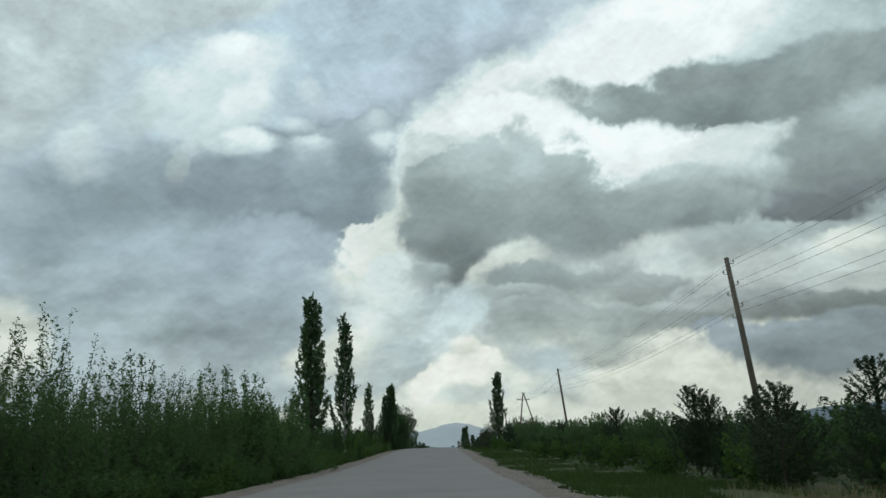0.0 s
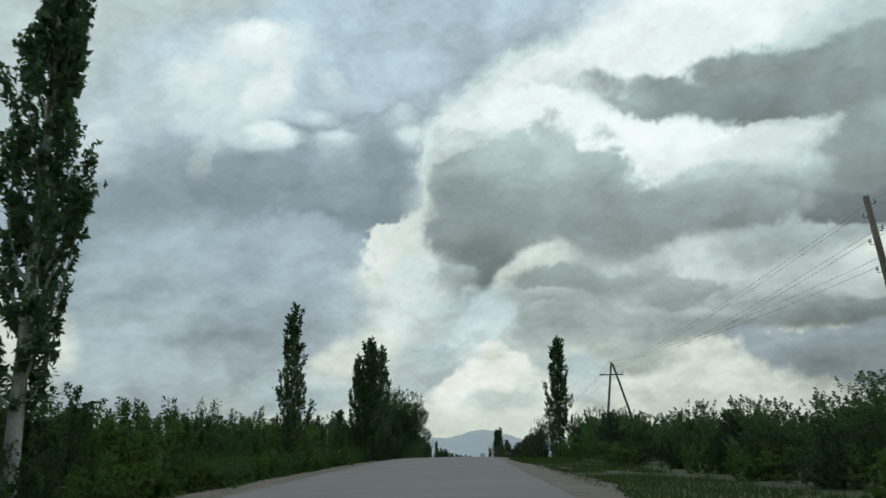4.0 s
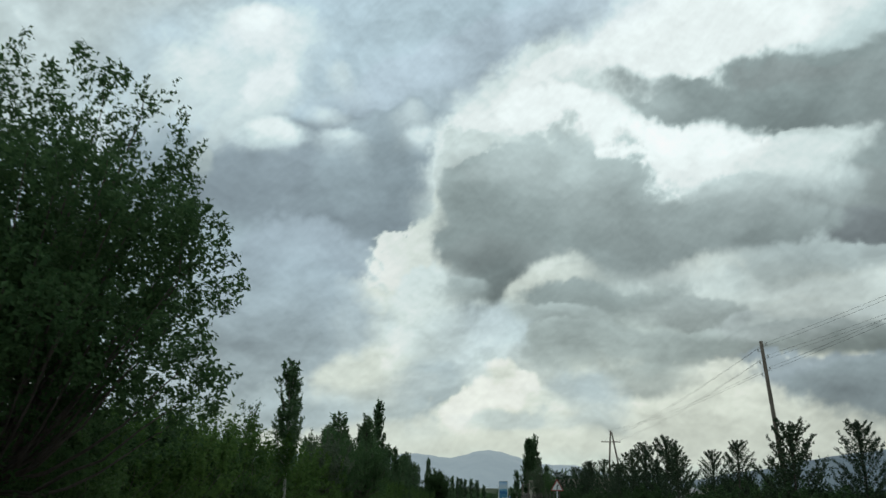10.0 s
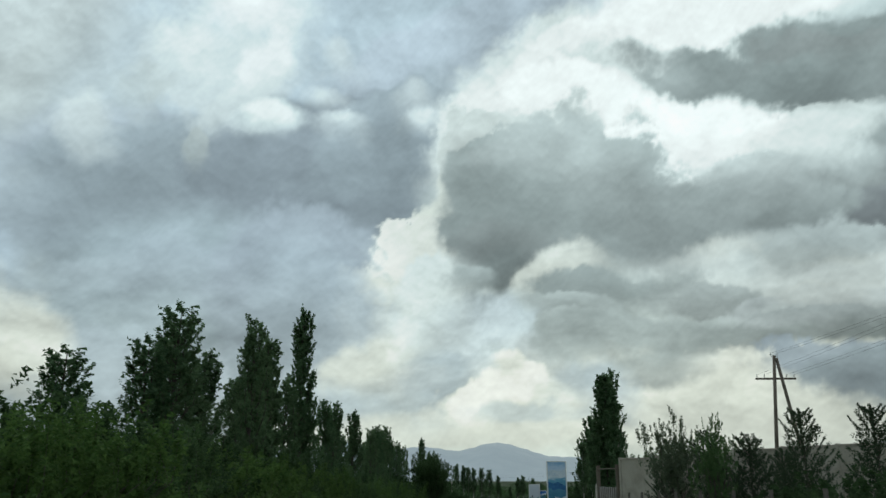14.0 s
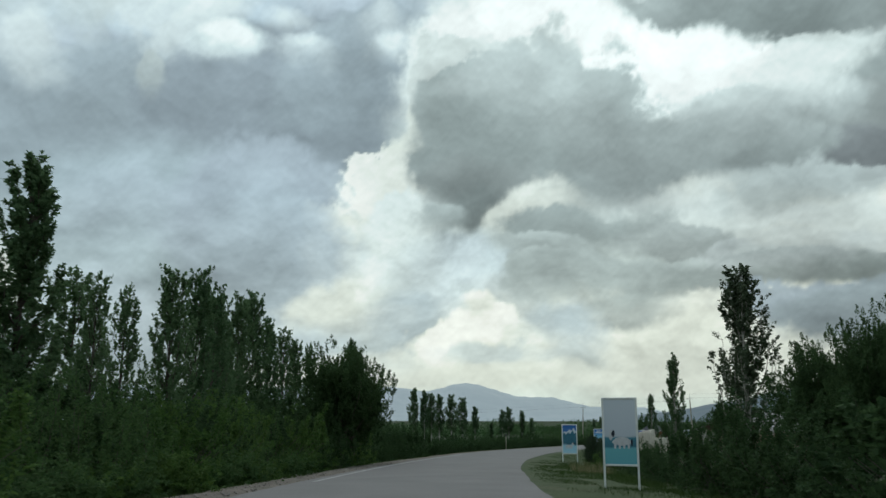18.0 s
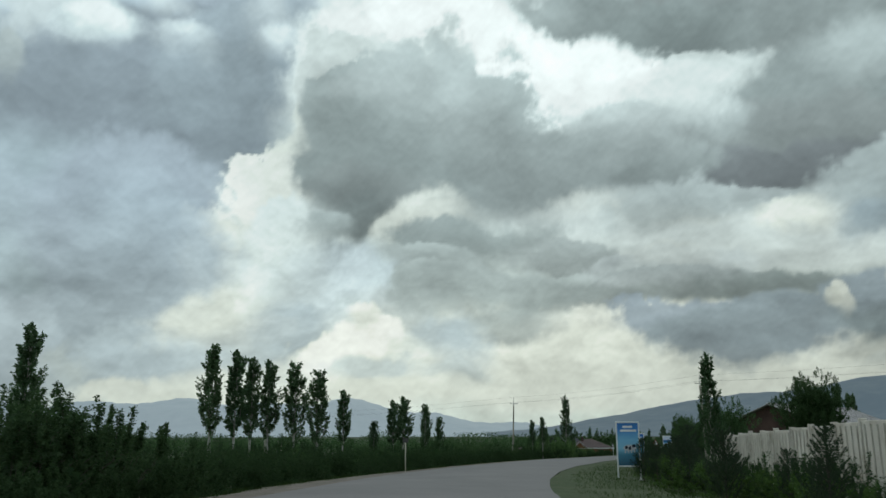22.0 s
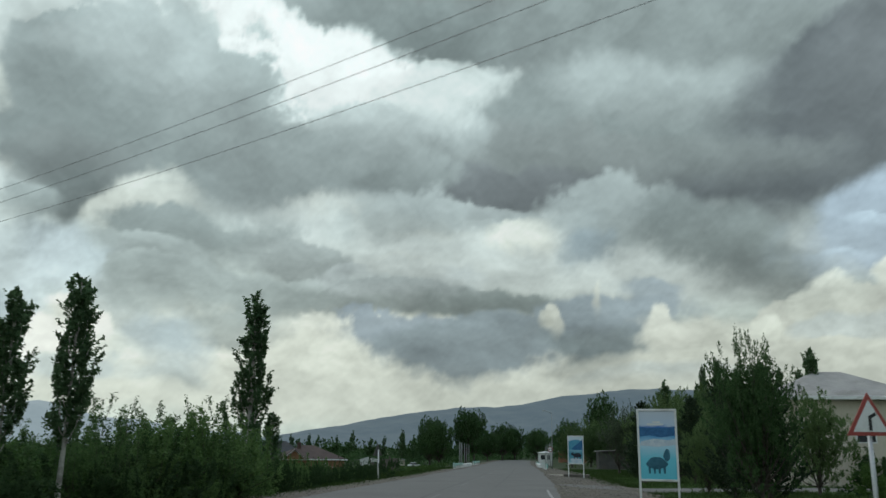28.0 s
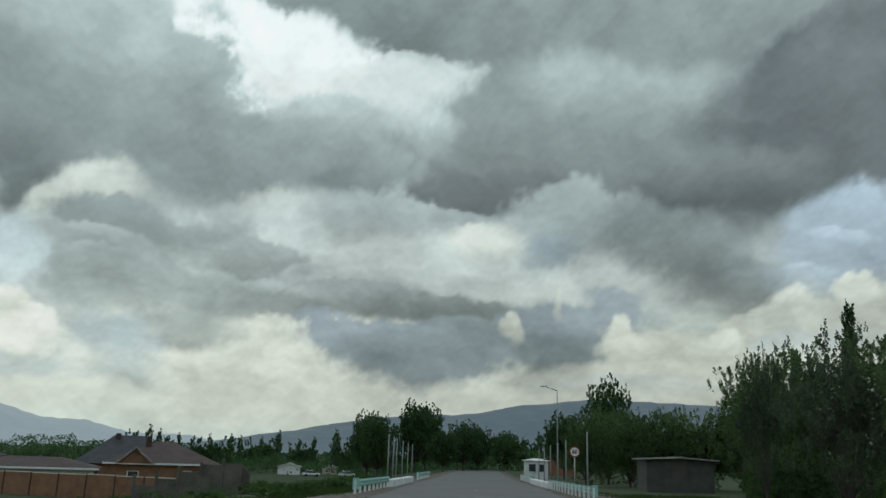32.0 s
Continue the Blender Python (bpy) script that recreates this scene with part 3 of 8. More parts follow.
M_WOODPOLE = surface("weathered_wood", (0.07, 0.058, 0.045), (0.16, 0.135, 0.105), 0.9, 1.0, 30.0, 0.5)
M_CONCRETE = surface("concrete", (0.27, 0.25, 0.20), (0.40, 0.37, 0.31), 0.9, 0.8, 24.0, 0.25, dirt=(0.17, 0.155, 0.13), dirt_scale=0.7)
M_PANEL = surface("whitewashed_panel", (0.45, 0.42, 0.36), (0.62, 0.59, 0.52), 0.9, 0.7, 24.0, 0.2, dirt=(0.26, 0.22, 0.17), dirt_scale=0.9)
M_WIRE = surface("wire", (0.13, 0.13, 0.13), (0.18, 0.18, 0.18), 0.5, 2, 30, 0, metal=0.6)
M_INSUL = surface("porcelain", (0.45, 0.45, 0.43), (0.6, 0.6, 0.58), 0.3, 5, 60, 0)
M_WHITE = surface("white_paint", (0.62, 0.63, 0.62), (0.74, 0.75, 0.74), 0.45, 1.5, 30, 0.05, dirt=(0.42, 0.41, 0.38), dirt_scale=1.5)
M_TEAL = surface("teal_paint", (0.20, 0.42, 0.38), (0.30, 0.52, 0.47), 0.55, 2, 30, 0.05, dirt=(0.35, 0.42, 0.39))
M_STEEL = surface("galvanised", (0.35, 0.36, 0.36), (0.5, 0.51, 0.51), 0.45, 3, 30, 0.05, metal=0.7)
M_BLACK = surface("black_paint", (0.02, 0.02, 0.02), (0.035, 0.035, 0.035), 0.5, 3, 30, 0)
M_RED = surface("red_paint", (0.28, 0.05, 0.045), (0.36, 0.08, 0.065), 0.5, 3, 30, 0)
M_BRICK = surface("orange_brick", (0.19, 0.095, 0.055), (0.265, 0.140, 0.085), 0.9, 1.2, 18, 0.3, dirt=(0.13, 0.07, 0.05), dirt_scale=1.0)
M_ROOFBROWN = surface("brown_roof_sheet", (0.058, 0.042, 0.038), (0.095, 0.066, 0.058), 0.8, 0.8, 14, 0.1, dirt=(0.10, 0.07, 0.06))
M_ROOFGREY = surface("grey_slate_sheet", (0.24, 0.235, 0.225), (0.36, 0.35, 0.33), 0.85, 0.8, 14, 0.2, dirt=(0.16, 0.15, 0.13))
M_PLASTER = surface("plaster", (0.46, 0.42, 0.34), (0.58, 0.54, 0.45), 0.9, 0.6, 20, 0.15, dirt=(0.33, 0.28, 0.21))
M_DARKWALL = surface("dark_boards", (0.045, 0.028, 0.023), (0.085, 0.05, 0.04), 0.85, 1.5, 20, 0.2)
M_GLASSDARK = surface("window_glass", (0.03, 0.035, 0.04), (0.05, 0.055, 0.06), 0.15, 2, 10, 0, spec=0.6)


def far_hill(name, a, b, haze_glow, amount):
    """A far-off slope; the lit air in front is put in as its own glow."""
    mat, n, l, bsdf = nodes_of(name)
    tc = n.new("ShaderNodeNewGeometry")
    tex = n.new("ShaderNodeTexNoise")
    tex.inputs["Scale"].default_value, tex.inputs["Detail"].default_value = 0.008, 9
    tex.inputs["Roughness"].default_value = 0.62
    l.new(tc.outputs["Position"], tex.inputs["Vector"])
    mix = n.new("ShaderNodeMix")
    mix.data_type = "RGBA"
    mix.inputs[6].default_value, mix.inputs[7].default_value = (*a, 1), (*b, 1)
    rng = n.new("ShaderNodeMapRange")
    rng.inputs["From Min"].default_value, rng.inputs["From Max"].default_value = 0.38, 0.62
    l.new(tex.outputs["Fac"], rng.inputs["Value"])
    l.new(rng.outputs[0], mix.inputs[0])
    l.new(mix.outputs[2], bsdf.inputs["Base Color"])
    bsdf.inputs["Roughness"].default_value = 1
    # painted haze: one even bluish emission over the whole slope
    bsdf.inputs["Emission Color"].default_value = (*haze_glow, 1)
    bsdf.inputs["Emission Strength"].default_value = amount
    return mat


# the last colour of each is air haze, emitted by the slope itself
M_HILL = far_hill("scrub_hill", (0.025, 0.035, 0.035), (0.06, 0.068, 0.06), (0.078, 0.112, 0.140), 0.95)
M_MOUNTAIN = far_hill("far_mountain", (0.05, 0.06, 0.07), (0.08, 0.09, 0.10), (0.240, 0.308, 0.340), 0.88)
M_MUD = surface("mud_plaster", (0.17, 0.13, 0.095), (0.25, 0.20, 0.15), 0.95, 0.8, 20, 0.3, dirt=(0.12, 0.09, 0.065))
M_WHITEWASH = surface("whitewash", (0.26, 0.25, 0.225), (0.44, 0.42, 0.38), 0.9, 2.5, 24, 0.2, dirt=(0.15, 0.13, 0.11), dirt_scale=1.8)
M_SLATE = surface("slate_roof_sheet", (0.030, 0.032, 0.035), (0.062, 0.064, 0.068), 0.7, 0.8, 14, 0.1, dirt=(0.07, 0.068, 0.066))
M_TIN = surface("dark_tin", (0.05, 0.05, 0.048), (0.10, 0.098, 0.09), 0.7, 1.2, 20, 0.15, dirt=(0.08, 0.06, 0.045))
M_DASH = surface("worn_dash", (0.11, 0.11, 0.105), (0.20, 0.20, 0.19), 0.75, 1.2, 30.0, 0.1, dirt=(0.10, 0.10, 0.095), dirt_scale=1.6)
M_OLDBLOCK = surface("old_blocks", (0.075, 0.068, 0.058), (0.15, 0.135, 0.115), 0.95, 1.0, 20, 0.4, dirt=(0.05, 0.046, 0.036), dirt_scale=1.2)
M_POLEGREY = surface("pole_grey", (0.20, 0.21, 0.21), (0.30, 0.31, 0.31), 0.6, 3, 30, 0.05)

# ---- small builders ----
def part(name, bm, material, parent=None, label="", smooth=False):
    me = bpy.data.meshes.new(name)
    bm.to_mesh(me)
    bm.free()
    me.materials.append(material)
    if smooth:
        for p in me.polygons:
            p.use_smooth = True
    ob = new(name, me)
    if parent:
        ob.parent = parent
    if label:
        ob["label"] = label
    return ob


def quads(name, verts, faces, material, smooth=False):
    """A mesh from arrays of corners and of four-cornered faces."""
    me = bpy.data.meshes.new(name)
    verts, faces = np.asarray(verts, np.float32), np.asarray(faces, np.int32)
    me.vertices.add(len(verts))
    me.vertices.foreach_set("co", verts.ravel())
    me.loops.add(faces.size)
    me.loops.foreach_set("vertex_index", faces.ravel())
    me.polygons.add(len(faces))
    me.polygons.foreach_set("loop_start", np.arange(0, faces.size, 4, dtype=np.int32))
    if smooth:
        me.polygons.foreach_set("use_smooth", np.ones(len(faces), bool))
    me.update(calc_edges=True)
    me.materials.append(material)
    return me


def box(bm, size, at=(0, 0, 0), turn=None, bevel=0.0):
    made = bmesh.ops.create_cube(bm, size=1)["verts"]
    bmesh.ops.scale(bm, vec=size, verts=made)
    if bevel:
        edges = list({e for v in made for e in v.link_edges})
        made = list({v for f in bmesh.ops.bevel(bm, geom=edges, offset=bevel, segments=1, affect="EDGES")["faces"] for v in f.verts} | {v for v in made if v.is_valid})
    m = Matrix.Translation(at) @ (turn if turn else Matrix())
    bmesh.ops.transform(bm, matrix=m, verts=[v for v in made if v.is_valid])
    return made


def tube(bm, a, b, ra, rb, sides=8, caps=True):
    a, b = Vector(a), Vector(b)
    z = (b - a).normalized()
    x = z.orthogonal().normalized()
    y = z.cross(x)
    rings = []
    for p, r in ((a, ra), (b, rb)):
        rings.append([bm.verts.new(p + (x * math.cos(2 * math.pi * i / sides) + y * math.sin(2 * math.pi * i / sides)) * r) for i in range(sides)])
    for i in range(sides):
        bm.faces.new((rings[0][i], rings[0][(i + 1) % sides], rings[1][(i + 1) % sides], rings[1][i]))
    if caps:
        bm.faces.new(rings[0][::-1])
        bm.faces.new(rings[1])


# ---- the road's line ----
ROAD = [(-1.2, -60, -1.1), (-1.6, -20, -0.35), (-1.8, 0, 0.0), (-1.95, 24, 0.28), (-2.2, 48.3, 0.62), (-2.5, 73.3, 1.17), (-2.8, 98.4, 1.82), (-3.1, 123, 2.42),
        (-3.35, 147, 2.86), (-3.8, 169.4, 2.98), (-4.2, 192.6, 2.86), (-4.66, 216.2, 2.64), (-5.15, 240, 2.38), (-5.45, 263.8, 1.92), (-5.6, 287.6, 1.22),
        (-5.45, 311.3, 0.45), (-4.5, 334.5, -0.2), (-2.1, 357.4, -0.74), (2.1, 380.2, -1.16), (8.7, 402.7, -1.54), (17, 424, -1.88), (26.2, 444.8, -2.2),
        (37.7, 464.3, -2.5), (49.7, 483.4, -2.72), (62.1, 503.5, -2.95), (74.4, 523.7, -3.2), (95.2, 558, -3.6), (116, 592, -3.9), (151, 648, -4.2), (191, 712, -4.3)]


def road_samples():
    pts = np.array(ROAD, float)
    out = []
    for i in range(1, len(pts) - 2):
        p0, p1, p2, p3 = pts[i - 1:i + 3]
        for k in range(40):
            t = k / 40
            out.append(0.5 * (2 * p1 + (p2 - p0) * t + (2 * p0 - 5 * p1 + 4 * p2 - p3) * t * t + (3 * p1 - p0 - 3 * p2 + p3) * t ** 3))
    out = np.array(out)
    run = np.r_[0, np.cumsum(np.linalg.norm(np.diff(out[:, :2], axis=0), axis=1))]
    even = np.arange(0, run[-1], 1.0)
    return np.stack([np.interp(even, run, out[:, k]) for k in range(3)], 1)


LINE = road_samples()
AHEAD = np.gradient(LINE[:, :2], axis=0)
AHEAD /= np.linalg.norm(AHEAD, axis=1)[:, None]
RIGHT = np.stack([AHEAD[:, 1], -AHEAD[:, 0]], 1)
COARSE = LINE[::4]
COARSE_RIGHT = RIGHT[::4]


def along(y):
    """The index of the sample of the road's line whose y is nearest."""
    return int(np.argmin(np.abs(LINE[:, 1] - y)))


def aside(x, y):
    """How far to the right of the road's middle a place lies, and the road's height beside it."""
    x, y = np.atleast_1d(np.asarray(x, float)), np.atleast_1d(np.asarray(y, float))
    d, z = np.empty(len(x)), np.empty(len(x))
    for a in range(0, len(x), 20000):
        dx = x[a:a + 20000, None] - COARSE[None, :, 0]
        dy = y[a:a + 20000, None] - COARSE[None, :, 1]
        k = np.argmin(dx * dx + dy * dy, axis=1)
        rows = np.arange(len(k))
        side = dx[rows, k] * COARSE_RIGHT[k, 0] + dy[rows, k] * COARSE_RIGHT[k, 1]
        far = np.sqrt(dx[rows, k] ** 2 + dy[rows, k] ** 2)
        d[a:a + 20000] = np.where(far > np.abs(side) + 8, np.copysign(far, side), side)
        # height along the line between samples
        on = dx[rows, k] * COARSE_RIGHT[k, 1] * -1 + dy[rows, k] * COARSE_RIGHT[k, 0]
        nxt = np.clip(k + np.where(on > 0, 1, -1), 0, len(COARSE) - 1)
        w = np.clip(np.abs(on) / 4, 0, 1)
        z[a:a + 20000] = COARSE[k, 2] * (1 - w) + COARSE[nxt, 2] * w
    return d, z


def ground_height(x, y):
    d, z = aside(x, y)
    a = np.abs(d)
    x, y = np.atleast_1d(x), np.atleast_1d(y)

    def ease(lo, hi):
        t = np.clip((a - lo) / (hi - lo), 0, 1)
        return t * t * (3 - 2 * t)
    near = z - 0.20 - 0.12 * ease(5.2, 9.5) + 0.05 * np.sin(x * 0.7 + y * 0.31) * np.sin(y * 0.53) * ease(7, 11)
    dip = np.clip((-d - 9) / 16, 0, 1) * np.clip((y - 478) / 55, 0, 1)
    near = near - 2.5 * dip * dip * (3 - 2 * dip)
    return near * (1 - ease(60, 420)) + (-5.5 + 1.2 * np.sin(x * 0.004) * np.sin(y * 0.005)) * ease(60, 420)


def spot(y, d):
    """A place on the ground: the road's line where it passes y, d metres to its right."""
    i = along(y)
    px, py = LINE[i, 0] + RIGHT[i, 0] * d, LINE[i, 1] + RIGHT[i, 1] * d
    return px, py, float(ground_height(px, py)[0])


def stand(x, y):
    return (x, y, float(ground_height(x, y)[0]))


# ---- ground, road, shoulders, painted lines ----
def spread(lo, hi, fine_lo, fine_hi, step):
    inner = np.arange(fine_lo, fine_hi + step / 2, step)
    out, s, p = [], step, fine_hi
    while p < hi:
        s *= 1.22
        p = min(hi, p + s)
        out.append(p)
    low, s, p = [], step, fine_lo
    while p > lo:
        s *= 1.22
        p = max(lo, p - s)
        low.append(p)
    return np.r_[low[::-1], inner, out]


def ground():
    xs, ys = spread(-4400, 4400, -40, 200, 1.6), spread(-4200, 4700, -60, 720, 2.0)
    gx, gy = np.meshgrid(xs, ys)
    verts = np.stack([gx.ravel(), gy.ravel(), ground_height(gx.ravel(), gy.ravel())], 1)
    nx = len(xs)
    i = (np.arange(len(ys) - 1)[:, None] * nx + np.arange(nx - 1)[None]).ravel()
    mat = surface("meadow", (0.024, 0.042, 0.014), (0.050, 0.072, 0.026), 0.95, 0.25, 9.0, 0.6, dirt=(0.065, 0.066, 0.034), dirt_scale=0.12, bump_dist=0.06)
    ob = new("ground", quads("ground", verts, np.stack([i, i + 1, i + nx + 1, i + nx], 1), mat, True))
    tagged(ob, "green spring meadow and field with bare earthy patches", "ground", kind="structure")


def strip(name, lo, hi, lift, material, first=0, last=None, wobble=0.0, seed=0, cols=2):
    """A ribbon that follows the road between two distances from its middle."""
    last = last or len(LINE) - 1
    rng = np.random.default_rng(seed)
    ids = np.arange(first, last + 1)
    wob = lambda: wobble * np.convolve(rng.normal(size=len(ids) + 8), np.ones(9) / 3, "valid")[:len(ids)]
    inner = 0.0 if material is M_SHOULDER else 1.0
    edge_lo = lo + wob() * (inner if lo > 0 else 1.0)
    edge_hi = hi + wob() * (inner if hi < 0 else 1.0)
    rows = []
    for c in range(cols + 1):
        d = edge_lo + (edge_hi - edge_lo) * c / cols
        x, y = LINE[ids, 0] + RIGHT[ids, 0] * d, LINE[ids, 1] + RIGHT[ids, 1] * d
        z = LINE[ids, 2] - 0.012 * np.abs(d) + lift - 0.035 * np.maximum(np.abs(d) - 4.3, 0)
        rows.append(np.stack([x, y, z], 1))
    n = len(ids)
    verts = np.concatenate(rows)
    faces = [(c * n + i, c * n + n + i, c * n + n + i + 1, c * n + i + 1) for c in range(cols) for i in range(n - 1)]
    return new(name, quads(name, verts, faces, material, True))


ground()
tagged(strip("road", -4.2, 4.2, 0.03, M_ASPHALT, wobble=0.06, seed=1, cols=6), "worn grey asphalt two-lane country road", "road", kind="structure")


def ridge(name, material, label, rows, far, depth, seed, rough_by=0.06, foot=-12):
    """A mountain side: rows of bearing and height in degrees, seen from the middle of the road, that far off."""
    rng = np.random.default_rng(seed)
    rows = np.array(rows)
    az = np.linspace(rows[0, 0], rows[-1, 0], 260)
    el = np.interp(az, rows[:, 0], rows[:, 1])
    el = np.convolve(np.pad(el, 4, "edge"), np.ones(9) / 9, "valid")
    rough = sum(rng.normal() * np.sin(az * f + rng.uniform(0, 6)) / f for f in (1.1, 1.9, 3.7, 6.1, 9.3, 14))
    el = np.maximum(el + rough_by * rough, 0.05)
    verts, steps = [], 14
    for j in range(steps + 1):
        t = j / steps
        dist = far + depth * t
        h = np.tan(np.radians(el)) * (far + depth) * np.sin(t * math.pi / 2) ** 1.2 + foot * (1 - t)
        bumps = (1 - t) * t * 26 * np.sin(az * 2.3 + 5 * t + seed) * np.sin(az * 0.9 + 9 * t)
        verts.append(np.stack([60 + np.sin(np.radians(az)) * dist, 400 + np.cos(np.radians(az)) * dist, h + bumps * np.clip(el / 2, 0, 1)], 1))
    back = verts[-1].copy()
    back[:, 2] = foot
    verts.append(back + np.stack([np.sin(np.radians(az)) * 60, np.cos(np.radians(az)) * 60, 0 * az], 1))
    n = len(az)
    faces = [(j * n + i, j * n + i + 1, j * n + n + i + 1, j * n + n + i) for j in range(len(verts) - 1) for i in range(n - 1)]
    tagged(new(name, quads(name, np.concatenate(verts), faces, material, True)), label, "mountain", kind="structure")


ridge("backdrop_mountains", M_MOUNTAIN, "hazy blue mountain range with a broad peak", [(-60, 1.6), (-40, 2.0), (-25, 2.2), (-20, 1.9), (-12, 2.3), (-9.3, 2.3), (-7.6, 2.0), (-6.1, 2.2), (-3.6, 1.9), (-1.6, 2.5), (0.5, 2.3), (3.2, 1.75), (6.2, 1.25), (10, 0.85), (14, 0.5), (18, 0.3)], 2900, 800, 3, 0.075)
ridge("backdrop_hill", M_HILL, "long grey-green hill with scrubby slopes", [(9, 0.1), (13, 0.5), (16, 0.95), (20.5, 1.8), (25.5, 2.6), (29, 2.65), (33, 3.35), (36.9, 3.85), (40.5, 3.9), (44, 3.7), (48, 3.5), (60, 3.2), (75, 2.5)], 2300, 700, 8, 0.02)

# ---- trees and shrubs ----
def leaves_mesh(name, centres, size, rng, material, drop=0.0):
    """A cloud of small pointed leaves, each one blade at a random lean."""
    n = len(centres)
    a = rng.normal(size=(n, 3))
    a[:, 2] -= drop
    a /= np.linalg.norm(a, axis=1)[:, None]
    b = np.cross(a, rng.normal(size=(n, 3)))
    b /= np.linalg.norm(b, axis=1)[:, None] + 1e-9
    s = (size * rng.uniform(0.6, 1.35, n))[:, None]  # one size, or one for each leaf
    c = np.asarray(centres)
    v = np.stack([c - a * s - b * s * 0.5, c + a * s * 1.2, c - a * s * 0.6 + b * s * 0.62], 1).reshape(-1, 3)
    me = bpy.data.meshes.new(name)
    me.vertices.add(3 * n)
    me.vertices.foreach_set("co", v.astype(np.float32).ravel())
    me.loops.add(3 * n)
    me.loops.foreach_set("vertex_index", np.arange(3 * n, dtype=np.int32))
    me.polygons.add(n)
    me.polygons.foreach_set("loop_start", np.arange(0, 3 * n, 3, dtype=np.int32))
    me.update(calc_edges=True)
    me.materials.append(material)
    return me


def tube_mesh(name, paths, material, sides=6):
    """Bent tapering limbs: each path is an array of x, y, z, radius."""
    verts, faces, at = [], [], 0
    for p in paths:
        p = np.asarray(p, float)
        d = np.gradient(p[:, :3], axis=0)
        d /= np.linalg.norm(d, axis=1)[:, None] + 1e-9
        x = np.cross(d, [0.31, 0.83, 0.12])
        x /= np.linalg.norm(x, axis=1)[:, None] + 1e-9
        y = np.cross(d, x)
        for k in range(sides):
            w = 2 * math.pi * k / sides
            verts.append(p[:, :3] + (x * math.cos(w) + y * math.sin(w)) * p[:, 3:4])
        n = len(p)
        for k in range(sides):
            q = (k + 1) % sides
            faces += [(at + k * n + i, at + q * n + i, at + q * n + i + 1, at + k * n + i + 1) for i in range(n - 1)]
        at += sides * n
    return quads(name, np.concatenate(verts), faces, material, True)


def limb(start, way, length, r0, r1, rng, bend=0.25, lift=0.3, n=7):
    p, w = np.array(start, float), np.array(way, float)
    out = [(*p, r0)]
    for i in range(1, n):
        w = w + rng.normal(size=3) * bend / n + np.array([0, 0, lift / n])
        w /= np.linalg.norm(w)
        p = p + w * length / (n - 1)
        out.append((*p, r0 + (r1 - r0) * i / (n - 1)))
    return np.array(out)


def plant(name, wood, wood_mat, leaf_pts, leaf_size, leaf_mat, rng, parts=("trunk", "crown"), drop=0.0, sides=6):
    root = new(name)
    w = new(parts[0], tube_mesh(parts[0], wood, wood_mat, sides))
    w.parent = root
    c = new(parts[1], leaves_mesh(parts[1], leaf_pts, leaf_size, rng, leaf_mat, drop))
    c.parent = root
    return root


def scatter(path, rng, n, lo, spreadd):
    t = lo + (1 - lo) * rng.random(n) ** 0.8
    i = t * (len(path) - 1)
    k = np.minimum(i.astype(int), len(path) - 2)
    f = (i - k)[:, None]
    p = path[k, :3] * (1 - f) + path[k + 1, :3] * f
    return p + rng.normal(size=(n, 3)) * spreadd


def sprays(base, way, length, per, spread, rng):
    """Leaf places along many short shoots: per leaves on each, thinner towards the tip."""
    n = len(base)
    t = rng.random((n, per)) ** 0.9
    side = rng.normal(size=(n, per, 3)) * spread * (1.15 - 0.75 * t)[..., None]
    return (base[:, None] + way[:, None] * (length[:, None] * t)[..., None] + side).reshape(-1, 3)


def unit(v):
    return v / (np.linalg.norm(v, axis=-1, keepdims=True) + 1e-9)


def lumps(az, u, rng, strength):
    """An uneven outline: a few waves over bearing and height."""
    out = np.ones_like(u)
    for k in range(6):
        out += strength * 0.42 * np.sin(az * rng.integers(1, 5) + u * rng.uniform(6, 34) + rng.uniform(0, 6.28))
    return np.clip(out, 0.5, 1.22)


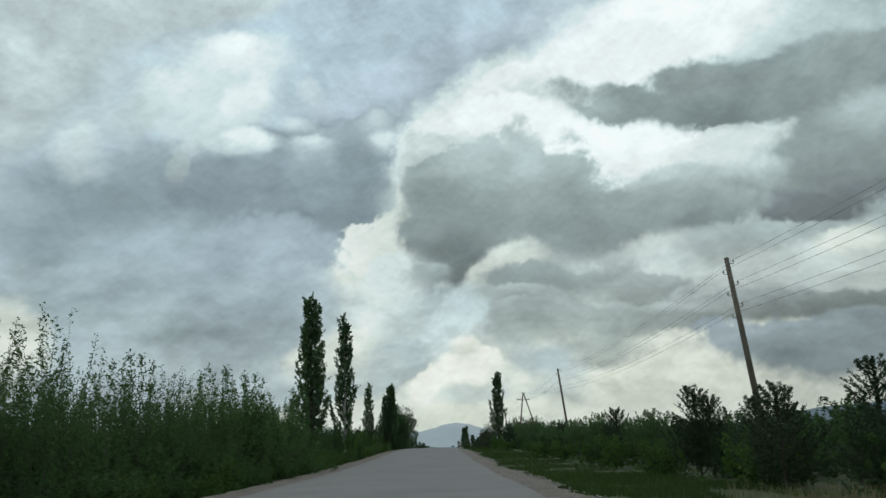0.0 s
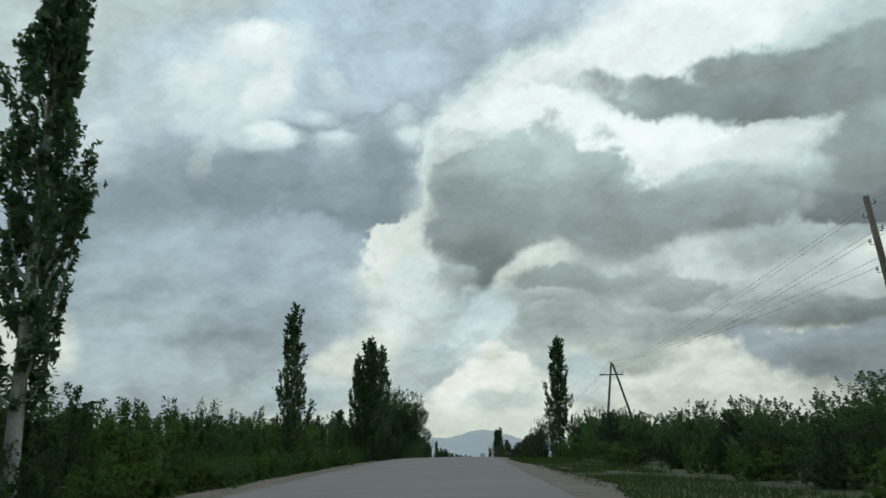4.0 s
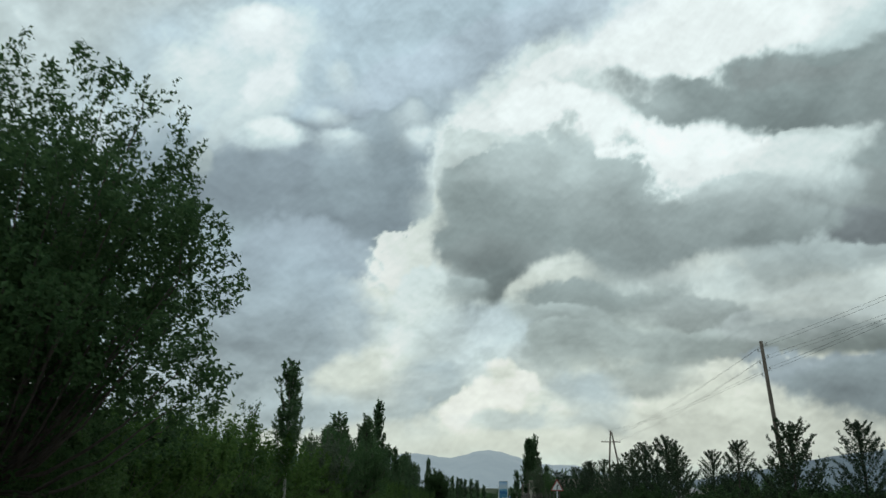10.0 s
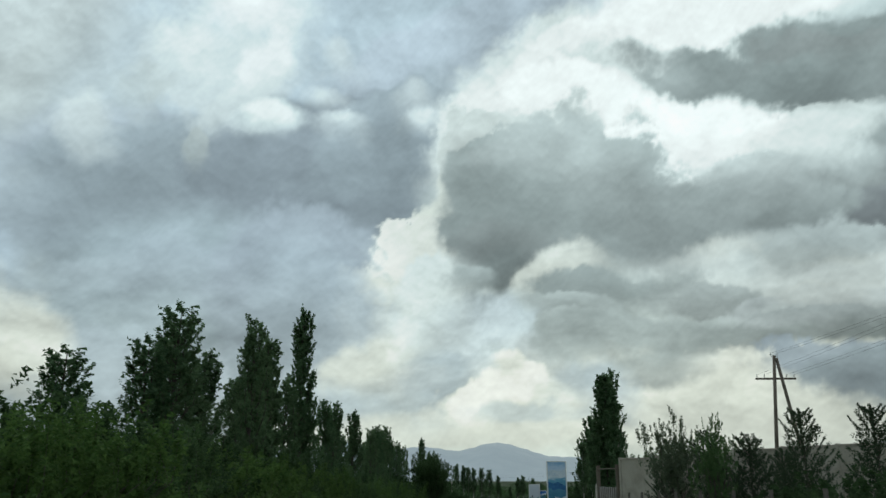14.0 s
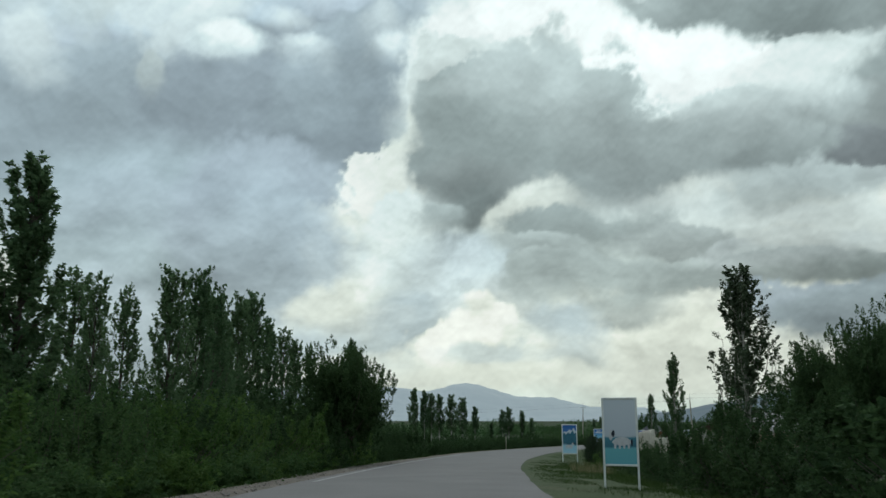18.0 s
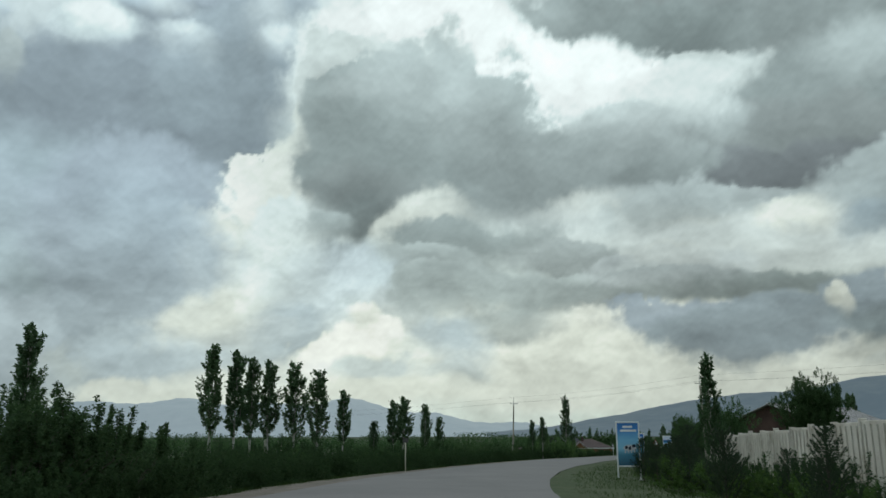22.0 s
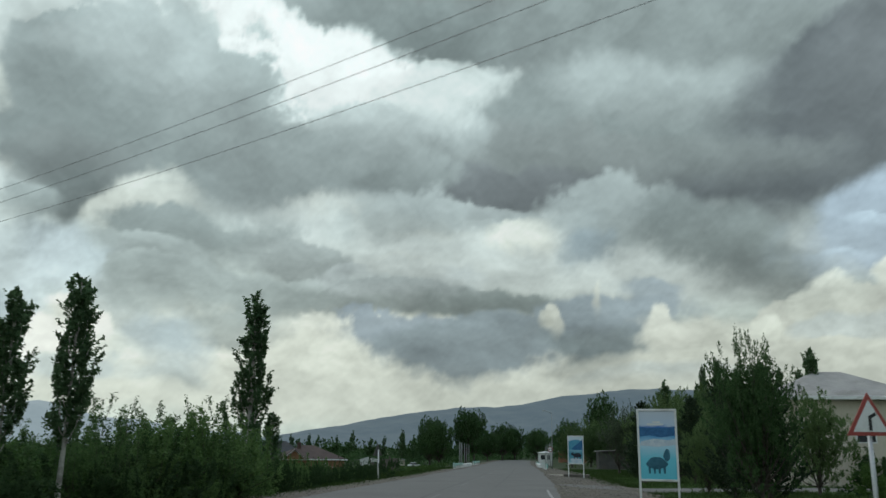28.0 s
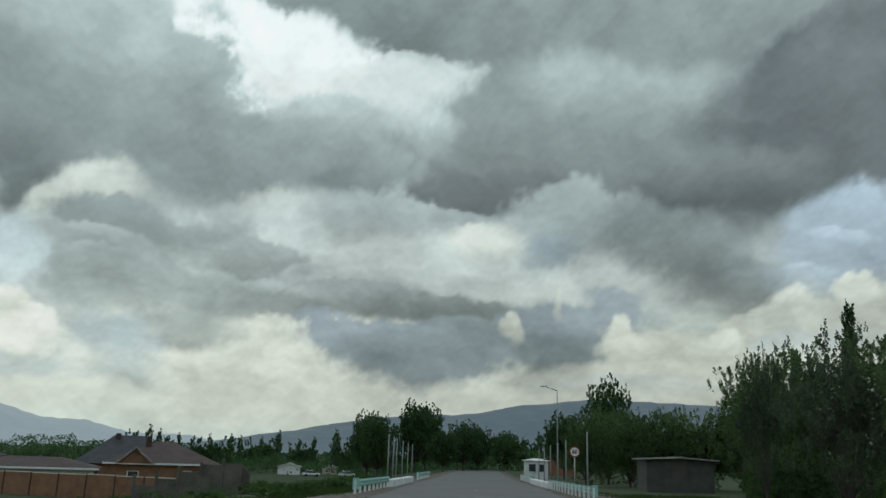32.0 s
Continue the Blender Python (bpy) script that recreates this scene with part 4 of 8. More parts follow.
def poplar(seed, height, wide, count=9000, size=0.065, bare=0.1, mat=None, lean=0.0, open_=0.0, name="poplar_tree", bark=None, boughs=34, rise=0.2, tuft=0.13):
    """A columnar tree: boughs leave the stem, turn upwards and end in leafy plumes that overlap in a torn spindle."""
    rng = np.random.default_rng(seed)
    stem = limb((0, 0, -0.15), (lean, 0.0, 1), height * 0.96, height * 0.012, 0.012, rng, 0.06, 0.1, 14)

    def on_stem(f):
        i = np.clip(f, 0, 1) * (len(stem) - 1)
        k = min(int(i), len(stem) - 2)
        return stem[k, :3] + (stem[k + 1, :3] - stem[k, :3]) * (i - k)

    def girth(f):
        u = np.clip((f - bare) / (1 - bare), 0, 1)
        return np.minimum(1, 0.5 + u / 0.3) * (1 - u ** 1.7) ** 0.9
    wood, tufts, sizes = [stem], [], []
    for k in range(boughs):
        f0 = bare + (0.84 - bare) * ((k + rng.random()) / boughs) ** 1.1
        az = k * 2.4 + rng.normal() * 0.35
        tall = height * rise * rng.uniform(0.7, 1.25) * (1.15 - 0.55 * f0)
        top = min(f0 + tall / height, 0.97)
        reach = wide * float(girth(0.5 * (f0 + top))) * rng.uniform(0.5, 1.15)
        t = np.linspace(0, 1, 8)
        foot = on_stem(f0)
        out = np.array([math.cos(az), math.sin(az), 0])
        line = foot + out * (reach * (1 - (1 - t) ** 2.0))[:, None]
        line[:, 2] = foot[2] + (top - f0) * height * t ** 1.15
        line[1:] += rng.normal(size=(7, 3)) * 0.04 * wide
        wood.append(np.c_[line, np.linspace(0.0028 * height, 0.005, 8)])
        n = max(6, int(count / boughs / 24 * (1.25 - 0.6 * f0)))
        q = 0.12 + 0.88 * rng.random(n) ** 0.85
        i = np.minimum((q * 7).astype(int), 6)
        mid = line[i] + (line[i + 1] - line[i]) * (q * 7 - i)[:, None]
        mid = mid + rng.normal(size=(n, 3)) * [wide * 0.085, wide * 0.085, wide * 0.1] * (1.25 - 0.85 * q)[:, None]
        tufts.append(mid[rng.random(n) > open_ * 0.5])
    n = int(count / 24 * 0.11)
    f = bare + (0.99 - bare) * rng.random(n) ** 0.9
    core = np.array([on_stem(v) for v in f]) + rng.normal(size=(n, 3)) * wide * 0.24 * (1.05 - f ** 2)[:, None]
    tufts.append(core[rng.random(n) > open_ * 0.7])
    mid = np.concatenate(tufts)
    mid[:, 2] = np.maximum(mid[:, 2], bare * height * 0.9)
    away = mid - np.array([on_stem(v)[:3] for v in np.clip(mid[:, 2] / height, 0, 1)])
    way = unit(rng.normal(size=mid.shape) * 0.22 + unit(away * [1, 1, 0]) * 0.4 + [0, 0, 1])
    pts = sprays(mid, way, tuft * rng.uniform(2.0, 4.6, len(mid)), 16, tuft * 0.36, rng)
    deep = np.repeat(np.hypot(mid[:, 0] - on_stem(0.4)[0], mid[:, 1]) < wide * 0.42, 16) & (rng.random(len(pts)) < 0.22)
    return plant(name, wood, bark or M_BARK, pts, np.where(deep, size * 1.9, size), mat or M_POPLAR, rng, drop=0.3, sides=4)


def round_tree(seed, height, wide, count=12000, size=0.07, mat=None, trunk=0.25, name="broadleaf_tree", sway=0.0, bark=None, low=0.12, ragged=0.35, shoot=0.2, open_=0.0, per=36, limbs=110):
    """A spreading tree: limbs fan from a short trunk and end in leafy shoots over a lumpy crown."""
    rng = np.random.default_rng(seed)
    stem = limb((0, 0, -0.15), (0.05, 0, 1), height * trunk, height * 0.028, height * 0.022, rng, 0.1, 0.1, 5)
    fork = stem[-1, :3]
    n = int(count / per)
    d = unit(rng.normal(size=(n, 3)))
    az, up = np.arctan2(d[:, 1], d[:, 0]), d[:, 2]
    lump = lumps(az, up * 0.35, rng, ragged)
    r = lump * (rng.random(n) ** 0.42)
    half = height * (1 - low) / 2
    base = d * r[:, None] * [wide * 0.86, wide * 0.86, half * 0.9] + [0, 0, height * low + half]
    base[:, 0] += sway * base[:, 2]
    out = unit(base - fork)
    way = unit(out + [0, 0, 0.45] + rng.normal(size=(n, 3)) * 0.3)
    length = wide * shoot * rng.uniform(0.6, 1.4, n)
    keep = rng.random(n) > open_
    pts = sprays(base[keep], way[keep], length[keep], per, 0.035 * wide ** 0.75, rng)
    deep = np.repeat(r[keep] < 0.72, per) & (rng.random(len(pts)) < 0.3)
    wood = [stem]
    for k in range(0, n, max(1, n // limbs)):
        bow = np.linspace(0, 1, 7)[:, None]
        line = fork * (1 - bow) + base[k] * bow
        line[:, 2] += (np.sin(bow[:, 0] * math.pi) * -0.05 + rng.normal(size=7) * 0.008) * height
        line[0] = fork - [0, 0, rng.uniform(0, 0.3)]
        wood.append(np.c_[line, np.linspace(height * 0.0055, 0.01, 7)])
        wood.append(np.c_[np.linspace(base[k], base[k] + way[k] * length[k], 3), np.linspace(0.012, 0.004, 3)])
    return plant(name, wood, bark or M_BARK, pts, np.where(deep, size * 1.4, size), mat or M_BROAD, rng, drop=0.4, sides=4)


def shrub(seed, height, wide, count=3000, size=0.06, mat=None, shoots=14, name="shrub", dome=0.62, core=2.3, per=26):
    """A dense bush from the ground up with long upright shoots above its dome."""
    rng = np.random.default_rng(seed)
    n = int(count * 0.72 / per)
    d = unit(rng.normal(size=(n, 3)))
    d[:, 2] = np.abs(d[:, 2])
    r = lumps(np.arctan2(d[:, 1], d[:, 0]), d[:, 2] * 0.4, rng, 0.3) * rng.random(n) ** 0.4
    base = d * r[:, None] * [wide * 0.86, wide * 0.86, height * dome * 0.88]
    way = unit(d * 0.55 + [0.05, 0, 1] + rng.normal(size=(n, 3)) * 0.3)
    length = height * 0.13 * rng.uniform(0.6, 1.5, n)
    pts = [sprays(base, way, length, per, 0.045 * wide ** 0.7, rng)]
    deep = np.repeat(r < 0.75, per) & (rng.random(len(pts[0])) < 0.35)
    sizes = [np.where(deep, size * core, size)]
    wood = []
    for k in range(0, n, max(1, n // 16)):
        wood.append(np.c_[np.linspace((base[k, 0] * 0.1, base[k, 1] * 0.1, -0.05), base[k], 4), np.linspace(0.022, 0.006, 4)])
    for k in range(shoots):
        az, q = rng.uniform(0, 2 * math.pi), wide * 0.9 * math.sqrt(rng.random())
        z0 = height * dome * 0.45
        b = limb((math.cos(az) * q, math.sin(az) * q, z0), (rng.normal() * 0.15 + 0.05, rng.normal() * 0.15, 1), max(0.3, height * rng.uniform(0.6, 1.05) * (1.08 - 0.3 * q / wide) - z0), 0.010, 0.003, rng, 0.22, 0.1, 4)
        wood.append(np.concatenate([[(math.cos(az) * q * 0.25, math.sin(az) * q * 0.25, -0.05, 0.012)], b]))
        p = scatter(b, rng, int(count * 0.42 / max(shoots, 1)), 0.02, 0.06)
        pts.append(p)
        sizes.append(np.full(len(p), size))
    pts = np.concatenate(pts)
    pts[:, 2] = np.maximum(pts[:, 2], 0.03)
    return plant(name, wood, M_BARK, pts, np.concatenate(sizes), mat or M_WILLOW, rng, parts=("stem", "foliage"), drop=0.2, sides=3)


def conifer(seed, height, wide, count=3000, size=0.05, name="conifer_tree", ragged=0.35, mat=None):
    """A young conifer: upswept feathery fronds with short side twigs, longest low down."""
    rng = np.random.default_rng(seed)
    stem = limb((0, 0, -0.1), (0.0, 0, 1), height, height * 0.016, 0.01, rng, 0.06, 0.05, 10)
    wood, pts = [stem], [scatter(stem, rng, int(count * 0.06), 0.55, 0.03)]
    nb = int(34 + height * 13)
    for k in range(nb):
        h = 0.01 + 0.93 * ((k + rng.random()) / nb) ** 1.15
        i = h * 9
        a = min(int(i), 8)
        base = stem[a, :3] + (stem[a + 1, :3] - stem[a, :3]) * (i - a)
        az, tilt = k * 2.4 + rng.normal() * 0.3, radians(rng.uniform(38, 66))
        ln = wide * 1.5 * (1.0 - h) ** 0.75 * rng.uniform(1 - ragged, 1 + ragged) + 0.3
        br = limb(base, (math.cos(az) * math.sin(tilt), math.sin(az) * math.sin(tilt), math.cos(tilt)), ln, 0.014, 0.004, rng, 0.25, 0.55, 7)
        if k % 2 == 0:
            wood.append(br)
        share = count / nb * (0.5 + 1.0 * (1 - h))
        pts.append(scatter(br, rng, max(8, int(share * 0.35)), 0.1, 0.018))
        run = unit(br[-1, :3] - br[0, :3])
        side = unit(np.cross(run, [0, 0, 1.0]))
        for j in range(8):
            p = br[2 + j // 2 if j < 8 else 5, :3]
            way = run * 0.8 + side * (0.75 if j % 2 else -0.75) + rng.normal(size=3) * 0.12
            twig = limb(p, way / np.linalg.norm(way), ln * rng.uniform(0.22, 0.4) * (1.1 - 0.09 * j), 0.004, 0.002, rng, 0.15, 0.25, 4)
            pts.append(scatter(twig, rng, max(3, int(share * 0.65 / 8)), 0.05, 0.014))
    return plant(name, wood, M_BARK, np.concatenate(pts), size, mat or M_CONIFER, rng, drop=0.6)


def joined_plants(name, label, category, protos, rows, mats):
    """Many small plants as one mass: rows of form, x, y, height scale, width scale."""
    rng = np.random.default_rng(77)
    for which, mat in enumerate(mats):
        verts = []
        for k, x, y, s, w in rows:
            if k != which:
                continue
            leaf = [c for c in protos[k].children if c.name.startswith("foliage")][0].data
            co = np.empty(len(leaf.vertices) * 3, np.float32)
            leaf.vertices.foreach_get("co", co)
            co = co.reshape(-1, 3)
            t = rng.uniform(0, 2 * math.pi)
            g = float(ground_height(x, y)[0])
            verts.append(np.stack([x + w * (co[:, 0] * math.cos(t) - co[:, 1] * math.sin(t)), y + w * (co[:, 0] * math.sin(t) + co[:, 1] * math.cos(t)), g + s * co[:, 2]], 1))
        if not verts:
            continue
        v = np.concatenate(verts)
        n = len(v) // 3
        me = bpy.data.meshes.new(name)
        me.vertices.add(3 * n)
        me.vertices.foreach_set("co", v.astype(np.float32).ravel())
        me.loops.add(3 * n)
        me.loops.foreach_set("vertex_index", np.arange(3 * n, dtype=np.int32))
        me.polygons.add(n)
        me.polygons.foreach_set("loop_start", np.arange(0, 3 * n, 3, dtype=np.int32))
        me.update(calc_edges=True)
        me.materials.append(mat)
        tagged(new(name, me), label, category, kind="stuff")


def put(proto, x, y, z=None, scale=1.0, turn=0.0, tall=1.0, lean=(0, 0)):
    """A copy of a plant on the ground."""
    if z is None:
        z = float(ground_height(x, y)[0])
    c = proto if not proto.get("used") else copy_thing(proto, Matrix())
    proto["used"] = 1
    c.matrix_basis = Matrix.LocRotScale((x, y, z), Euler((radians(lean[0]), radians(lean[1]), radians(turn))), (scale, scale, scale * tall))
    return c

# ---- things along the road ----
def bm_part(name, material, parent, build, label="", smooth=False):
    bm = bmesh.new()
    build(bm)
    return part(name, bm, material, parent, label, smooth)


def rooted(name, x, y, z, turn=0.0, **tags):
    ob = new(name)
    ob.matrix_world = pose(x, y, z, 0, 0, turn)
    return tagged(ob, **tags)


def insulator(parent, at, side, up=0.16):
    x, y, z = at
    hook = bm_part("insulator_hook", M_WIRE, parent, lambda bm: (tube(bm, at, (x + side * 0.16, y, z), 0.012, 0.012, 5), tube(bm, (x + side * 0.16, y, z), (x + side * 0.16, y, z + up * 0.6), 0.012, 0.012, 5)))
    bm_part("insulator", M_INSUL, hook, lambda bm: (tube(bm, (x + side * 0.16, y, z + up * 0.4), (x + side * 0.16, y, z + up * 0.7), 0.045, 0.05, 8), tube(bm, (x + side * 0.16, y, z + up * 0.7), (x + side * 0.16, y, z + up * 1.2), 0.032, 0.022, 8)), "pale porcelain insulator")
    return Vector((x + side * 0.16, y, z + up))


def wooden_pole(base, top, pins):
    """A leaning wooden telegraph pole with hooks to both sides; returns where its wires sit."""
    root = rooted("telegraph_pole", *base, label="leaning weathered wooden telegraph pole with porcelain insulators", category="utility pole", group="telegraph poles")
    v = Vector(top) - Vector(base)
    bm_part("pole", M_WOODPOLE, root, lambda bm: tube(bm, -v * 0.05, v, 0.145, 0.095, 12), smooth=True)
    ends = []
    for k, (down, side) in enumerate(pins):
        p = v * (1 - down / v.length)
        ends.append(root.matrix_world @ insulator(root, tuple(p + Vector((side * 0.09, 0, 0))), side))
    return ends


def frame_pole(base, apex, foot, arm_down, arm_half, low=None):
    """A pole with a raking strut, a cross arm and, low down, a tie beam."""
    root = rooted("braced_pole", *base, label="weathered wooden power pole with a raking strut and cross arm", category="utility pole", group="telegraph poles")
    v, f = Vector(apex) - Vector(base), Vector(foot) - Vector(base)
    bm_part("pole", M_WOODPOLE, root, lambda bm: tube(bm, -v * 0.03, v, 0.15, 0.10, 12), smooth=True)
    bm_part("strut", M_WOODPOLE, root, lambda bm: tube(bm, f - (v - f) * 0.03, v * 0.985 + Vector((0.14, 0, 0)), 0.14, 0.10, 12), smooth=True)
    a = v * (1 - arm_down / v.length)
    arm = bm_part("cross_arm", M_WOODPOLE, root, lambda bm: box(bm, (arm_half * 2, 0.11, 0.13), a + Vector((0.12, 0.14, 0)), bevel=0.012))
    ends = [root.matrix_world @ insulator(arm, tuple(a + Vector((s * arm_half * k + 0.12, 0.14, 0.06))), 0.01 * s, 0.2) for s, k in ((-1, 0.92), (-1, 0.55), (1, 0.55), (1, 0.92))]
    ends += [root.matrix_world @ insulator(root, tuple(v + Vector((s * 0.06, 0, -0.05))), s, 0.2) for s in (-1, 1)]
    if low:
        b = v * low
        bm_part("tie_beam", M_WOODPOLE, root, lambda bm: box(bm, (2.9, 0.12, 0.14), b + Vector((0.95, -0.15, 0)), bevel=0.012))
    return ends


def concrete_pole(base, top, arm=0.55):
    """A square tapering concrete pole with a steel head carrying three wires."""
    root = rooted("concrete_power_pole", *base, label="grey concrete power pole with a steel cross arm", category="utility pole", group="power poles")
    v = Vector(top) - Vector(base)
    cut = v * (1 - 0.95 / v.length)
    bm_part("pole", M_CONCRETE, root, lambda bm: tube(bm, -v * 0.04, cut, 0.16, 0.105, 4))
    bm_part("spike", M_STEEL, root, lambda bm: tube(bm, cut - v * 0.04, v, 0.04, 0.03, 6))
    c = v * (1 - 0.72 / v.length)
    a = bm_part("cross_arm", M_STEEL, root, lambda bm: box(bm, (arm * 2, 0.07, 0.07), c, bevel=0.006))
    out = [root.matrix_world @ insulator(root, tuple(v), 0.01, 0.16)]
    for s in (-1, 1):
        out.append(root.matrix_world @ insulator(a, tuple(c + Vector((s * arm * 0.95, 0, 0.03))), 0.01 * s, 0.16))
    return out


def wire(a, b, sag, r=0.0055):
    a, b = Vector(a), Vector(b)
    n = 14
    pts = [a.lerp(b, i / n) - Vector((0, 0, sag * 4 * (i / n) * (1 - i / n))) for i in range(n + 1)]
    path = np.array([(*p, r) for p in pts])
    ob = new("overhead_wire", tube_mesh("overhead_wire", [path], M_WIRE, 4))
    return tagged(ob, "thin dark sagging overhead wire strung between poles", "cable", "overhead wires")


def poster_material(name, stops, streak=0.12, scale=2.2, stretch=0.5):
    """A printed picture, faded: colours from the bottom edge up, broken by cloudy shapes."""
    mat, n, l, bsdf = nodes_of(name)
    tc = n.new("ShaderNodeTexCoord")
    mp = n.new("ShaderNodeMapping")
    mp.inputs["Scale"].default_value = (scale, scale, scale / stretch)
    l.new(tc.outputs["Object"], mp.inputs["Vector"])
    tex = n.new("ShaderNodeTexNoise")
    tex.inputs["Scale"].default_value, tex.inputs["Detail"].default_value = 1.0, 8
    tex.inputs["Roughness"].default_value = 0.62
    l.new(mp.outputs[0], tex.inputs["Vector"])
    sep = n.new("ShaderNodeSeparateXYZ")
    l.new(tc.outputs["Generated"], sep.inputs[0])
    sh = n.new("ShaderNodeMath")
    sh.operation = "MULTIPLY_ADD"
    l.new(tex.outputs["Fac"], sh.inputs[0])
    sh.inputs[1].default_value = streak * 2
    sh.inputs[2].default_value = -streak
    ad = n.new("ShaderNodeMath")
    l.new(sh.outputs[0], ad.inputs[0])
    l.new(sep.outputs["Z"], ad.inputs[1])
    ramp = n.new("ShaderNodeValToRGB")
    els = ramp.color_ramp.elements
    while len(els) < len(stops):
        els.new(0.5)
    for e, (p, c) in zip(els, stops):
        e.position, e.color = p, (*c, 1)
    l.new(ad.outputs[0], ramp.inputs[0])
    l.new(ramp.outputs[0], bsdf.inputs["Base Color"])
    bsdf.inputs["Roughness"].default_value = 0.45
    return mat


def blob(bm, w, h, at_x, at_z, y, seed=0, legs=0):
    """A plain rounded patch of paint on a picture, with short feet if asked."""
    rng = np.random.default_rng(seed)
    vs = [bm.verts.new((at_x + w * math.cos(a) * (1 + 0.10 * math.sin(3 * a + seed)), y, at_z + h * math.sin(a) * (1 + 0.12 * math.cos(2 * a + seed)))) for a in np.linspace(0, 2 * math.pi, 28, endpoint=False)]
    bm.faces.new(vs)
    for k in range(legs):
        x = at_x - w * 0.7 + 1.4 * w * k / max(legs - 1, 1)
        q = [bm.verts.new(p) for p in ((x - 0.03, y, at_z - h * 1.9), (x + 0.03, y, at_z - h * 1.9), (x + 0.045, y, at_z), (x - 0.045, y, at_z))]
        bm.faces.new(q)


def poster_sign(left_top, right_way, wide, high, legs, material, label, patches=(), letters=(), forms=()):
    """A picture board in a white frame on two legs. left_top: its upper left corner; right_way: along its face."""
    x, y, z = left_top
    r = Vector((*right_way, 0)).normalized()
    turn = math.degrees(math.atan2(r.y, r.x))
    mid = Vector((x, y, 0)) + r * wide / 2
    base = z - high - legs
    root = rooted("picture_board", mid.x, mid.y, base, turn, label=label, category="billboard", group="picture boards")
    fw = 0.07
    for name, size, at in (("frame_bar", (fw, 0.07, high + legs), (-wide / 2 + fw / 2, 0, (high + legs) / 2)), ("frame_bar", (fw, 0.07, high + legs), (wide / 2 - fw / 2, 0, (high + legs) / 2)),
                           ("frame_rail", (wide - 2 * fw, 0.06, fw), (0, 0, high + legs - fw / 2)), ("frame_rail", (wide - 2 * fw, 0.06, fw), (0, 0, legs + fw / 2))):
        bm_part(name, M_WHITE, root, lambda bm: box(bm, size, at, bevel=0.008))
    bm_part("foot_plate", M_WHITE, root, lambda bm: box(bm, (wide * 1.2, 0.16, 0.05), (0, 0, -0.005), bevel=0.008))
    panel = bm_part("picture_panel", material, root, lambda bm: box(bm, (wide - 2 * fw + 0.01, 0.02, high - 2 * fw + 0.01), (0, 0.005, legs + high / 2)), "faded printed landscape in blue and white")
    def flat(bm, pts, depth):
        f = [bm.verts.new(((px - 0.5) * (wide - 2 * fw), -0.0052 - depth, legs + fw + pz * (high - 2 * fw))) for px, pz in pts]
        bm.faces.new(f)
    for k, (mat, pts) in enumerate(forms):
        bm_part("printed_shape", mat, panel, lambda bm: flat(bm, pts, 0.001 * (k + 1)))
    for k, (mat, w, h, px, pz, feet) in enumerate(patches):
        bm_part("painted_patch", mat, panel, lambda bm: blob(bm, w, h, px, legs + pz * high, -0.0125 - 0.002 * k, k + 3, feet))
    for mat, w, h, px, pz in letters:
        bm_part("lettering_bar", mat, panel, lambda bm: box(bm, (w, 0.004, h), (px, -0.009, legs + pz * high)))
    return root


def sign_post(root, height, r=0.035, material=None, lean=(0, 0)):
    return bm_part("post", material or M_STEEL, root, lambda bm: tube(bm, (0, 0, -0.2), (lean[0], lean[1], height), r, r, 10), smooth=True)


def triangle_sign(x, y, z, turn, height, size, back=False, label="triangular warning sign with a red border on a steel post", lean=(0, 0)):
    root = rooted("warning_sign", x, y, z, turn, label=label, category="road sign")
    sign_post(root, height + (0.3 if back else 0.0), 0.05 if back else 0.035, M_WHITE if back else M_STEEL, lean)

    def tri(bm, s, yy, depth):
        pts = [(-s / 2, -s * 0.29), (s / 2, -s * 0.29), (0, s * 0.577)]
        a = [bm.verts.new((px + lean[0], yy, height + size * 0.2 + pz)) for px, pz in pts]
        b = [bm.verts.new((px + lean[0], yy + depth, height + size * 0.2 + pz)) for px, pz in pts]
        bm.faces.new(a)
        bm.faces.new(b[::-1])
        for i in range(3):
            bm.faces.new((a[i], b[i], b[(i + 1) % 3], a[(i + 1) % 3]))
    plate = bm_part("sign_plate", M_TIN if back else M_RED, root, lambda bm: tri(bm, size, 0.05 if back else -0.05, 0.02), "dull dark grey metal back" if back else "red border")
    if not back:
        bm_part("sign_face", M_WHITE, plate, lambda bm: tri(bm, size * 0.74, -0.056, 0.004), "white field")
        bm_part("arrow_shaft", M_BLACK, plate, lambda bm: box(bm, (0.05, 0.004, 0.22), (0, -0.060, height + size * 0.2 - 0.03)))
        bm_part("arrow_head", M_BLACK, plate, lambda bm: box(bm, (0.13, 0.004, 0.05), (0.04, -0.060, height + size * 0.2 + 0.08), Matrix.Rotation(radians(-30), 4, "Y")))
    return root


def disc(bm, r, y0, y1, z):
    tube(bm, (0, y0, z), (0, y1, z), r, r, 28)


def speed_sign(x, y, z, turn, height):
    root = rooted("speed_limit_sign", x, y, z, turn, label="round speed limit sign with a red rim on a steel post", category="road sign")
    sign_post(root, height + 0.3)
    rim = bm_part("sign_plate", M_RED, root, lambda bm: disc(bm, 0.34, -0.06, -0.04, height), "red rim")
    face = bm_part("sign_face", M_WHITE, rim, lambda bm: disc(bm, 0.27, -0.066, -0.061, height), "white field")
    txt = bpy.data.curves.new("figures", "FONT")
    txt.body, txt.size, txt.align_x, txt.align_y, txt.extrude = "60", 0.36, "CENTER", "CENTER", 0.002
    txt.offset = 0.008
    txt.materials.append(M_BLACK)
    figures = new("figures", txt)
    figures.parent = face
    figures.matrix_basis = pose(0, -0.069, height, 90, 0, 0)
    return root


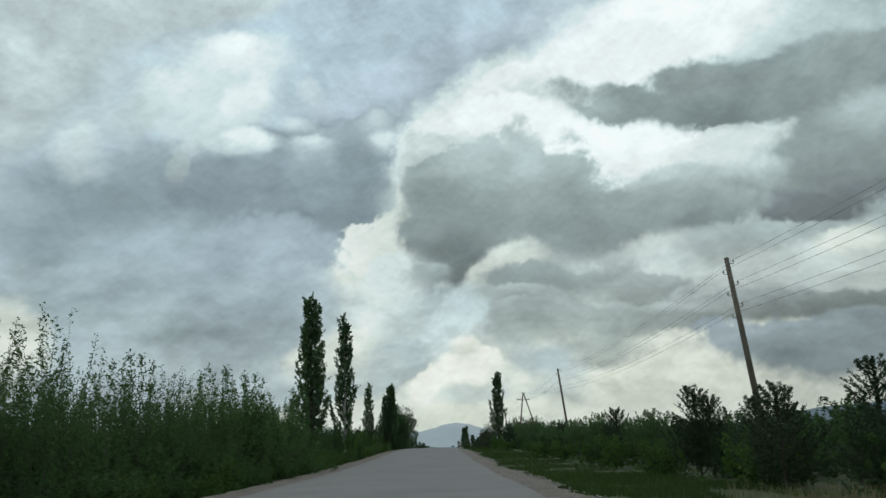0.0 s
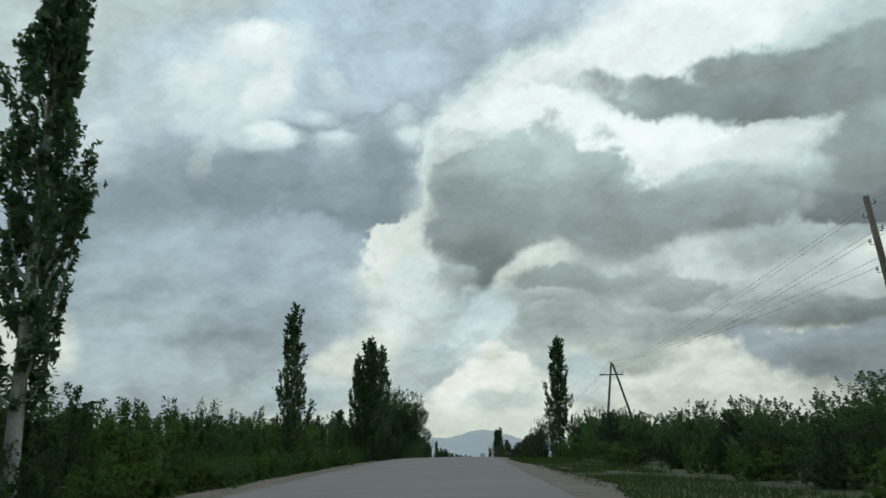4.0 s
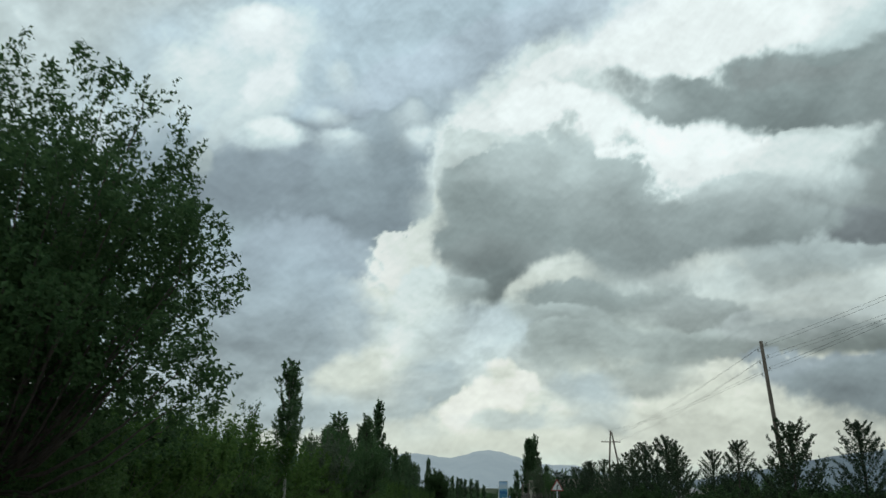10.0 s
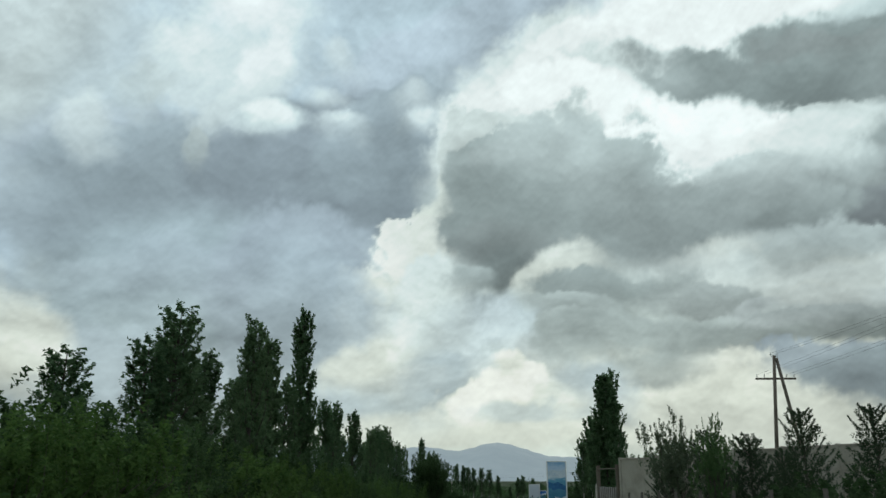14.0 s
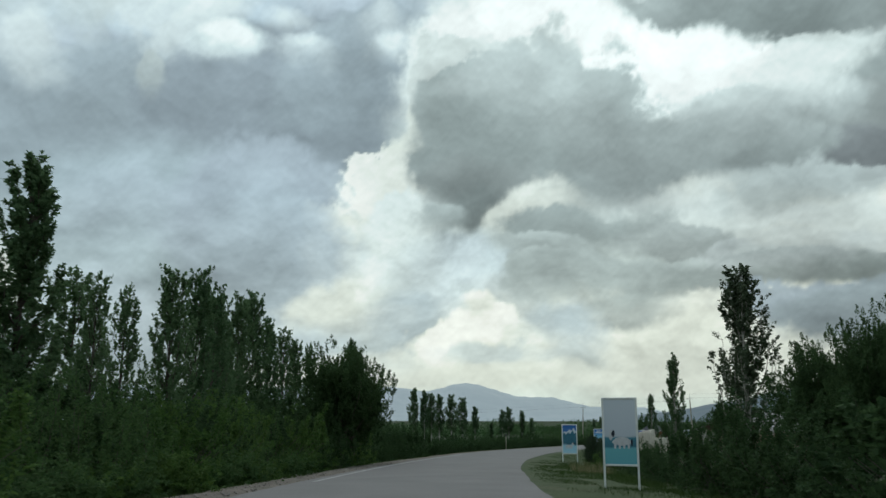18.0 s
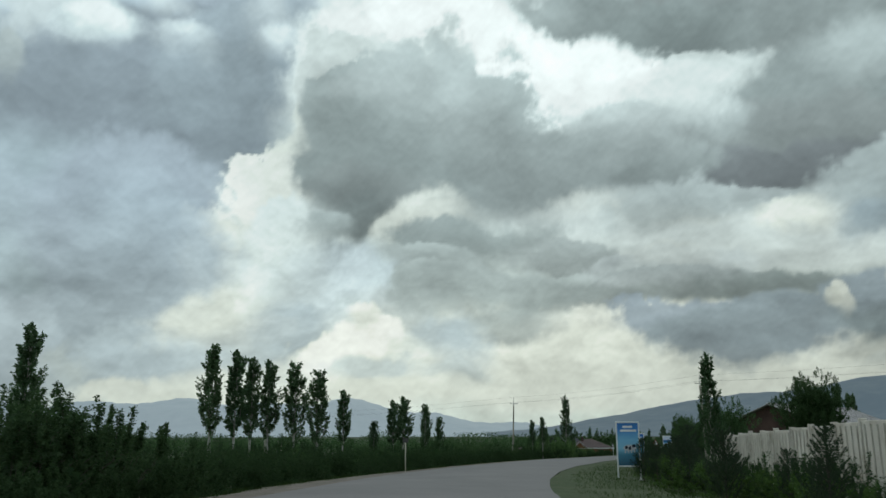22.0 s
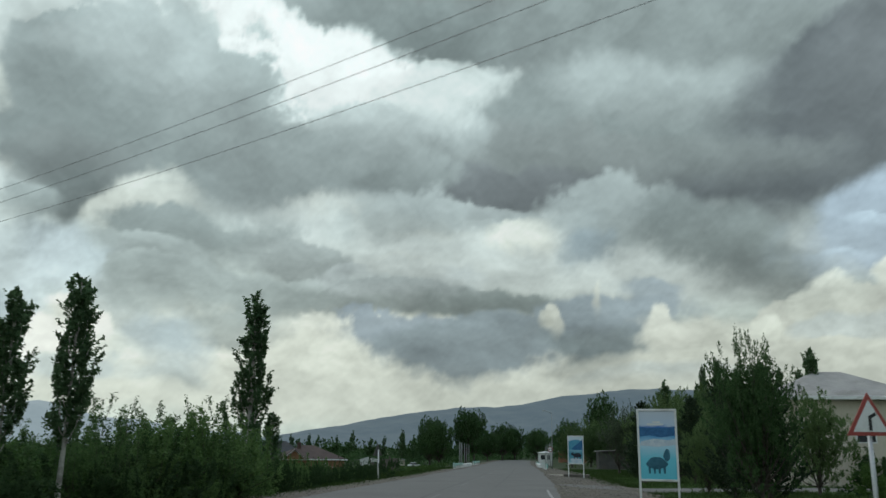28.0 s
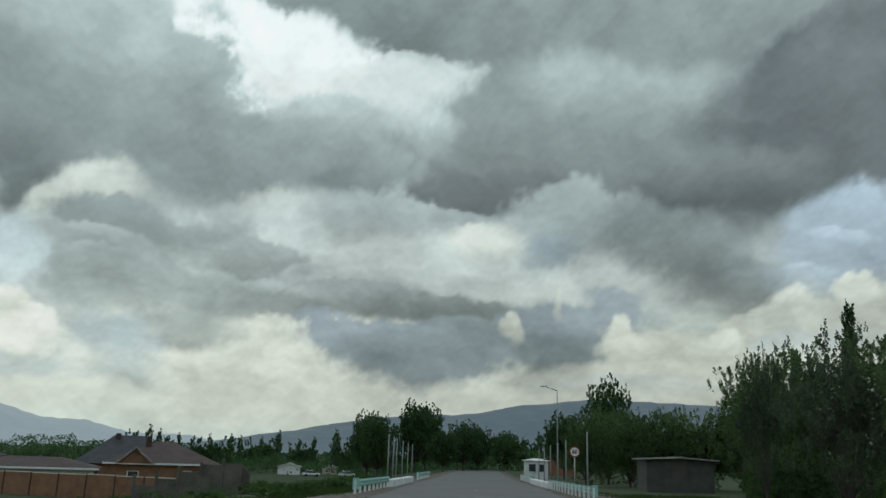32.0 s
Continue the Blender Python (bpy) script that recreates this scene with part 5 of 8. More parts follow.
def marker_post(x, y, z, turn, height, plate):
    root = rooted("marker_post", x, y, z, turn, label="slim pale roadside post with a small grey plate", category="road marker", group="marker posts")
    sign_post(root, height, 0.03, M_PLASTER)
    bm_part("plate", M_TIN, root, lambda bm: box(bm, (plate, 0.03, plate * 0.8), (0, -0.05, height - plate * 0.3), bevel=0.005), "dull grey plate")
    return root


def slab_wall(name, a, b, height, slab, material, label, ribs=0, cap=True, lift=0.0, worn=0.0, post_mat=None, cap_mat=None):
    """A wall of upright slabs between posts from a to b, following the ground."""
    a, b = Vector((*a, 0)), Vector((*b, 0))
    run = (b - a).length
    r = (b - a).normalized()
    turn = math.degrees(math.atan2(r.y, r.x))
    z0 = float(ground_height(a.x, a.y)[0])
    root = rooted(name, a.x, a.y, z0, turn, label=label, category="wall")
    n = max(1, round(run / slab))
    w = run / n
    for k in range(n):
        mid = a + r * w * (k + 0.5)
        dz = float(ground_height(mid.x, mid.y)[0]) - z0 + lift
        low = worn * abs(math.sin(k * 2.7 + 1.3))
        panel = bm_part("wall_slab", material, root, lambda bm: box(bm, (w - 0.14, 0.12, height + 0.3 - low), (w * (k + 0.5), 0, dz + (height - low) / 2 - 0.15), bevel=0.012))
        bm_part("wall_post", post_mat or material, root, lambda bm: box(bm, (0.15, 0.22, height + 0.42), (w * k, 0, dz + height / 2 - 0.09), bevel=0.015))
        for j in range(ribs):
            bm_part("rib", material, panel, lambda bm: box(bm, (0.07, 0.05, height - 0.18), (w * k + 0.1 + (w - 0.2) * (j + 0.5) / ribs, -0.082, dz + height / 2), bevel=0.008))
            bm_part("rib", material, panel, lambda bm: box(bm, (0.07, 0.05, height - 0.18), (w * k + 0.1 + (w - 0.2) * (j + 0.5) / ribs, 0.082, dz + height / 2), bevel=0.008))
        if cap:
            bm_part("coping", cap_mat or material, root, lambda bm: box(bm, (w, 0.2, 0.09), (w * (k + 0.5), 0, dz + height + 0.045), bevel=0.01))
    return root


def gabled(name, corner, along_way, deep_way, wide, deep, eave, rise, wall_mat, roof_mat, label, gable_mat=None, windows=(), over=0.5):
    """A house with a ridge across its depth. corner: its front left foot; gable ends face the front."""
    a = Vector((*along_way, 0)).normalized()
    turn = math.degrees(math.atan2(a.y, a.x))
    x, y, z = corner
    root = rooted(name, x, y, z, turn, label=label, category="building")
    for n_, size, at in (("wall_front", (wide, 0.3, eave + 0.4), (wide / 2, 0.15, eave / 2 - 0.2)), ("wall_back", (wide, 0.3, eave + 0.4), (wide / 2, deep - 0.15, eave / 2 - 0.2)),
                         ("wall_side", (0.3, deep - 0.6, eave + 0.4), (0.15, deep / 2, eave / 2 - 0.2)), ("wall_side", (0.3, deep - 0.6, eave + 0.4), (wide - 0.15, deep / 2, eave / 2 - 0.2))):
        bm_part(n_, wall_mat, root, lambda bm: box(bm, size, at, bevel=0.01))

    def tri(bm, y0):
        f = [bm.verts.new(p) for p in ((0, y0, eave), (wide, y0, eave), (wide / 2, y0, eave + rise))]
        g = [bm.verts.new((v.co.x, y0 + 0.2, v.co.z)) for v in f]
        bm.faces.new(f)
        bm.faces.new(g[::-1])
        for i in range(3):
            bm.faces.new((f[i], g[i], g[(i + 1) % 3], f[(i + 1) % 3]))
    for y0 in (0.02, deep - 0.22):
        bm_part("gable", gable_mat or wall_mat, root, lambda bm: tri(bm, y0))
    half = math.hypot(wide / 2, rise)
    ang = math.atan2(rise, wide / 2)
    for s in (-1, 1):
        m = Matrix.Translation((wide / 2 + s * wide / 4 + s * 0.12, deep / 2, eave + rise / 2 + 0.06)) @ Matrix.Rotation(s * ang, 4, "Y")
        sheet = bm_part("roof_slope", roof_mat, root, lambda bm: bmesh.ops.transform(bm, matrix=m, verts=box(bm, (half + over, deep + 2 * over, 0.07))))
        for k in range(int((deep + 2 * over) / 0.9)):
            rib_m = m @ Matrix.Translation((0, -deep / 2 - over + 0.45 + 0.9 * k, 0.05))
            bm_part("roof_rib", roof_mat, sheet, lambda bm: bmesh.ops.transform(bm, matrix=rib_m, verts=box(bm, (half + over, 0.06, 0.05))))
    bm_part("ridge_cap", roof_mat, root, lambda bm: box(bm, (0.3, deep + 2 * over, 0.08), (wide / 2, deep / 2, eave + rise + 0.12), bevel=0.02))
    for wx, wz, ww, wh in windows:
        win = bm_part("window", M_WHITE, root, lambda bm: box(bm, (ww + 0.16, 0.08, wh + 0.16), (wx, -0.015, wz), bevel=0.01), "white framed window")
        bm_part("pane", M_GLASSDARK, win, lambda bm: box(bm, (ww / 2 - 0.04, 0.02, wh), (wx - ww / 4, -0.058, wz)))
        bm_part("pane", M_GLASSDARK, win, lambda bm: box(bm, (ww / 2 - 0.04, 0.02, wh), (wx + ww / 4, -0.058, wz)))
    return root


def hipped(name, corner, along_way, wide, deep, eave, rise, wall_mat, roof_mat, label, windows=(), over=0.6, trim=True, dormer=None, chimney=None):
    a = Vector((*along_way, 0)).normalized()
    x, y, z = corner
    root = rooted(name, x, y, z, math.degrees(math.atan2(a.y, a.x)), label=label, category="house")
    for n_, size, at in (("wall_front", (wide, 0.3, eave + 1.0), (wide / 2, 0.15, eave / 2 - 0.5)), ("wall_back", (wide, 0.3, eave + 1.0), (wide / 2, deep - 0.15, eave / 2 - 0.5)),
                         ("wall_side", (0.3, deep - 0.6, eave + 1.0), (0.15, deep / 2, eave / 2 - 0.5)), ("wall_side", (0.3, deep - 0.6, eave + 1.0), (wide - 0.15, deep / 2, eave / 2 - 0.5))):
        bm_part(n_, wall_mat, root, lambda bm: box(bm, size, at, bevel=0.01))
    lo = [(-over, -over), (wide + over, -over), (wide + over, deep + over), (-over, deep + over)]
    k = min(wide, deep) * 0.45
    hi = [(k, deep / 2), (wide - k, deep / 2)] if wide >= deep else [(wide / 2, k), (wide / 2, deep - k)]

    def roof(bm):
        b = [bm.verts.new((px, py, eave)) for px, py in lo]
        t = [bm.verts.new((px, py, eave + rise)) for px, py in hi]
        if wide >= deep:
            fs = ((b[0], b[1], t[1], t[0]), (b[1], b[2], t[1]), (b[2], b[3], t[0], t[1]), (b[3], b[0], t[0]))
        else:
            fs = ((b[0], b[1], t[0]), (b[1], b[2], t[1], t[0]), (b[2], b[3], t[1]), (b[3], b[0], t[0], t[1]))
        for f in fs:
            bm.faces.new(f)
        bm.faces.new(b[::-1])
    bm_part("roof", roof_mat, root, roof)
    if trim:
        bm_part("fascia", M_WHITE, root, lambda bm: box(bm, (wide + 2 * over, 0.06, 0.22), (wide / 2, -over - 0.035, eave - 0.05), bevel=0.01), "white eaves board")
    if dormer:
        dx, dw, dh = dormer

        def prism(bm, x0, x1, y0, y1, z0, z1):
            f = [bm.verts.new(q) for q in ((x0, y0, z0), (x1, y0, z0), ((x0 + x1) / 2, y0, z1))]
            g = [bm.verts.new((q.co.x, y1, q.co.z)) for q in f]
            bm.faces.new(f)
            bm.faces.new(g[::-1])
            for i in range(3):
                bm.faces.new((f[i], g[i], g[(i + 1) % 3], f[(i + 1) % 3]))
        gable = bm_part("dormer", wall_mat, root, lambda bm: prism(bm, dx, dx + dw, -over - 0.1, deep * 0.45, eave - 0.02, eave + dh), "small front gable")
        slope = math.atan2(dh, dw / 2)
        for side in (-1, 1):
            m = Matrix.Translation((dx + dw / 2 + side * dw / 4, deep * 0.2 - over, eave + dh / 2 + 0.06)) @ Matrix.Rotation(side * slope, 4, "Y")
            bm_part("dormer_roof", roof_mat, gable, lambda bm: bmesh.ops.transform(bm, matrix=m, verts=box(bm, (math.hypot(dw / 2, dh) + 0.2, deep * 0.5, 0.06))))
            m = Matrix.Translation((dx + dw / 2 + side * dw / 4, -over - 0.2, eave + dh / 2 + 0.04)) @ Matrix.Rotation(side * slope, 4, "Y")
            bm_part("verge_board", M_WHITE, gable, lambda bm: bmesh.ops.transform(bm, matrix=m, verts=box(bm, (math.hypot(dw / 2, dh) + 0.3, 0.05, 0.2))), "white verge board")
    if chimney:
        bm_part("chimney", M_DARKWALL, root, lambda bm: box(bm, (0.7, 0.7, 1.7), (chimney[0], chimney[1], eave + rise * 0.75 + 0.4), bevel=0.03))
    for wx, wz, ww, wh in windows:
        win = bm_part("window", M_WHITE, root, lambda bm: box(bm, (ww + 0.16, 0.08, wh + 0.16), (wx, -0.015, wz), bevel=0.01), "white framed window")
        bm_part("pane", M_GLASSDARK, win, lambda bm: box(bm, (ww - 0.04, 0.02, wh), (wx, -0.058, wz)))
    return root


def guard_rail(a, b, label="teal and white steel guard rail on short posts"):
    a, b = Vector(a), Vector(b)
    r = (b - a)
    run = math.hypot(r.x, r.y)
    root = rooted("guard_rail", a.x, a.y, a.z, math.degrees(math.atan2(r.y, r.x)), label=label, category="guard rail", group="bridge rails")
    dz = b.z - a.z

    def beam(bm):
        prof = [(-0.02, 0.42), (-0.06, 0.47), (-0.06, 0.53), (-0.02, 0.57), (-0.06, 0.62), (-0.06, 0.68), (-0.02, 0.74)]
        one = [bm.verts.new((0, py, pz)) for py, pz in prof] + [bm.verts.new((0, py + 0.02, pz)) for py, pz in prof[::-1]]
        two = [bm.verts.new((run, v.co.y, v.co.z + dz)) for v in one]
        for i in range(len(one)):
            bm.faces.new((one[i], one[(i + 1) % len(one)], two[(i + 1) % len(one)], two[i]))
        bm.faces.new(one[::-1])
        bm.faces.new(two)
    bm_part("rail_beam", M_TEAL, root, beam, "pale teal corrugated beam")
    n = max(2, round(run / 1.6))
    for k in range(n + 1):
        t = k / n
        bm_part("rail_post", M_WHITE, root, lambda bm: box(bm, (0.12, 0.1, 1.0), (run * t, 0.06, 0.2 + dz * t), bevel=0.01), "white post")
    bm_part("end_plate", M_TEAL, root, lambda bm: box(bm, (0.04, 0.3, 0.5), (-0.03, 0.02, 0.55), bevel=0.01))
    return root


def lamp_post(x, y, z, turn, height, arm=1.0):
    root = rooted("street_lamp", x, y, z, turn, label="tall slim grey street lamp with a short bent arm", category="street lamp", group="street lamps")
    pole = bm_part("pole", M_POLEGREY, root, lambda bm: tube(bm, (0, 0, -0.2), (0, 0, height), 0.06, 0.035, 10), smooth=True)
    if arm:
        bm_part("arm", M_STEEL, root, lambda bm: tube(bm, (0, 0, height), (-arm, 0, height + 0.35), 0.045, 0.035, 8), smooth=True)
        bm_part("lamp_head", M_STEEL, root, lambda bm: box(bm, (0.6, 0.2, 0.12), (-arm - 0.25, 0, height + 0.4), bevel=0.03))
    return root

# ---- poles and wires ----
P1 = wooden_pole(stand(12.45, 32.9), (11.62, 32.9, 8.77), [(0.25, 1), (0.7, -1), (1.15, 1), (1.6, -1), (2.05, 1), (2.5, -1)])
P2 = wooden_pole(stand(13.0, 90.3), (12.08, 90.3, 10.2), [(0.25, 1), (0.7, -1), (1.15, 1), (1.6, -1), (2.05, 1), (2.5, -1)])
P0 = wooden_pole(stand(12.6, -24.0), (12.0, -24.0, 7.6), [(0.25, 1), (0.7, -1), (1.15, 1), (1.6, -1), (2.05, 1), (2.5, -1)])
P3 = frame_pole(stand(12.3, 149.6), (13.5, 149.6, 12.0), stand(16.4, 149.9), 1.25, 1.2, low=0.42)
P4 = wooden_pole(stand(14.85, 209.2), (14.1, 209.2, 12.3), [(0.25, 1), (0.6, -1), (0.95, 1), (1.3, -1), (1.65, 1), (2.0, -1)])
P5 = frame_pole(stand(15.5, 280.6), (16.3, 280.6, 11.8), stand(18.3, 280.9), 1.55, 1.33, low=0.36)
for near, far in ((P0, P1), (P1, P2), (P2, P3), (P3, P4), (P4, P5)):
    for a, b in zip(near, far):
        wire(a, b, 0.55)
Q1 = concrete_pole(stand(22.15, 462.4), (22.45, 462.4, 5.5))
Q2 = concrete_pole(stand(37.25, 434.8), (36.95, 434.6, 6.65))
Q3 = concrete_pole(stand(61.5, 404.0), (61.4, 404.0, 7.4))
Q0 = concrete_pole(stand(-16.0, 520.0), (-16.0, 520.0, 4.4))
for near, far in ((Q0, Q1), (Q1, Q2), (Q2, Q3)):
    for a, b in zip(near, far):
        wire(a, b, 0.35)

# ---- picture boards ----
M_PB1 = poster_material("print_river", [(0.0, (0.12, 0.28, 0.36)), (0.2, (0.03, 0.16, 0.26)), (0.42, (0.06, 0.22, 0.34)), (0.58, (0.10, 0.30, 0.44)), (0.68, (0.50, 0.58, 0.66)), (0.86, (0.42, 0.55, 0.70)), (1.0, (0.20, 0.38, 0.60))], 0.2, 2.4, 0.4)
M_PB2 = poster_material("print_pasture", [(0.0, (0.10, 0.34, 0.40)), (0.24, (0.12, 0.38, 0.43)), (0.27, (0.03, 0.14, 0.20)), (0.40, (0.05, 0.20, 0.27)), (0.43, (0.46, 0.50, 0.56)), (1.0, (0.52, 0.56, 0.62))], 0.03, 3.0, 0.6)
M_PB3 = poster_material("print_summit", [(0.0, (0.36, 0.60, 0.72)), (0.27, (0.30, 0.55, 0.68)), (0.33, (0.02, 0.09, 0.14)), (0.55, (0.03, 0.11, 0.20)), (0.68, (0.14, 0.28, 0.48)), (0.8, (0.03, 0.14, 0.40)), (1.0, (0.01, 0.10, 0.34))], 0.16, 3.0, 0.8)
M_PB4 = poster_material("print_plain", [(0.0, (0.03, 0.10, 0.16)), (0.25, (0.05, 0.20, 0.30)), (0.4, (0.20, 0.46, 0.62)), (0.6, (0.16, 0.42, 0.62)), (0.85, (0.03, 0.18, 0.48)), (1.0, (0.02, 0.14, 0.42))], 0.08, 2.0, 0.5)
M_PB5 = poster_material("print_lake", [(0.0, (0.02, 0.16, 0.26)), (0.25, (0.04, 0.30, 0.46)), (0.45, (0.10, 0.42, 0.60)), (0.58, (0.05, 0.26, 0.48)), (0.66, (0.02, 0.10, 0.26)), (0.74, (0.40, 0.56, 0.72)), (0.84, (0.45, 0.60, 0.76)), (0.9, (0.02, 0.14, 0.48)), (1.0, (0.01, 0.10, 0.40))], 0.12, 2.6, 0.5)
M_PB7 = poster_material("print_shore", [(0.0, (0.10, 0.50, 0.62)), (0.3, (0.14, 0.55, 0.68)), (0.5, (0.42, 0.64, 0.76)), (0.62, (0.10, 0.34, 0.58)), (0.66, (0.02, 0.13, 0.42)), (0.76, (0.03, 0.16, 0.46)), (0.79, (0.45, 0.56, 0.68)), (1.0, (0.50, 0.56, 0.64))], 0.06, 2.4, 0.4)
M_PB8 = poster_material("print_valley", [(0.0, (0.45, 0.62, 0.68)), (0.12, (0.10, 0.34, 0.42)), (0.35, (0.04, 0.22, 0.32)), (0.5, (0.18, 0.42, 0.52)), (0.58, (0.03, 0.14, 0.28)), (0.8, (0.03, 0.24, 0.46)), (0.86, (0.50, 0.62, 0.70)), (1.0, (0.55, 0.64, 0.70))], 0.10, 2.6, 0.6)
M_INK = surface("dark_ink", (0.012, 0.016, 0.03), (0.03, 0.035, 0.05), 0.5, 6, 30, 0)
M_CHALK = surface("pale_ink", (0.42, 0.42, 0.44), (0.55, 0.56, 0.58), 0.5, 6, 30, 0)
M_SNOWINK = surface("snow_print", (0.42, 0.50, 0.58), (0.62, 0.68, 0.72), 0.5, 5, 22, 0, dirt=(0.25, 0.40, 0.55), dirt_scale=7)
M_NAVYINK = surface("navy_print", (0.02, 0.09, 0.22), (0.04, 0.16, 0.34), 0.5, 6, 24, 0)
M_SEAINK = surface("sea_print", (0.05, 0.24, 0.38), (0.10, 0.34, 0.48), 0.5, 5, 22, 0)
M_TEALPALE = surface("pale_teal_print", (0.14, 0.42, 0.55), (0.24, 0.54, 0.66), 0.5, 5, 20, 0)
M_TEALINK = surface("teal_ink", (0.02, 0.10, 0.15), (0.05, 0.17, 0.24), 0.5, 9, 40, 0)


def board(left_top, way, wide, high, material, label, patches=(), letters=(), forms=()):
    x, y, z = left_top
    r = Vector((*way, 0)).normalized()
    g = float(ground_height(x + r.x * wide / 2, y + r.y * wide / 2)[0])
    return poster_sign(left_top, way, wide, high, max(0.3, z - high - g - 0.01), material, label, patches, letters, forms)


SNOW = [(0, 0.62), (0.1, 0.72), (0.2, 0.79), (0.28, 0.75), (0.4, 0.82), (0.55, 0.78), (0.68, 0.84), (0.8, 0.77), (0.92, 0.86), (1, 0.83), (1, 0.64), (0.7, 0.66), (0.5, 0.61), (0.3, 0.65)]
board((0.49, 276.6, 4.82), (0.96, 0.1), 1.24, 2.68, M_PB1, "white-framed roadside picture board of a blue mountain river on two legs",
      forms=[(M_SNOWINK, [(0, 0.78), (0.3, 0.82), (0.6, 0.79), (1, 0.83), (1, 0.66), (0.7, 0.62), (0.4, 0.66), (0, 0.6)]), (M_NAVYINK, [(0, 0.55), (0.3, 0.5), (0.55, 0.54), (1, 0.44), (1, 0.34), (0.6, 0.38), (0.3, 0.34), (0, 0.42)]), (M_SNOWINK, [(0.35, 0.2), (0.7, 0.16), (1, 0.22), (1, 0.02), (0.5, 0.05)])])
board((1.25, 317.0, 3.20), (0.95, -0.29), 1.22, 2.33, M_PB2, "white-framed picture board with a pale shape on a teal meadow", [(M_CHALK, 0.33, 0.13, 0.05, 0.36, 4), (M_CHALK, 0.07, 0.17, -0.32, 0.45, 0), (M_INK, 0.06, 0.11, -0.24, 0.47, 0), (M_INK, 0.035, 0.13, 0.39, 0.34, 0)])
board((4.42, 354.0, 2.05), (0.98, -0.18), 1.2, 2.27, M_PB3, "white-framed picture board with a dark summit above snow", [(M_CHALK, 0.28, 0.10, -0.05, 0.26, 4), (M_CHALK, 0.09, 0.11, 0.24, 0.33, 0), (M_INK, 0.06, 0.07, 0.33, 0.36, 0)],
      forms=[(M_SNOWINK, [(0, 0.7), (0.15, 0.78), (0.3, 0.74), (0.5, 0.86), (0.62, 0.8), (0.8, 0.9), (1, 0.78), (1, 0.55), (0, 0.5)]), (M_TEALINK, [(0, 0.68), (0.12, 0.74), (0.26, 0.66), (0.4, 0.75), (0.55, 0.68), (0.72, 0.82), (0.85, 0.7), (1, 0.74), (1, 0.36), (0, 0.36)])])
board((13.1, 392.2, 1.27), (0.97, -0.2), 1.22, 2.3, M_PB4, "white-framed blue picture board with white lettering bars and a mottled shape", [(M_CHALK, 0.34, 0.14, 0.08, 0.42, 4), (M_INK, 0.08, 0.08, -0.1, 0.43, 0), (M_INK, 0.07, 0.1, 0.08, 0.41, 0), (M_INK, 0.09, 0.09, 0.28, 0.46, 0)], [(M_WHITE, 0.5, 0.11, 0.0, 0.885), (M_WHITE, 0.84, 0.11, 0.03, 0.80)])
board((25.48, 424.5, 0.70), (0.75, -0.66), 1.2, 2.36, M_PB5, "white-framed picture board of a snowy lake shore with one dark shape", [(M_INK, 0.30, 0.12, -0.04, 0.47, 3), (M_INK, 0.10, 0.09, 0.26, 0.49, 0), (M_CHALK, 0.05, 0.16, -0.28, 0.33, 0), (M_CHALK, 0.06, 0.2, 0.12, 0.30, 0)],
      forms=[(M_SNOWINK, SNOW), (M_NAVYINK, [(0.1, 0.6), (0.35, 0.64), (0.55, 0.66), (0.75, 0.74), (0.88, 0.78), (1, 0.86), (1, 0.6), (0.6, 0.575)]), (M_TEALPALE, [(0, 0.5), (0.4, 0.53), (1, 0.54), (1, 0.42), (0.5, 0.38), (0, 0.4)]), (M_SEAINK, [(0, 0.26), (0.5, 0.23), (1, 0.27), (1, 0), (0, 0)])])
board((42.12, 458.97, 0.40), (0.755, -0.655), 1.25, 2.26, M_PB7, "white-framed picture board of a blue shore with a teal shape", [(M_TEALINK, 0.33, 0.17, -0.05, 0.25, 4), (M_TEALINK, 0.10, 0.18, 0.27, 0.36, 0)], [(M_WHITE, 0.5, 0.05, -0.05, 0.785), (M_WHITE, 0.24, 0.05, -0.02, 0.815)],
      forms=[(M_NAVYINK, [(0, 0.76), (0.3, 0.75), (0.7, 0.755), (1, 0.77), (1, 0.64), (0.6, 0.61), (0.3, 0.64), (0, 0.62)]), (M_SNOWINK, [(0.05, 0.55), (0.4, 0.59), (0.8, 0.57), (1, 0.59), (1, 0.5), (0.5, 0.47), (0, 0.49)])])
board((61.6, 491.3, 0.10), (0.72, -0.70), 1.22, 2.12, M_PB8, "white-framed picture board of a blue valley with a dark shape", [(M_INK, 0.32, 0.15, 0.12, 0.32, 3), (M_INK, 0.11, 0.11, -0.24, 0.36, 0)],
      forms=[(M_SEAINK, [(0, 0.78), (0.18, 0.84), (0.4, 0.88), (0.62, 0.89), (0.85, 0.85), (1, 0.8), (1, 0.5), (0, 0.5)]), (M_NAVYINK, [(0.25, 0.56), (0.5, 0.68), (0.75, 0.78), (1, 0.9), (1, 0.5), (0.3, 0.5)]), (M_SNOWINK, [(0.1, 0.16), (0.45, 0.2), (0.9, 0.17), (0.95, 0.02), (0.2, 0.02)])])

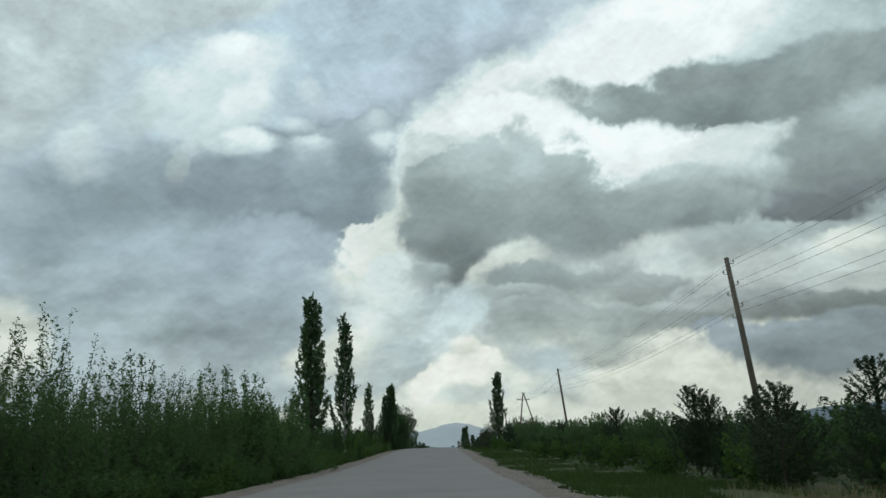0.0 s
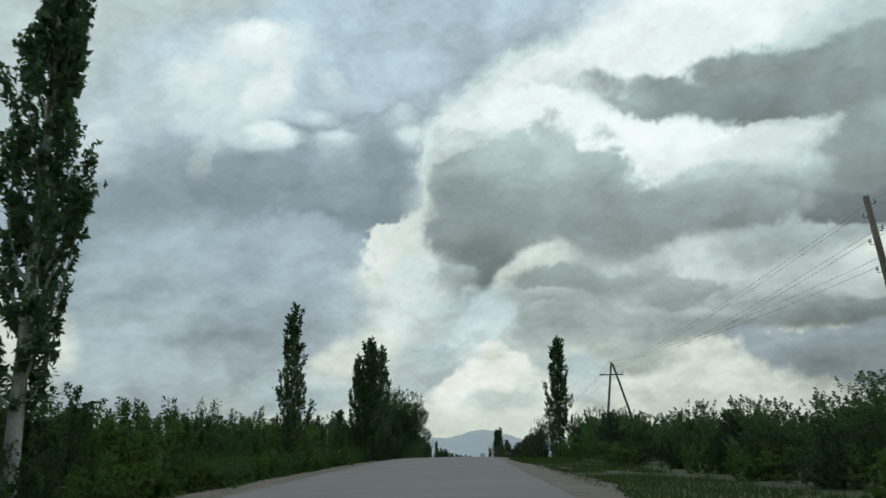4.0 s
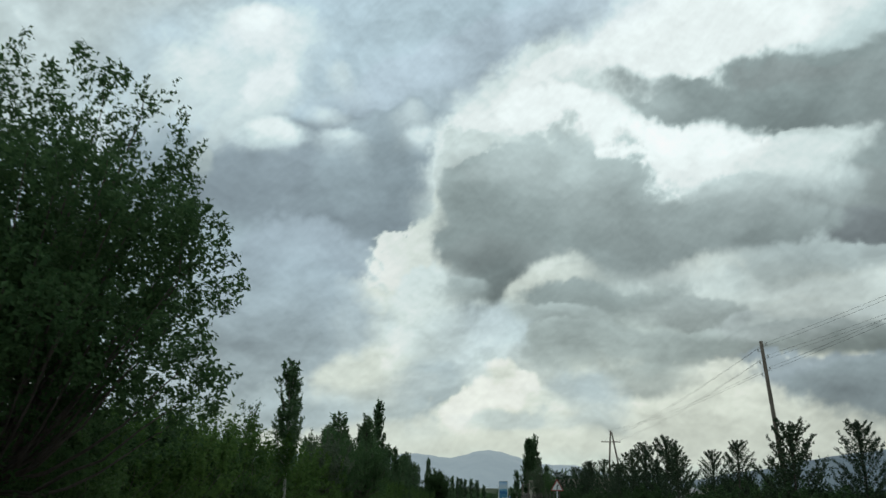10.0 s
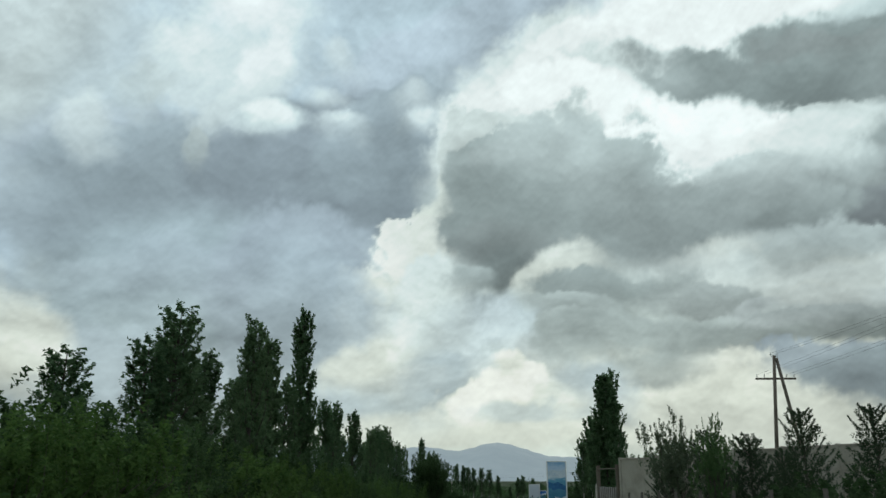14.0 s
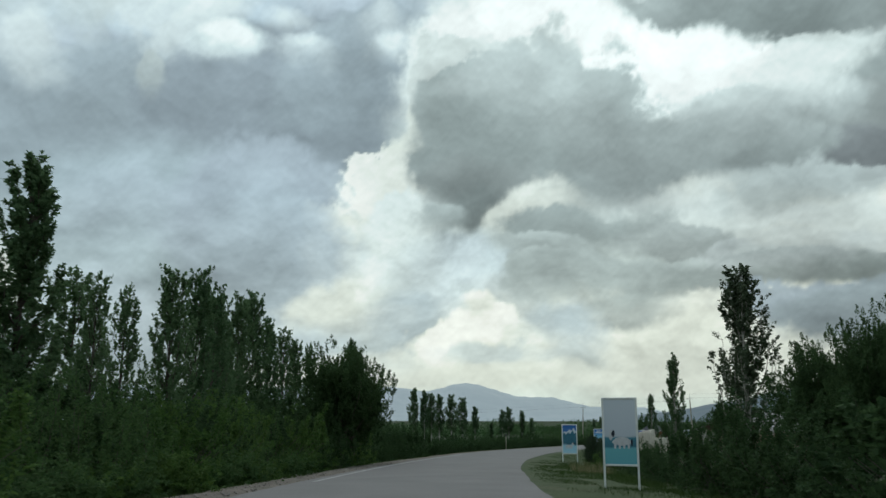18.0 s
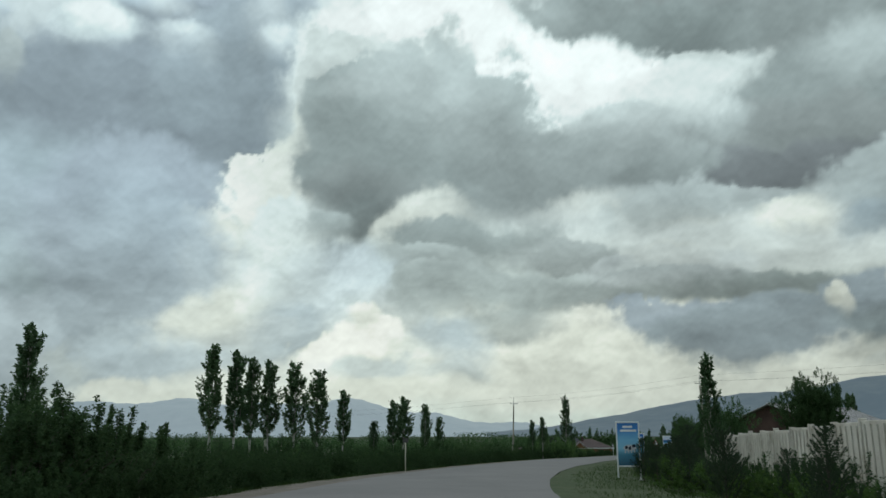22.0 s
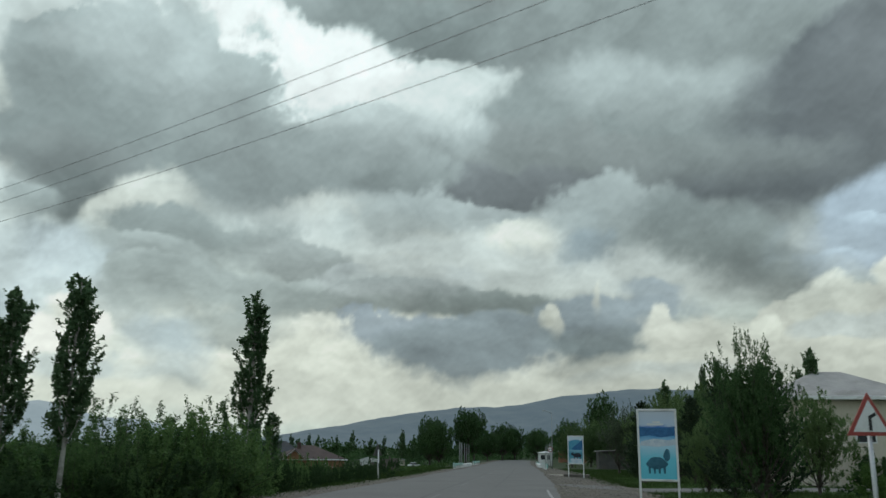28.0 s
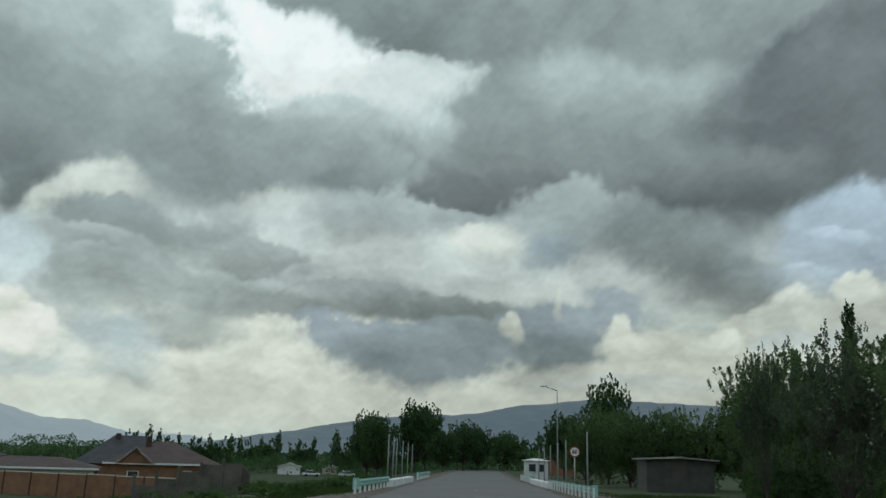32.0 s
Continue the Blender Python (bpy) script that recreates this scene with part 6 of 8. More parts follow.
# plinth under the board by the side road
bm = bmesh.new()
box(bm, (1.9, 0.8, 0.6), (0, 0, 0.0), bevel=0.04)
ob = part("concrete_plinth", bm, M_OLDBLOCK)
ob.matrix_world = pose(62.3, 491.2, float(ground_height(62.3, 491.2)[0]) + 0.02, 0, 0, -44)
tagged(ob, "low dark worn concrete plinth beside the road", "plinth")
bm = bmesh.new()
box(bm, (3.4, 2.6, 0.3), (0, 0, 0.0), bevel=0.03)
ob = part("concrete_slab", bm, M_CONCRETE)
ob.matrix_world = pose(63.6, 494.6, float(ground_height(63.6, 494.6)[0]) + 0.0, 0, 0, -40)
tagged(ob, "pale flat concrete slab lying in the grass", "slab")

# ---- road signs ----
triangle_sign(*stand(2.35, 210.0), 0, 1.55, 0.75)
triangle_sign(*stand(36.05, 446.0), -22, 2.0, 0.75)
triangle_sign(*stand(45.0, 488.6), 30, 1.6, 0.9, True, "triangular road sign with bare metal back on a leaning post", (-0.06, 0.0))
speed_sign(*stand(87.7, 533.4), -30, 2.6)
marker_post(*stand(-10.25, 119.7), 0, 2.75, 0.42)
marker_post(*stand(2.75, 401.1), -12, 2.1, 0.34)
marker_post(*stand(-5.6, 414.0), -12, 2.0, 0.13)

# ---- planting: forms ----
def named(ob, label, category, group=""):
    return tagged(ob, label, category, group)


POPS = [named(poplar(11, 14, 1.25, 27000, 0.078, 0.14, boughs=46), "tall columnar poplar tree with dense dark green leaves", "tree", "roadside poplars"),
        named(poplar(12, 14, 1.15, 20000, 0.078, 0.14, open_=0.1, boughs=38, bark=M_PALEBARK), "tall slim poplar tree in fresh leaf", "tree", "roadside poplars"),
        named(poplar(13, 14, 1.9, 34000, 0.078, 0.10, boughs=56, rise=0.26), "tall poplar tree with several leaders close together", "tree", "roadside poplars"),
        named(poplar(15, 9, 0.8, 10500, 0.07, 0.27, open_=0.2, boughs=24, bark=M_PALEBARK), "young slender poplar tree with a thin open crown", "tree", "roadside poplars"),
        named(poplar(16, 9, 1.0, 11500, 0.07, 0.25, open_=0.2, bark=M_PALEBARK, boughs=24, rise=0.26), "young poplar tree with a pale stem", "tree", "roadside poplars"),
        named(poplar(17, 12, 1.3, 46000, 0.075, 0.02, boughs=56), "very dense dark columnar poplar tree", "tree", "roadside poplars"),
        named(poplar(18, 13, 1.9, 17500, 0.085, 0.08, open_=0.1, boughs=36, rise=0.3, tuft=0.16), "ragged wide poplar tree of the plantation", "tree", "plantation poplars"),
        named(poplar(19, 13, 1.9, 13000, 0.085, 0.1, open_=0.15, boughs=28, rise=0.32, tuft=0.16), "thin-crowned poplar tree of the plantation", "tree", "plantation poplars"),
        named(poplar(20, 9, 1.1, 20000, 0.055, 0.08, mat=M_PALE, open_=0.18, bark=M_PALEBARK, boughs=44, rise=0.34, tuft=0.1), "pale poplar tree with many thin upright twigs", "tree", "roadside poplars")]
POP_H, POP_W = [14, 14, 14, 9, 9, 12, 13, 13, 9], [1.25, 1.15, 1.9, 0.8, 1.0, 1.3, 1.9, 1.9, 1.1]
ROUNDS = [named(round_tree(21, 10, 5.0, 110000, 0.060, trunk=0.16, low=0.10, ragged=0.22, shoot=0.11, open_=0.06, limbs=120), "broad rounded roadside tree with limbs fanning from a short trunk", "tree"),
          named(round_tree(22, 6.5, 3.2, 44000, 0.056, trunk=0.16, sway=0.1, low=0.08, ragged=0.32, shoot=0.15, open_=0.15), "windswept rounded tree with dark leaves", "tree"),
          named(round_tree(23, 5, 2.5, 15000, 0.055, mat=M_PALE, trunk=0.15, low=0.12, ragged=0.6, shoot=0.2, limbs=26, open_=0.3), "thin pale-leaved tree with an open crown", "tree"),
          named(round_tree(24, 11, 4.5, 34000, 0.11, trunk=0.18, low=0.14, ragged=0.2, shoot=0.05, per=24), "tall round-headed broadleaf tree", "tree"),
          named(round_tree(26, 6.5, 3.2, 24000, 0.07, mat=M_WOODLAND, trunk=0.12, sway=0.06, low=0.0, ragged=0.3, shoot=0.12, per=28, limbs=40), "rounded dark tree in a roadside wood", "tree", "wood by the bridge"),
          named(round_tree(25, 4, 2.1, 9500, 0.05, trunk=0.2, low=0.1, ragged=0.4, limbs=45), "small round orchard tree in full leaf", "tree", "orchard edge"),
          named(round_tree(28, 7.0, 3.3, 66000, 0.058, mat=M_THICKET, trunk=0.2, sway=-0.03, low=0.13, ragged=0.24, shoot=0.13, limbs=26), "dense dark broadleaf tree with a short bare trunk", "tree", "dark trees at the bend"),
          named(round_tree(27, 3.2, 1.2, 9000, 0.045, mat=M_CONIFER, trunk=0.1, low=0.0, ragged=0.25, shoot=0.22, limbs=30), "dense dark juniper bush beside the road", "shrub", "juniper bushes")]
ROUND_H, ROUND_W = [10, 6.5, 5, 11, 6.5, 4, 7.0, 3.2], [5.0, 3.2, 2.5, 4.5, 3.2, 2.1, 3.3, 1.2]
SHRUBS = [named(shrub(31, 4.0, 2.3, 10500, 0.045, M_WILLOW, 24, dome=0.6), "dense willow shrub with long upright shoots", "shrub", "roadside hedge"),
          named(shrub(32, 3.8, 2.4, 7500, 0.053, M_FRESH, 16, dome=0.84), "bushy fresh green roadside shrub", "shrub", "roadside hedge"),
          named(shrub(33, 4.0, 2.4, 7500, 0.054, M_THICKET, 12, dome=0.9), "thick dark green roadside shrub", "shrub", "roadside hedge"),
          named(shrub(34, 4.4, 2.0, 9500, 0.043, M_WILLOW, 30, dome=0.5), "tangle of tall thin willow shoots", "shrub", "roadside hedge"),
          named(shrub(35, 1.5, 1.1, 1700, 0.042, M_WILLOW, 18, dome=0.65, core=2.2), "low scrubby willow bush", "shrub", "field scrub"),
          named(shrub(36, 1.6, 1.2, 1700, 0.046, M_FRESH, 9, dome=0.82, core=2.2), "low dark bush in the rough grass", "shrub", "field scrub"),
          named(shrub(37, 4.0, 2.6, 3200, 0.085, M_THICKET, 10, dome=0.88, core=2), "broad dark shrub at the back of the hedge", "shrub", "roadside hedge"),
          named(shrub(38, 5.6, 2.2, 12000, 0.046, M_WILLOW, 34, dome=0.42), "dark willow thicket with very long whippy shoots", "shrub", "roadside hedge"),
          named(shrub(39, 3.0, 2.1, 8000, 0.05, M_LUSH, 16, dome=0.72), "lush light green roadside bush with drooping shoots", "shrub", "roadside bushes")]
SHRUB_H = [4.0, 3.8, 4.0, 4.4, 1.5, 1.6, 4.0, 5.6, 3.0]
CONS = [named(conifer(41, 4.5, 1.15, 13000, 0.036), "young feathery dark conifer tree", "tree", "young conifers"),
        named(conifer(42, 3.2, 0.95, 10000, 0.036, ragged=0.45), "small ragged dark conifer tree", "tree", "young conifers"),
        named(conifer(43, 8.5, 1.9, 15000, 0.08, ragged=0.25), "tall dense dark spruce tree", "tree", "conifers")]
CON_H = [4.5, 3.2, 8.5]
FARS = [named(poplar(51, 10, 1.15, 3200, 0.17, 0.03, boughs=16, tuft=0.25), "distant dark poplar tree in a long row", "tree", "distant trees"),
        named(round_tree(52, 7, 3.6, 1700, 0.25, trunk=0.08, low=0.0, per=20, limbs=10), "distant rounded dark green tree", "tree", "distant trees")]
rnd = random.Random(7)


def poplar_at(k, x, y, top, half=None, turn=None, lean=(0, 0)):
    g = float(ground_height(x, y)[0])
    h = top - g
    c = put(POPS[k], x, y, g, 1, rnd.uniform(0, 360) if turn is None else turn, 1, lean)
    w = (half or POP_W[k] * h / POP_H[k]) / POP_W[k]
    c.scale = (w, w, h / POP_H[k])
    return c


def round_at(k, x, y, top, half=None):
    g = float(ground_height(x, y)[0])
    h = top - g
    c = put(ROUNDS[k], x, y, g, 1, rnd.uniform(0, 360))
    w = (half or ROUND_W[k] * h / ROUND_H[k]) / ROUND_W[k]
    c.scale = (w, w, h / ROUND_H[k])
    return c


def shrub_at(k, x, y, h, wide=1.0):
    c = put(SHRUBS[k], x, y, None, 1, rnd.uniform(0, 360))
    s = h / SHRUB_H[k]
    c.scale = (s * wide, s * wide, s)
    return c


def conifer_at(k, x, y, h, wide=1.0):
    c = put(CONS[k], x, y, None, 1, rnd.uniform(0, 360))
    s = h / CON_H[k]
    c.scale = (s * wide, s * wide, s)
    return c


# left of the road: poplars by the straight
for k, x, y, top, half in ((0, -10.25, 62.7, 14.3, 1.5), (1, -10.15, 82.0, 16.3, 1.3), (1, -10.5, 109.8, 11.5, 0.95), (3, -9.9, 122.5, 6.2, 0.6), (0, -9.3, 134.2, 13.2, 1.25), (1, -9.6, 137.0, 13.4, 0.95), (0, -10.1, 133.8, 11.7, 0.95),
                           (1, -10.1, 151.0, 15.1, 1.15), (3, -10.6, 158.0, 10.0, 0.8), (3, -10.3, 198.0, 9.9, 0.7)):
    poplar_at(k, x, y, top, half)
round_at(0, -11.0, 176.4, 11.7, 4.8)
round_at(1, -11.4, 226.5, 7.3, 2.6)
round_at(1, -12.2, 221.0, 7.6, 2.6)
round_at(2, -11.6, 213.0, 7.2, 2.2)
# the plantation before the bend
for k, x, y, top, half in ((7, -20.0, 268.0, 13.2, 2.3), (6, -21.2, 270.5, 12.0, 2.2), (6, -17.0, 272.5, 13.4, 1.5), (0, -17.2, 276.5, 13.0, 1.4), (6, -18.4, 279.0, 12.4, 1.9), (7, -17.0, 281.0, 10.6, 1.5), (0, -17.0, 285.5, 16.9, 1.35), (7, -17.4, 289.5, 9.8, 1.6),
                           (6, -20.5, 274.0, 11.5, 2.0), (6, -21.0, 283.0, 11.0, 2.0), (7, -20.8, 266.0, 11.0, 2.0), (7, -22.0, 260.0, 9.5, 2.0), (6, -17.4, 297.5, 10.7, 1.5), (6, -17.6, 302.5, 10.9, 1.6), (7, -18.5, 306.5, 9.4, 1.4), (0, -17.4, 312.6, 11.0, 1.35), (7, -17.3, 317.9, 7.9, 0.9), (7, -17.3, 320.6, 7.8, 1.0), (6, -17.4, 326.3, 9.8, 1.35),
                           (6, -17.3, 329.9, 10.5, 1.35), (7, -17.3, 333.0, 10.0, 1.3), (6, -18.2, 336.5, 10.0, 1.5), (6, -17.7, 339.6, 10.5, 1.3), (6, -17.4, 342.3, 11.2, 1.35), (6, -17.2, 345.9, 9.8, 1.2), (7, -16.6, 348.3, 9.2, 1.2), (6, -16.6, 352.8, 8.9, 1.1), (7, -16.4, 357.6, 8.8, 1.1),
                           (7, -20.5, 323.0, 9.0, 1.5), (7, -20.2, 345.0, 9.0, 1.5),
                           (1, -12.5, 360.0, 8.2, 1.0), (3, -12.4, 363.0, 5.6, 0.7), (1, -15.0, 374.7, 11.2, 1.2), (4, -14.6, 379.0, 6.2, 0.9), (3, -13.6, 384.0, 5.2, 0.7)):
    poplar_at(k, x, y, top + 0.2, half * (1.1 if k > 5 else 1.0))
round_at(6, -11.3, 341.8, 7.2, 3.3)
round_at(6, -10.8, 344.0, 5.9, 2.7)
for x, y, h in ((-12.6, 337.0, 3.6), (-13.6, 340.0, 3.8), (-14.2, 343.5, 3.6), (-13.6, 347.0, 3.4), (-11.4, 338.4, 2.2)):
    shrub_at(2, x, y, h, 1.2)
# the row on the outside of the bend
for k, x, y, top, half in ((3, -10.0, 408.0, 6.9, 0.72), (3, -8.6, 409.4, 6.6, 0.75), (3, -7.6, 410.6, 6.2, 0.65), (3, -6.5, 411.6, 6.1, 0.7), (4, -4.7, 413.5, 6.0, 0.95), (4, -3.0, 416.0, 5.6, 0.95), (3, -1.0, 422.0, 4.4, 0.6),
                           (3, 4.0, 433.5, 4.0, 0.7), (3, 5.2, 435.6, 4.5, 0.75), (3, 8.0, 441.0, 3.9, 0.6), (3, 10.3, 447.0, 2.6, 0.5), (3, 2.0, 430.0, 1.8, 0.5), (3, 25.2, 457.8, 2.8, 0.45), (3, 23.9, 458.1, 2.4, 0.42), (1, 34.0, 478.0, 6.7, 0.9), (3, 36.4, 483.1, 0.7, 0.5)):
    poplar_at(k, x, y, top + 0.4, half * 1.3)

# bushes round the feet of the poplars in the hedge
for x, y, h in ((-8.9, 149.0, 3.0), (-9.0, 151.6, 2.8), (-9.3, 156.8, 3.0), (-9.2, 159.0, 2.8), (-9.0, 80.4, 1.6), (-8.9, 135.0, 2.6)):
    shrub_at(2, x, y, h, 1.1)

# the left hedge
SCRUB = []


def scrub(y, d, h, wide):
    x, yy, _ = spot(y, d)
    k = rnd.choice((4, 5, 5))
    s = h / SHRUB_H[k]
    SCRUB.append((k, x, yy, s, s * wide))


def back(x, y, h, wide):
    SCRUB.append((6, x, y, h / SHRUB_H[6], h / SHRUB_H[6] * wide))


for i in range(66):
    y = -14 + i * 3.2 + rnd.uniform(-0.6, 0.6)
    tall = 4.9 if y < 60 else 3.7 if y < 120 else 4.2 if y < 170 else 5.3
    x, yy, _ = spot(y, -8.6 + rnd.uniform(-0.4, 0.4))
    shrub_at(rnd.choice((7, 7, 7, 0) if y < 70 else (1, 2, 0, 1)), x, yy, tall * rnd.uniform(0.8, 1.05) * (1.14 if y < 60 else 1.0), rnd.uniform(0.95, 1.15))
    x, yy, _ = spot(y + 1.6, -11.6 + rnd.uniform(-0.8, 0.8))
    back(x, yy, tall * rnd.uniform(0.85, 1.05) * (0.62 if y < 70 else 1.0), 1.2 if y > 70 else 1.6)
    x, yy, _ = spot(y, -10.2 + rnd.uniform(-0.5, 0.5))
    back(x, yy, tall * rnd.uniform(0.8, 0.95) * (0.62 if y < 70 else 1.0), 1.2 if y > 70 else 1.6)
    if y < 60:
        shrub_at(3, *spot(y + 1.0, -9.8 + rnd.uniform(-0.6, 0.6))[:2], tall * rnd.uniform(0.85, 1.15), 0.9)
    for j in range(2):
        scrub(y + 1.6 * j, -6.8 + rnd.uniform(-0.4, 0.3), rnd.uniform(0.8, 1.6), 1.25)
for i in range(50):
    y = 196 + i * 3.1 + rnd.uniform(-0.6, 0.6)
    off = -9.0 if y < 240 else -9.4
    x, yy, _ = spot(y, off + rnd.uniform(-0.6, 0.6))
    if abs(y - 341) > 5:
        shrub_at(rnd.choice((1, 1, 2, 0)), x, yy, rnd.uniform(3.1, 4.0) * (1.35 if y < 216 else 1.15), rnd.uniform(1.05, 1.3))
    x, yy, _ = spot(y + 1.5, -13.0 + rnd.uniform(-1.0, 1.0))
    back(*spot(y, -10.8 + rnd.uniform(-0.5, 0.5))[:2], rnd.uniform(3.0, 3.8), 1.2)
    if y > 240:
        back(x, yy, rnd.uniform(4.4, 6.0), 1.1)
    for j in range(2):
        scrub(y + 1.5 * j, -7.3 + rnd.uniform(-0.5, 0.4), rnd.uniform(0.8, 1.6), 1.3)
for i in range(34):
    x, yy, _ = spot(346 + i * 0.95, -rnd.uniform(8.6, 16.0))
    shrub_at(rnd.choice((2, 6, 6)), x, yy, rnd.uniform(2.6, 3.8), 0.95)
for i in range(16):
    x, yy, _ = spot(408 + i * 1.9, rnd.uniform(9.6, 12.0))
    g = float(ground_height(x, yy)[0])
    round_at(7, x, yy, g + rnd.uniform(1.2, 1.9) * (1.0 if i < 8 else 0.7), rnd.uniform(0.8, 1.1))
for i in range(22):
    x, yy, _ = spot(392 + i * 2.6, -rnd.uniform(9.0, 20))
    shrub_at(rnd.choice((2, 6)), x, yy, rnd.uniform(1.0, 1.8), 1.15)
for i in range(26):
    x, yy, _ = spot(394 + i * 2.9, -rnd.uniform(8.6, 14))
    shrub_at(rnd.choice((2, 2, 3)), x, yy, rnd.uniform(1.2, 2.0), rnd.uniform(0.8, 1.2))
# taller dark bushes breaking the line of the field behind the row
for i in range(20):
    x, yy, _ = spot(398 + i * 2.7 + rnd.uniform(-1, 1), -rnd.uniform(11.5, 24))
    shrub_at(rnd.choice((2, 6)), x, yy, rnd.uniform(1.7, 2.5), rnd.uniform(0.8, 1.1))
# thick bushes at the end of the plantation and round the feet of the row
for x, y, h in ((-9.2, 371.5, 3.2), (-10.6, 374.5, 3.6), (-9.4, 377.0, 3.1), (-11.4, 378.5, 3.5), (-9.8, 381.0, 2.6), (-11.6, 383.5, 2.8), (-9.6, 385.5, 2.0)):
    shrub_at(2, x, y, h, 1.35)
for i in range(9):
    shrub_at(rnd.choice((2, 2, 0)), -10.5 + i * 0.9 + rnd.uniform(-0.5, 0.5), 402.5 + i * 1.15 + rnd.uniform(-1, 1), rnd.uniform(1.6, 2.7), 1.0)
for i in range(12):
    shrub_at(rnd.choice((2, 2, 0)), -2.6 + i * 0.95 + rnd.uniform(-0.6, 0.6), 413.5 + i * 2.1 + rnd.uniform(-1, 1), rnd.uniform(1.0, 1.9), 1.0)
for i in range(11):
    shrub_at(rnd.choice((2, 0, 3)), 8.5 + i * 1.4 + rnd.uniform(-0.6, 0.6), 440.0 + i * 1.9 + rnd.uniform(-1, 1), rnd.uniform(1.9, 3.0), 1.05)
# low scrub on the outside of the bend and over the fields
for i in range(230):
    y = 350 + i * 0.6 + rnd.uniform(-0.5, 0.5)
    d = -rnd.uniform(6.6, 30) if i % 3 else -rnd.uniform(6.4, 8.5)
    x, yy, _ = spot(y, d)
    back(x, yy, (0.8 + 1.2 * rnd.random()) * (1.4 if y < 395 and d < -9 else 1.0), rnd.uniform(0.8, 1.3))
for i in range(190):
    x, yy, _ = spot(352 + i * 0.62 + rnd.uniform(-0.3, 0.3), -rnd.uniform(7.6, 13.0))
    back(x, yy, 0.8 + 1.2 * rnd.random(), rnd.uniform(0.8, 1.4))
for i in range(40):
    x, yy, _ = spot(384 + i * 2.0, -rnd.uniform(8.5, 12.5))
    SCRUB.append((4, x, yy, rnd.uniform(0.7, 1.3), rnd.uniform(0.7, 1.0)))
for x, y, h in ((27.0, 463.5, 2.9), (24.5, 461.0, 2.4), (29.0, 467.0, 2.6), (31.5, 471.0, 2.2), (33.0, 474.5, 1.7), (35.5, 480.5, 1.2), (37.8, 484.5, 1.0)):
    shrub_at(8, x, y, h, 1.1)
for x, y, h in ((28.2, 465.2, 3.3), (29.2, 466.2, 3.7), (27.2, 464.4, 3.5), (30.5, 467.2, 3.1), (31.4, 469.6, 2.6), (29.0, 469.0, 3.3), (26.0, 461.6, 3.0)):
    shrub_at(rnd.choice((8, 8, 0)), x, y, h, 1.15)
for i in range(16):
    x, yy, _ = spot(466 + i * 1.5, -7.9 - rnd.uniform(0, 1.6))
    shrub_at(rnd.choice((8, 8, 3)), x, yy, rnd.uniform(1.7, 2.4) * (1.0 if i < 6 else 0.75 if i < 11 else 0.5), rnd.uniform(0.8, 1.1))

# right of the road: hedge, orchard edge and conifers along the straight
for i in range(48):
    y = 8 + i * 3.2 + rnd.uniform(-0.7, 0.7)
    x, yy, _ = spot(y, 14.2 + rnd.uniform(-1.0, 1.0))
    h = rnd.uniform(2.4, 3.0) * (0.85 if y < 45 else 1.1)
    round_at(5, x, yy, float(ground_height(x, yy)[0]) + h, h * rnd.uniform(0.52, 0.66))
    if i % 2:
        x, yy, _ = spot(y + 1.6, 12.6 + rnd.uniform(-1.0, 1.0))
        shrub_at(2, x, yy, rnd.uniform(1.5, 2.1), 1.25)
    x, yy, _ = spot(y + 1.6, 17.5 + rnd.uniform(-1.0, 1.0))
    back(x, yy, rnd.uniform(2.8, 3.5), 1.2)
    if i % 3 == 0:
        x, yy, _ = spot(y, 11.6 + rnd.uniform(-0.8, 0.8))
        SCRUB.append((5, x, yy, rnd.uniform(0.8, 1.4), rnd.uniform(1, 1.6)))
    if i % 7 == 1:
        x, yy, _ = spot(y, 13.0 + rnd.uniform(-1.0, 1.0))
        conifer_at(rnd.choice((0, 1)), x, yy, rnd.uniform(2.6, 3.6))
for x, y, h in ((10.4, 33.5, 3.2), (11.0, 30.0, 3.0), (9.6, 24.5, 3.0), (10.2, 19.8, 3.4), (9.7, 17.2, 3.2)):
    conifer_at(rnd.choice((0, 1)), x, y, h, 1.15)
poplar_at(2, 10.1, 172.2, 18.8, 2.1, turn=0)
for x, y, t in ((7.8, 171.0, 7.6), (8.8, 168.5, 7.2), (7.0, 174.0, 6.6)):
    round_at(2, x, y, t, 1.3)
for x, y, t in ((14.0, 168.0, 8.4), (16.5, 165.0, 8.0), (13.8, 176.0, 8.0), (17.0, 172.0, 8.2)):
    round_at(1, x, y, t, 2.6)
for x, y, h in ((9.2, 187.0, 3.7), (9.2, 192.5, 4.0), (9.0, 198.5, 3.7), (9.6, 204.5, 3.6), (9.0, 209.5, 4.2), (9.6, 215.0, 4.9), (9.0, 218.6, 4.7), (8.8, 222.6, 4.4), (8.6, 227.0, 3.5), (9.4, 233.0, 4.0), (8.9, 237.0, 4.5), (8.4, 242.0, 4.6), (8.8, 247.5, 4.7), (9.0, 251.0, 4.2), (8.6, 256.0, 4.6), (7.8, 260.0, 3.8), (7.2, 264.0, 4.5), (5.4, 264.5, 4.0), (9.8, 262.0, 3.4)):
    conifer_at(rnd.choice((0, 0, 1)), x, y, h, 1.0)
for i in range(30):
    x, yy, _ = spot(186 + i * 2.7, 12.2 + rnd.uniform(-1, 1))
    back(x, yy, rnd.uniform(1.4, 2.4), rnd.uniform(1.0, 1.5))
poplar_at(5, 4.9, 281.4, 11.2, 1.3)
poplar_at(1, 5.9, 285.0, 12.0, 1.15)
poplar_at(3, 3.0, 279.4, 6.6, 0.55)
round_at(2, 4.7, 259.6, 6.3, 1.7)
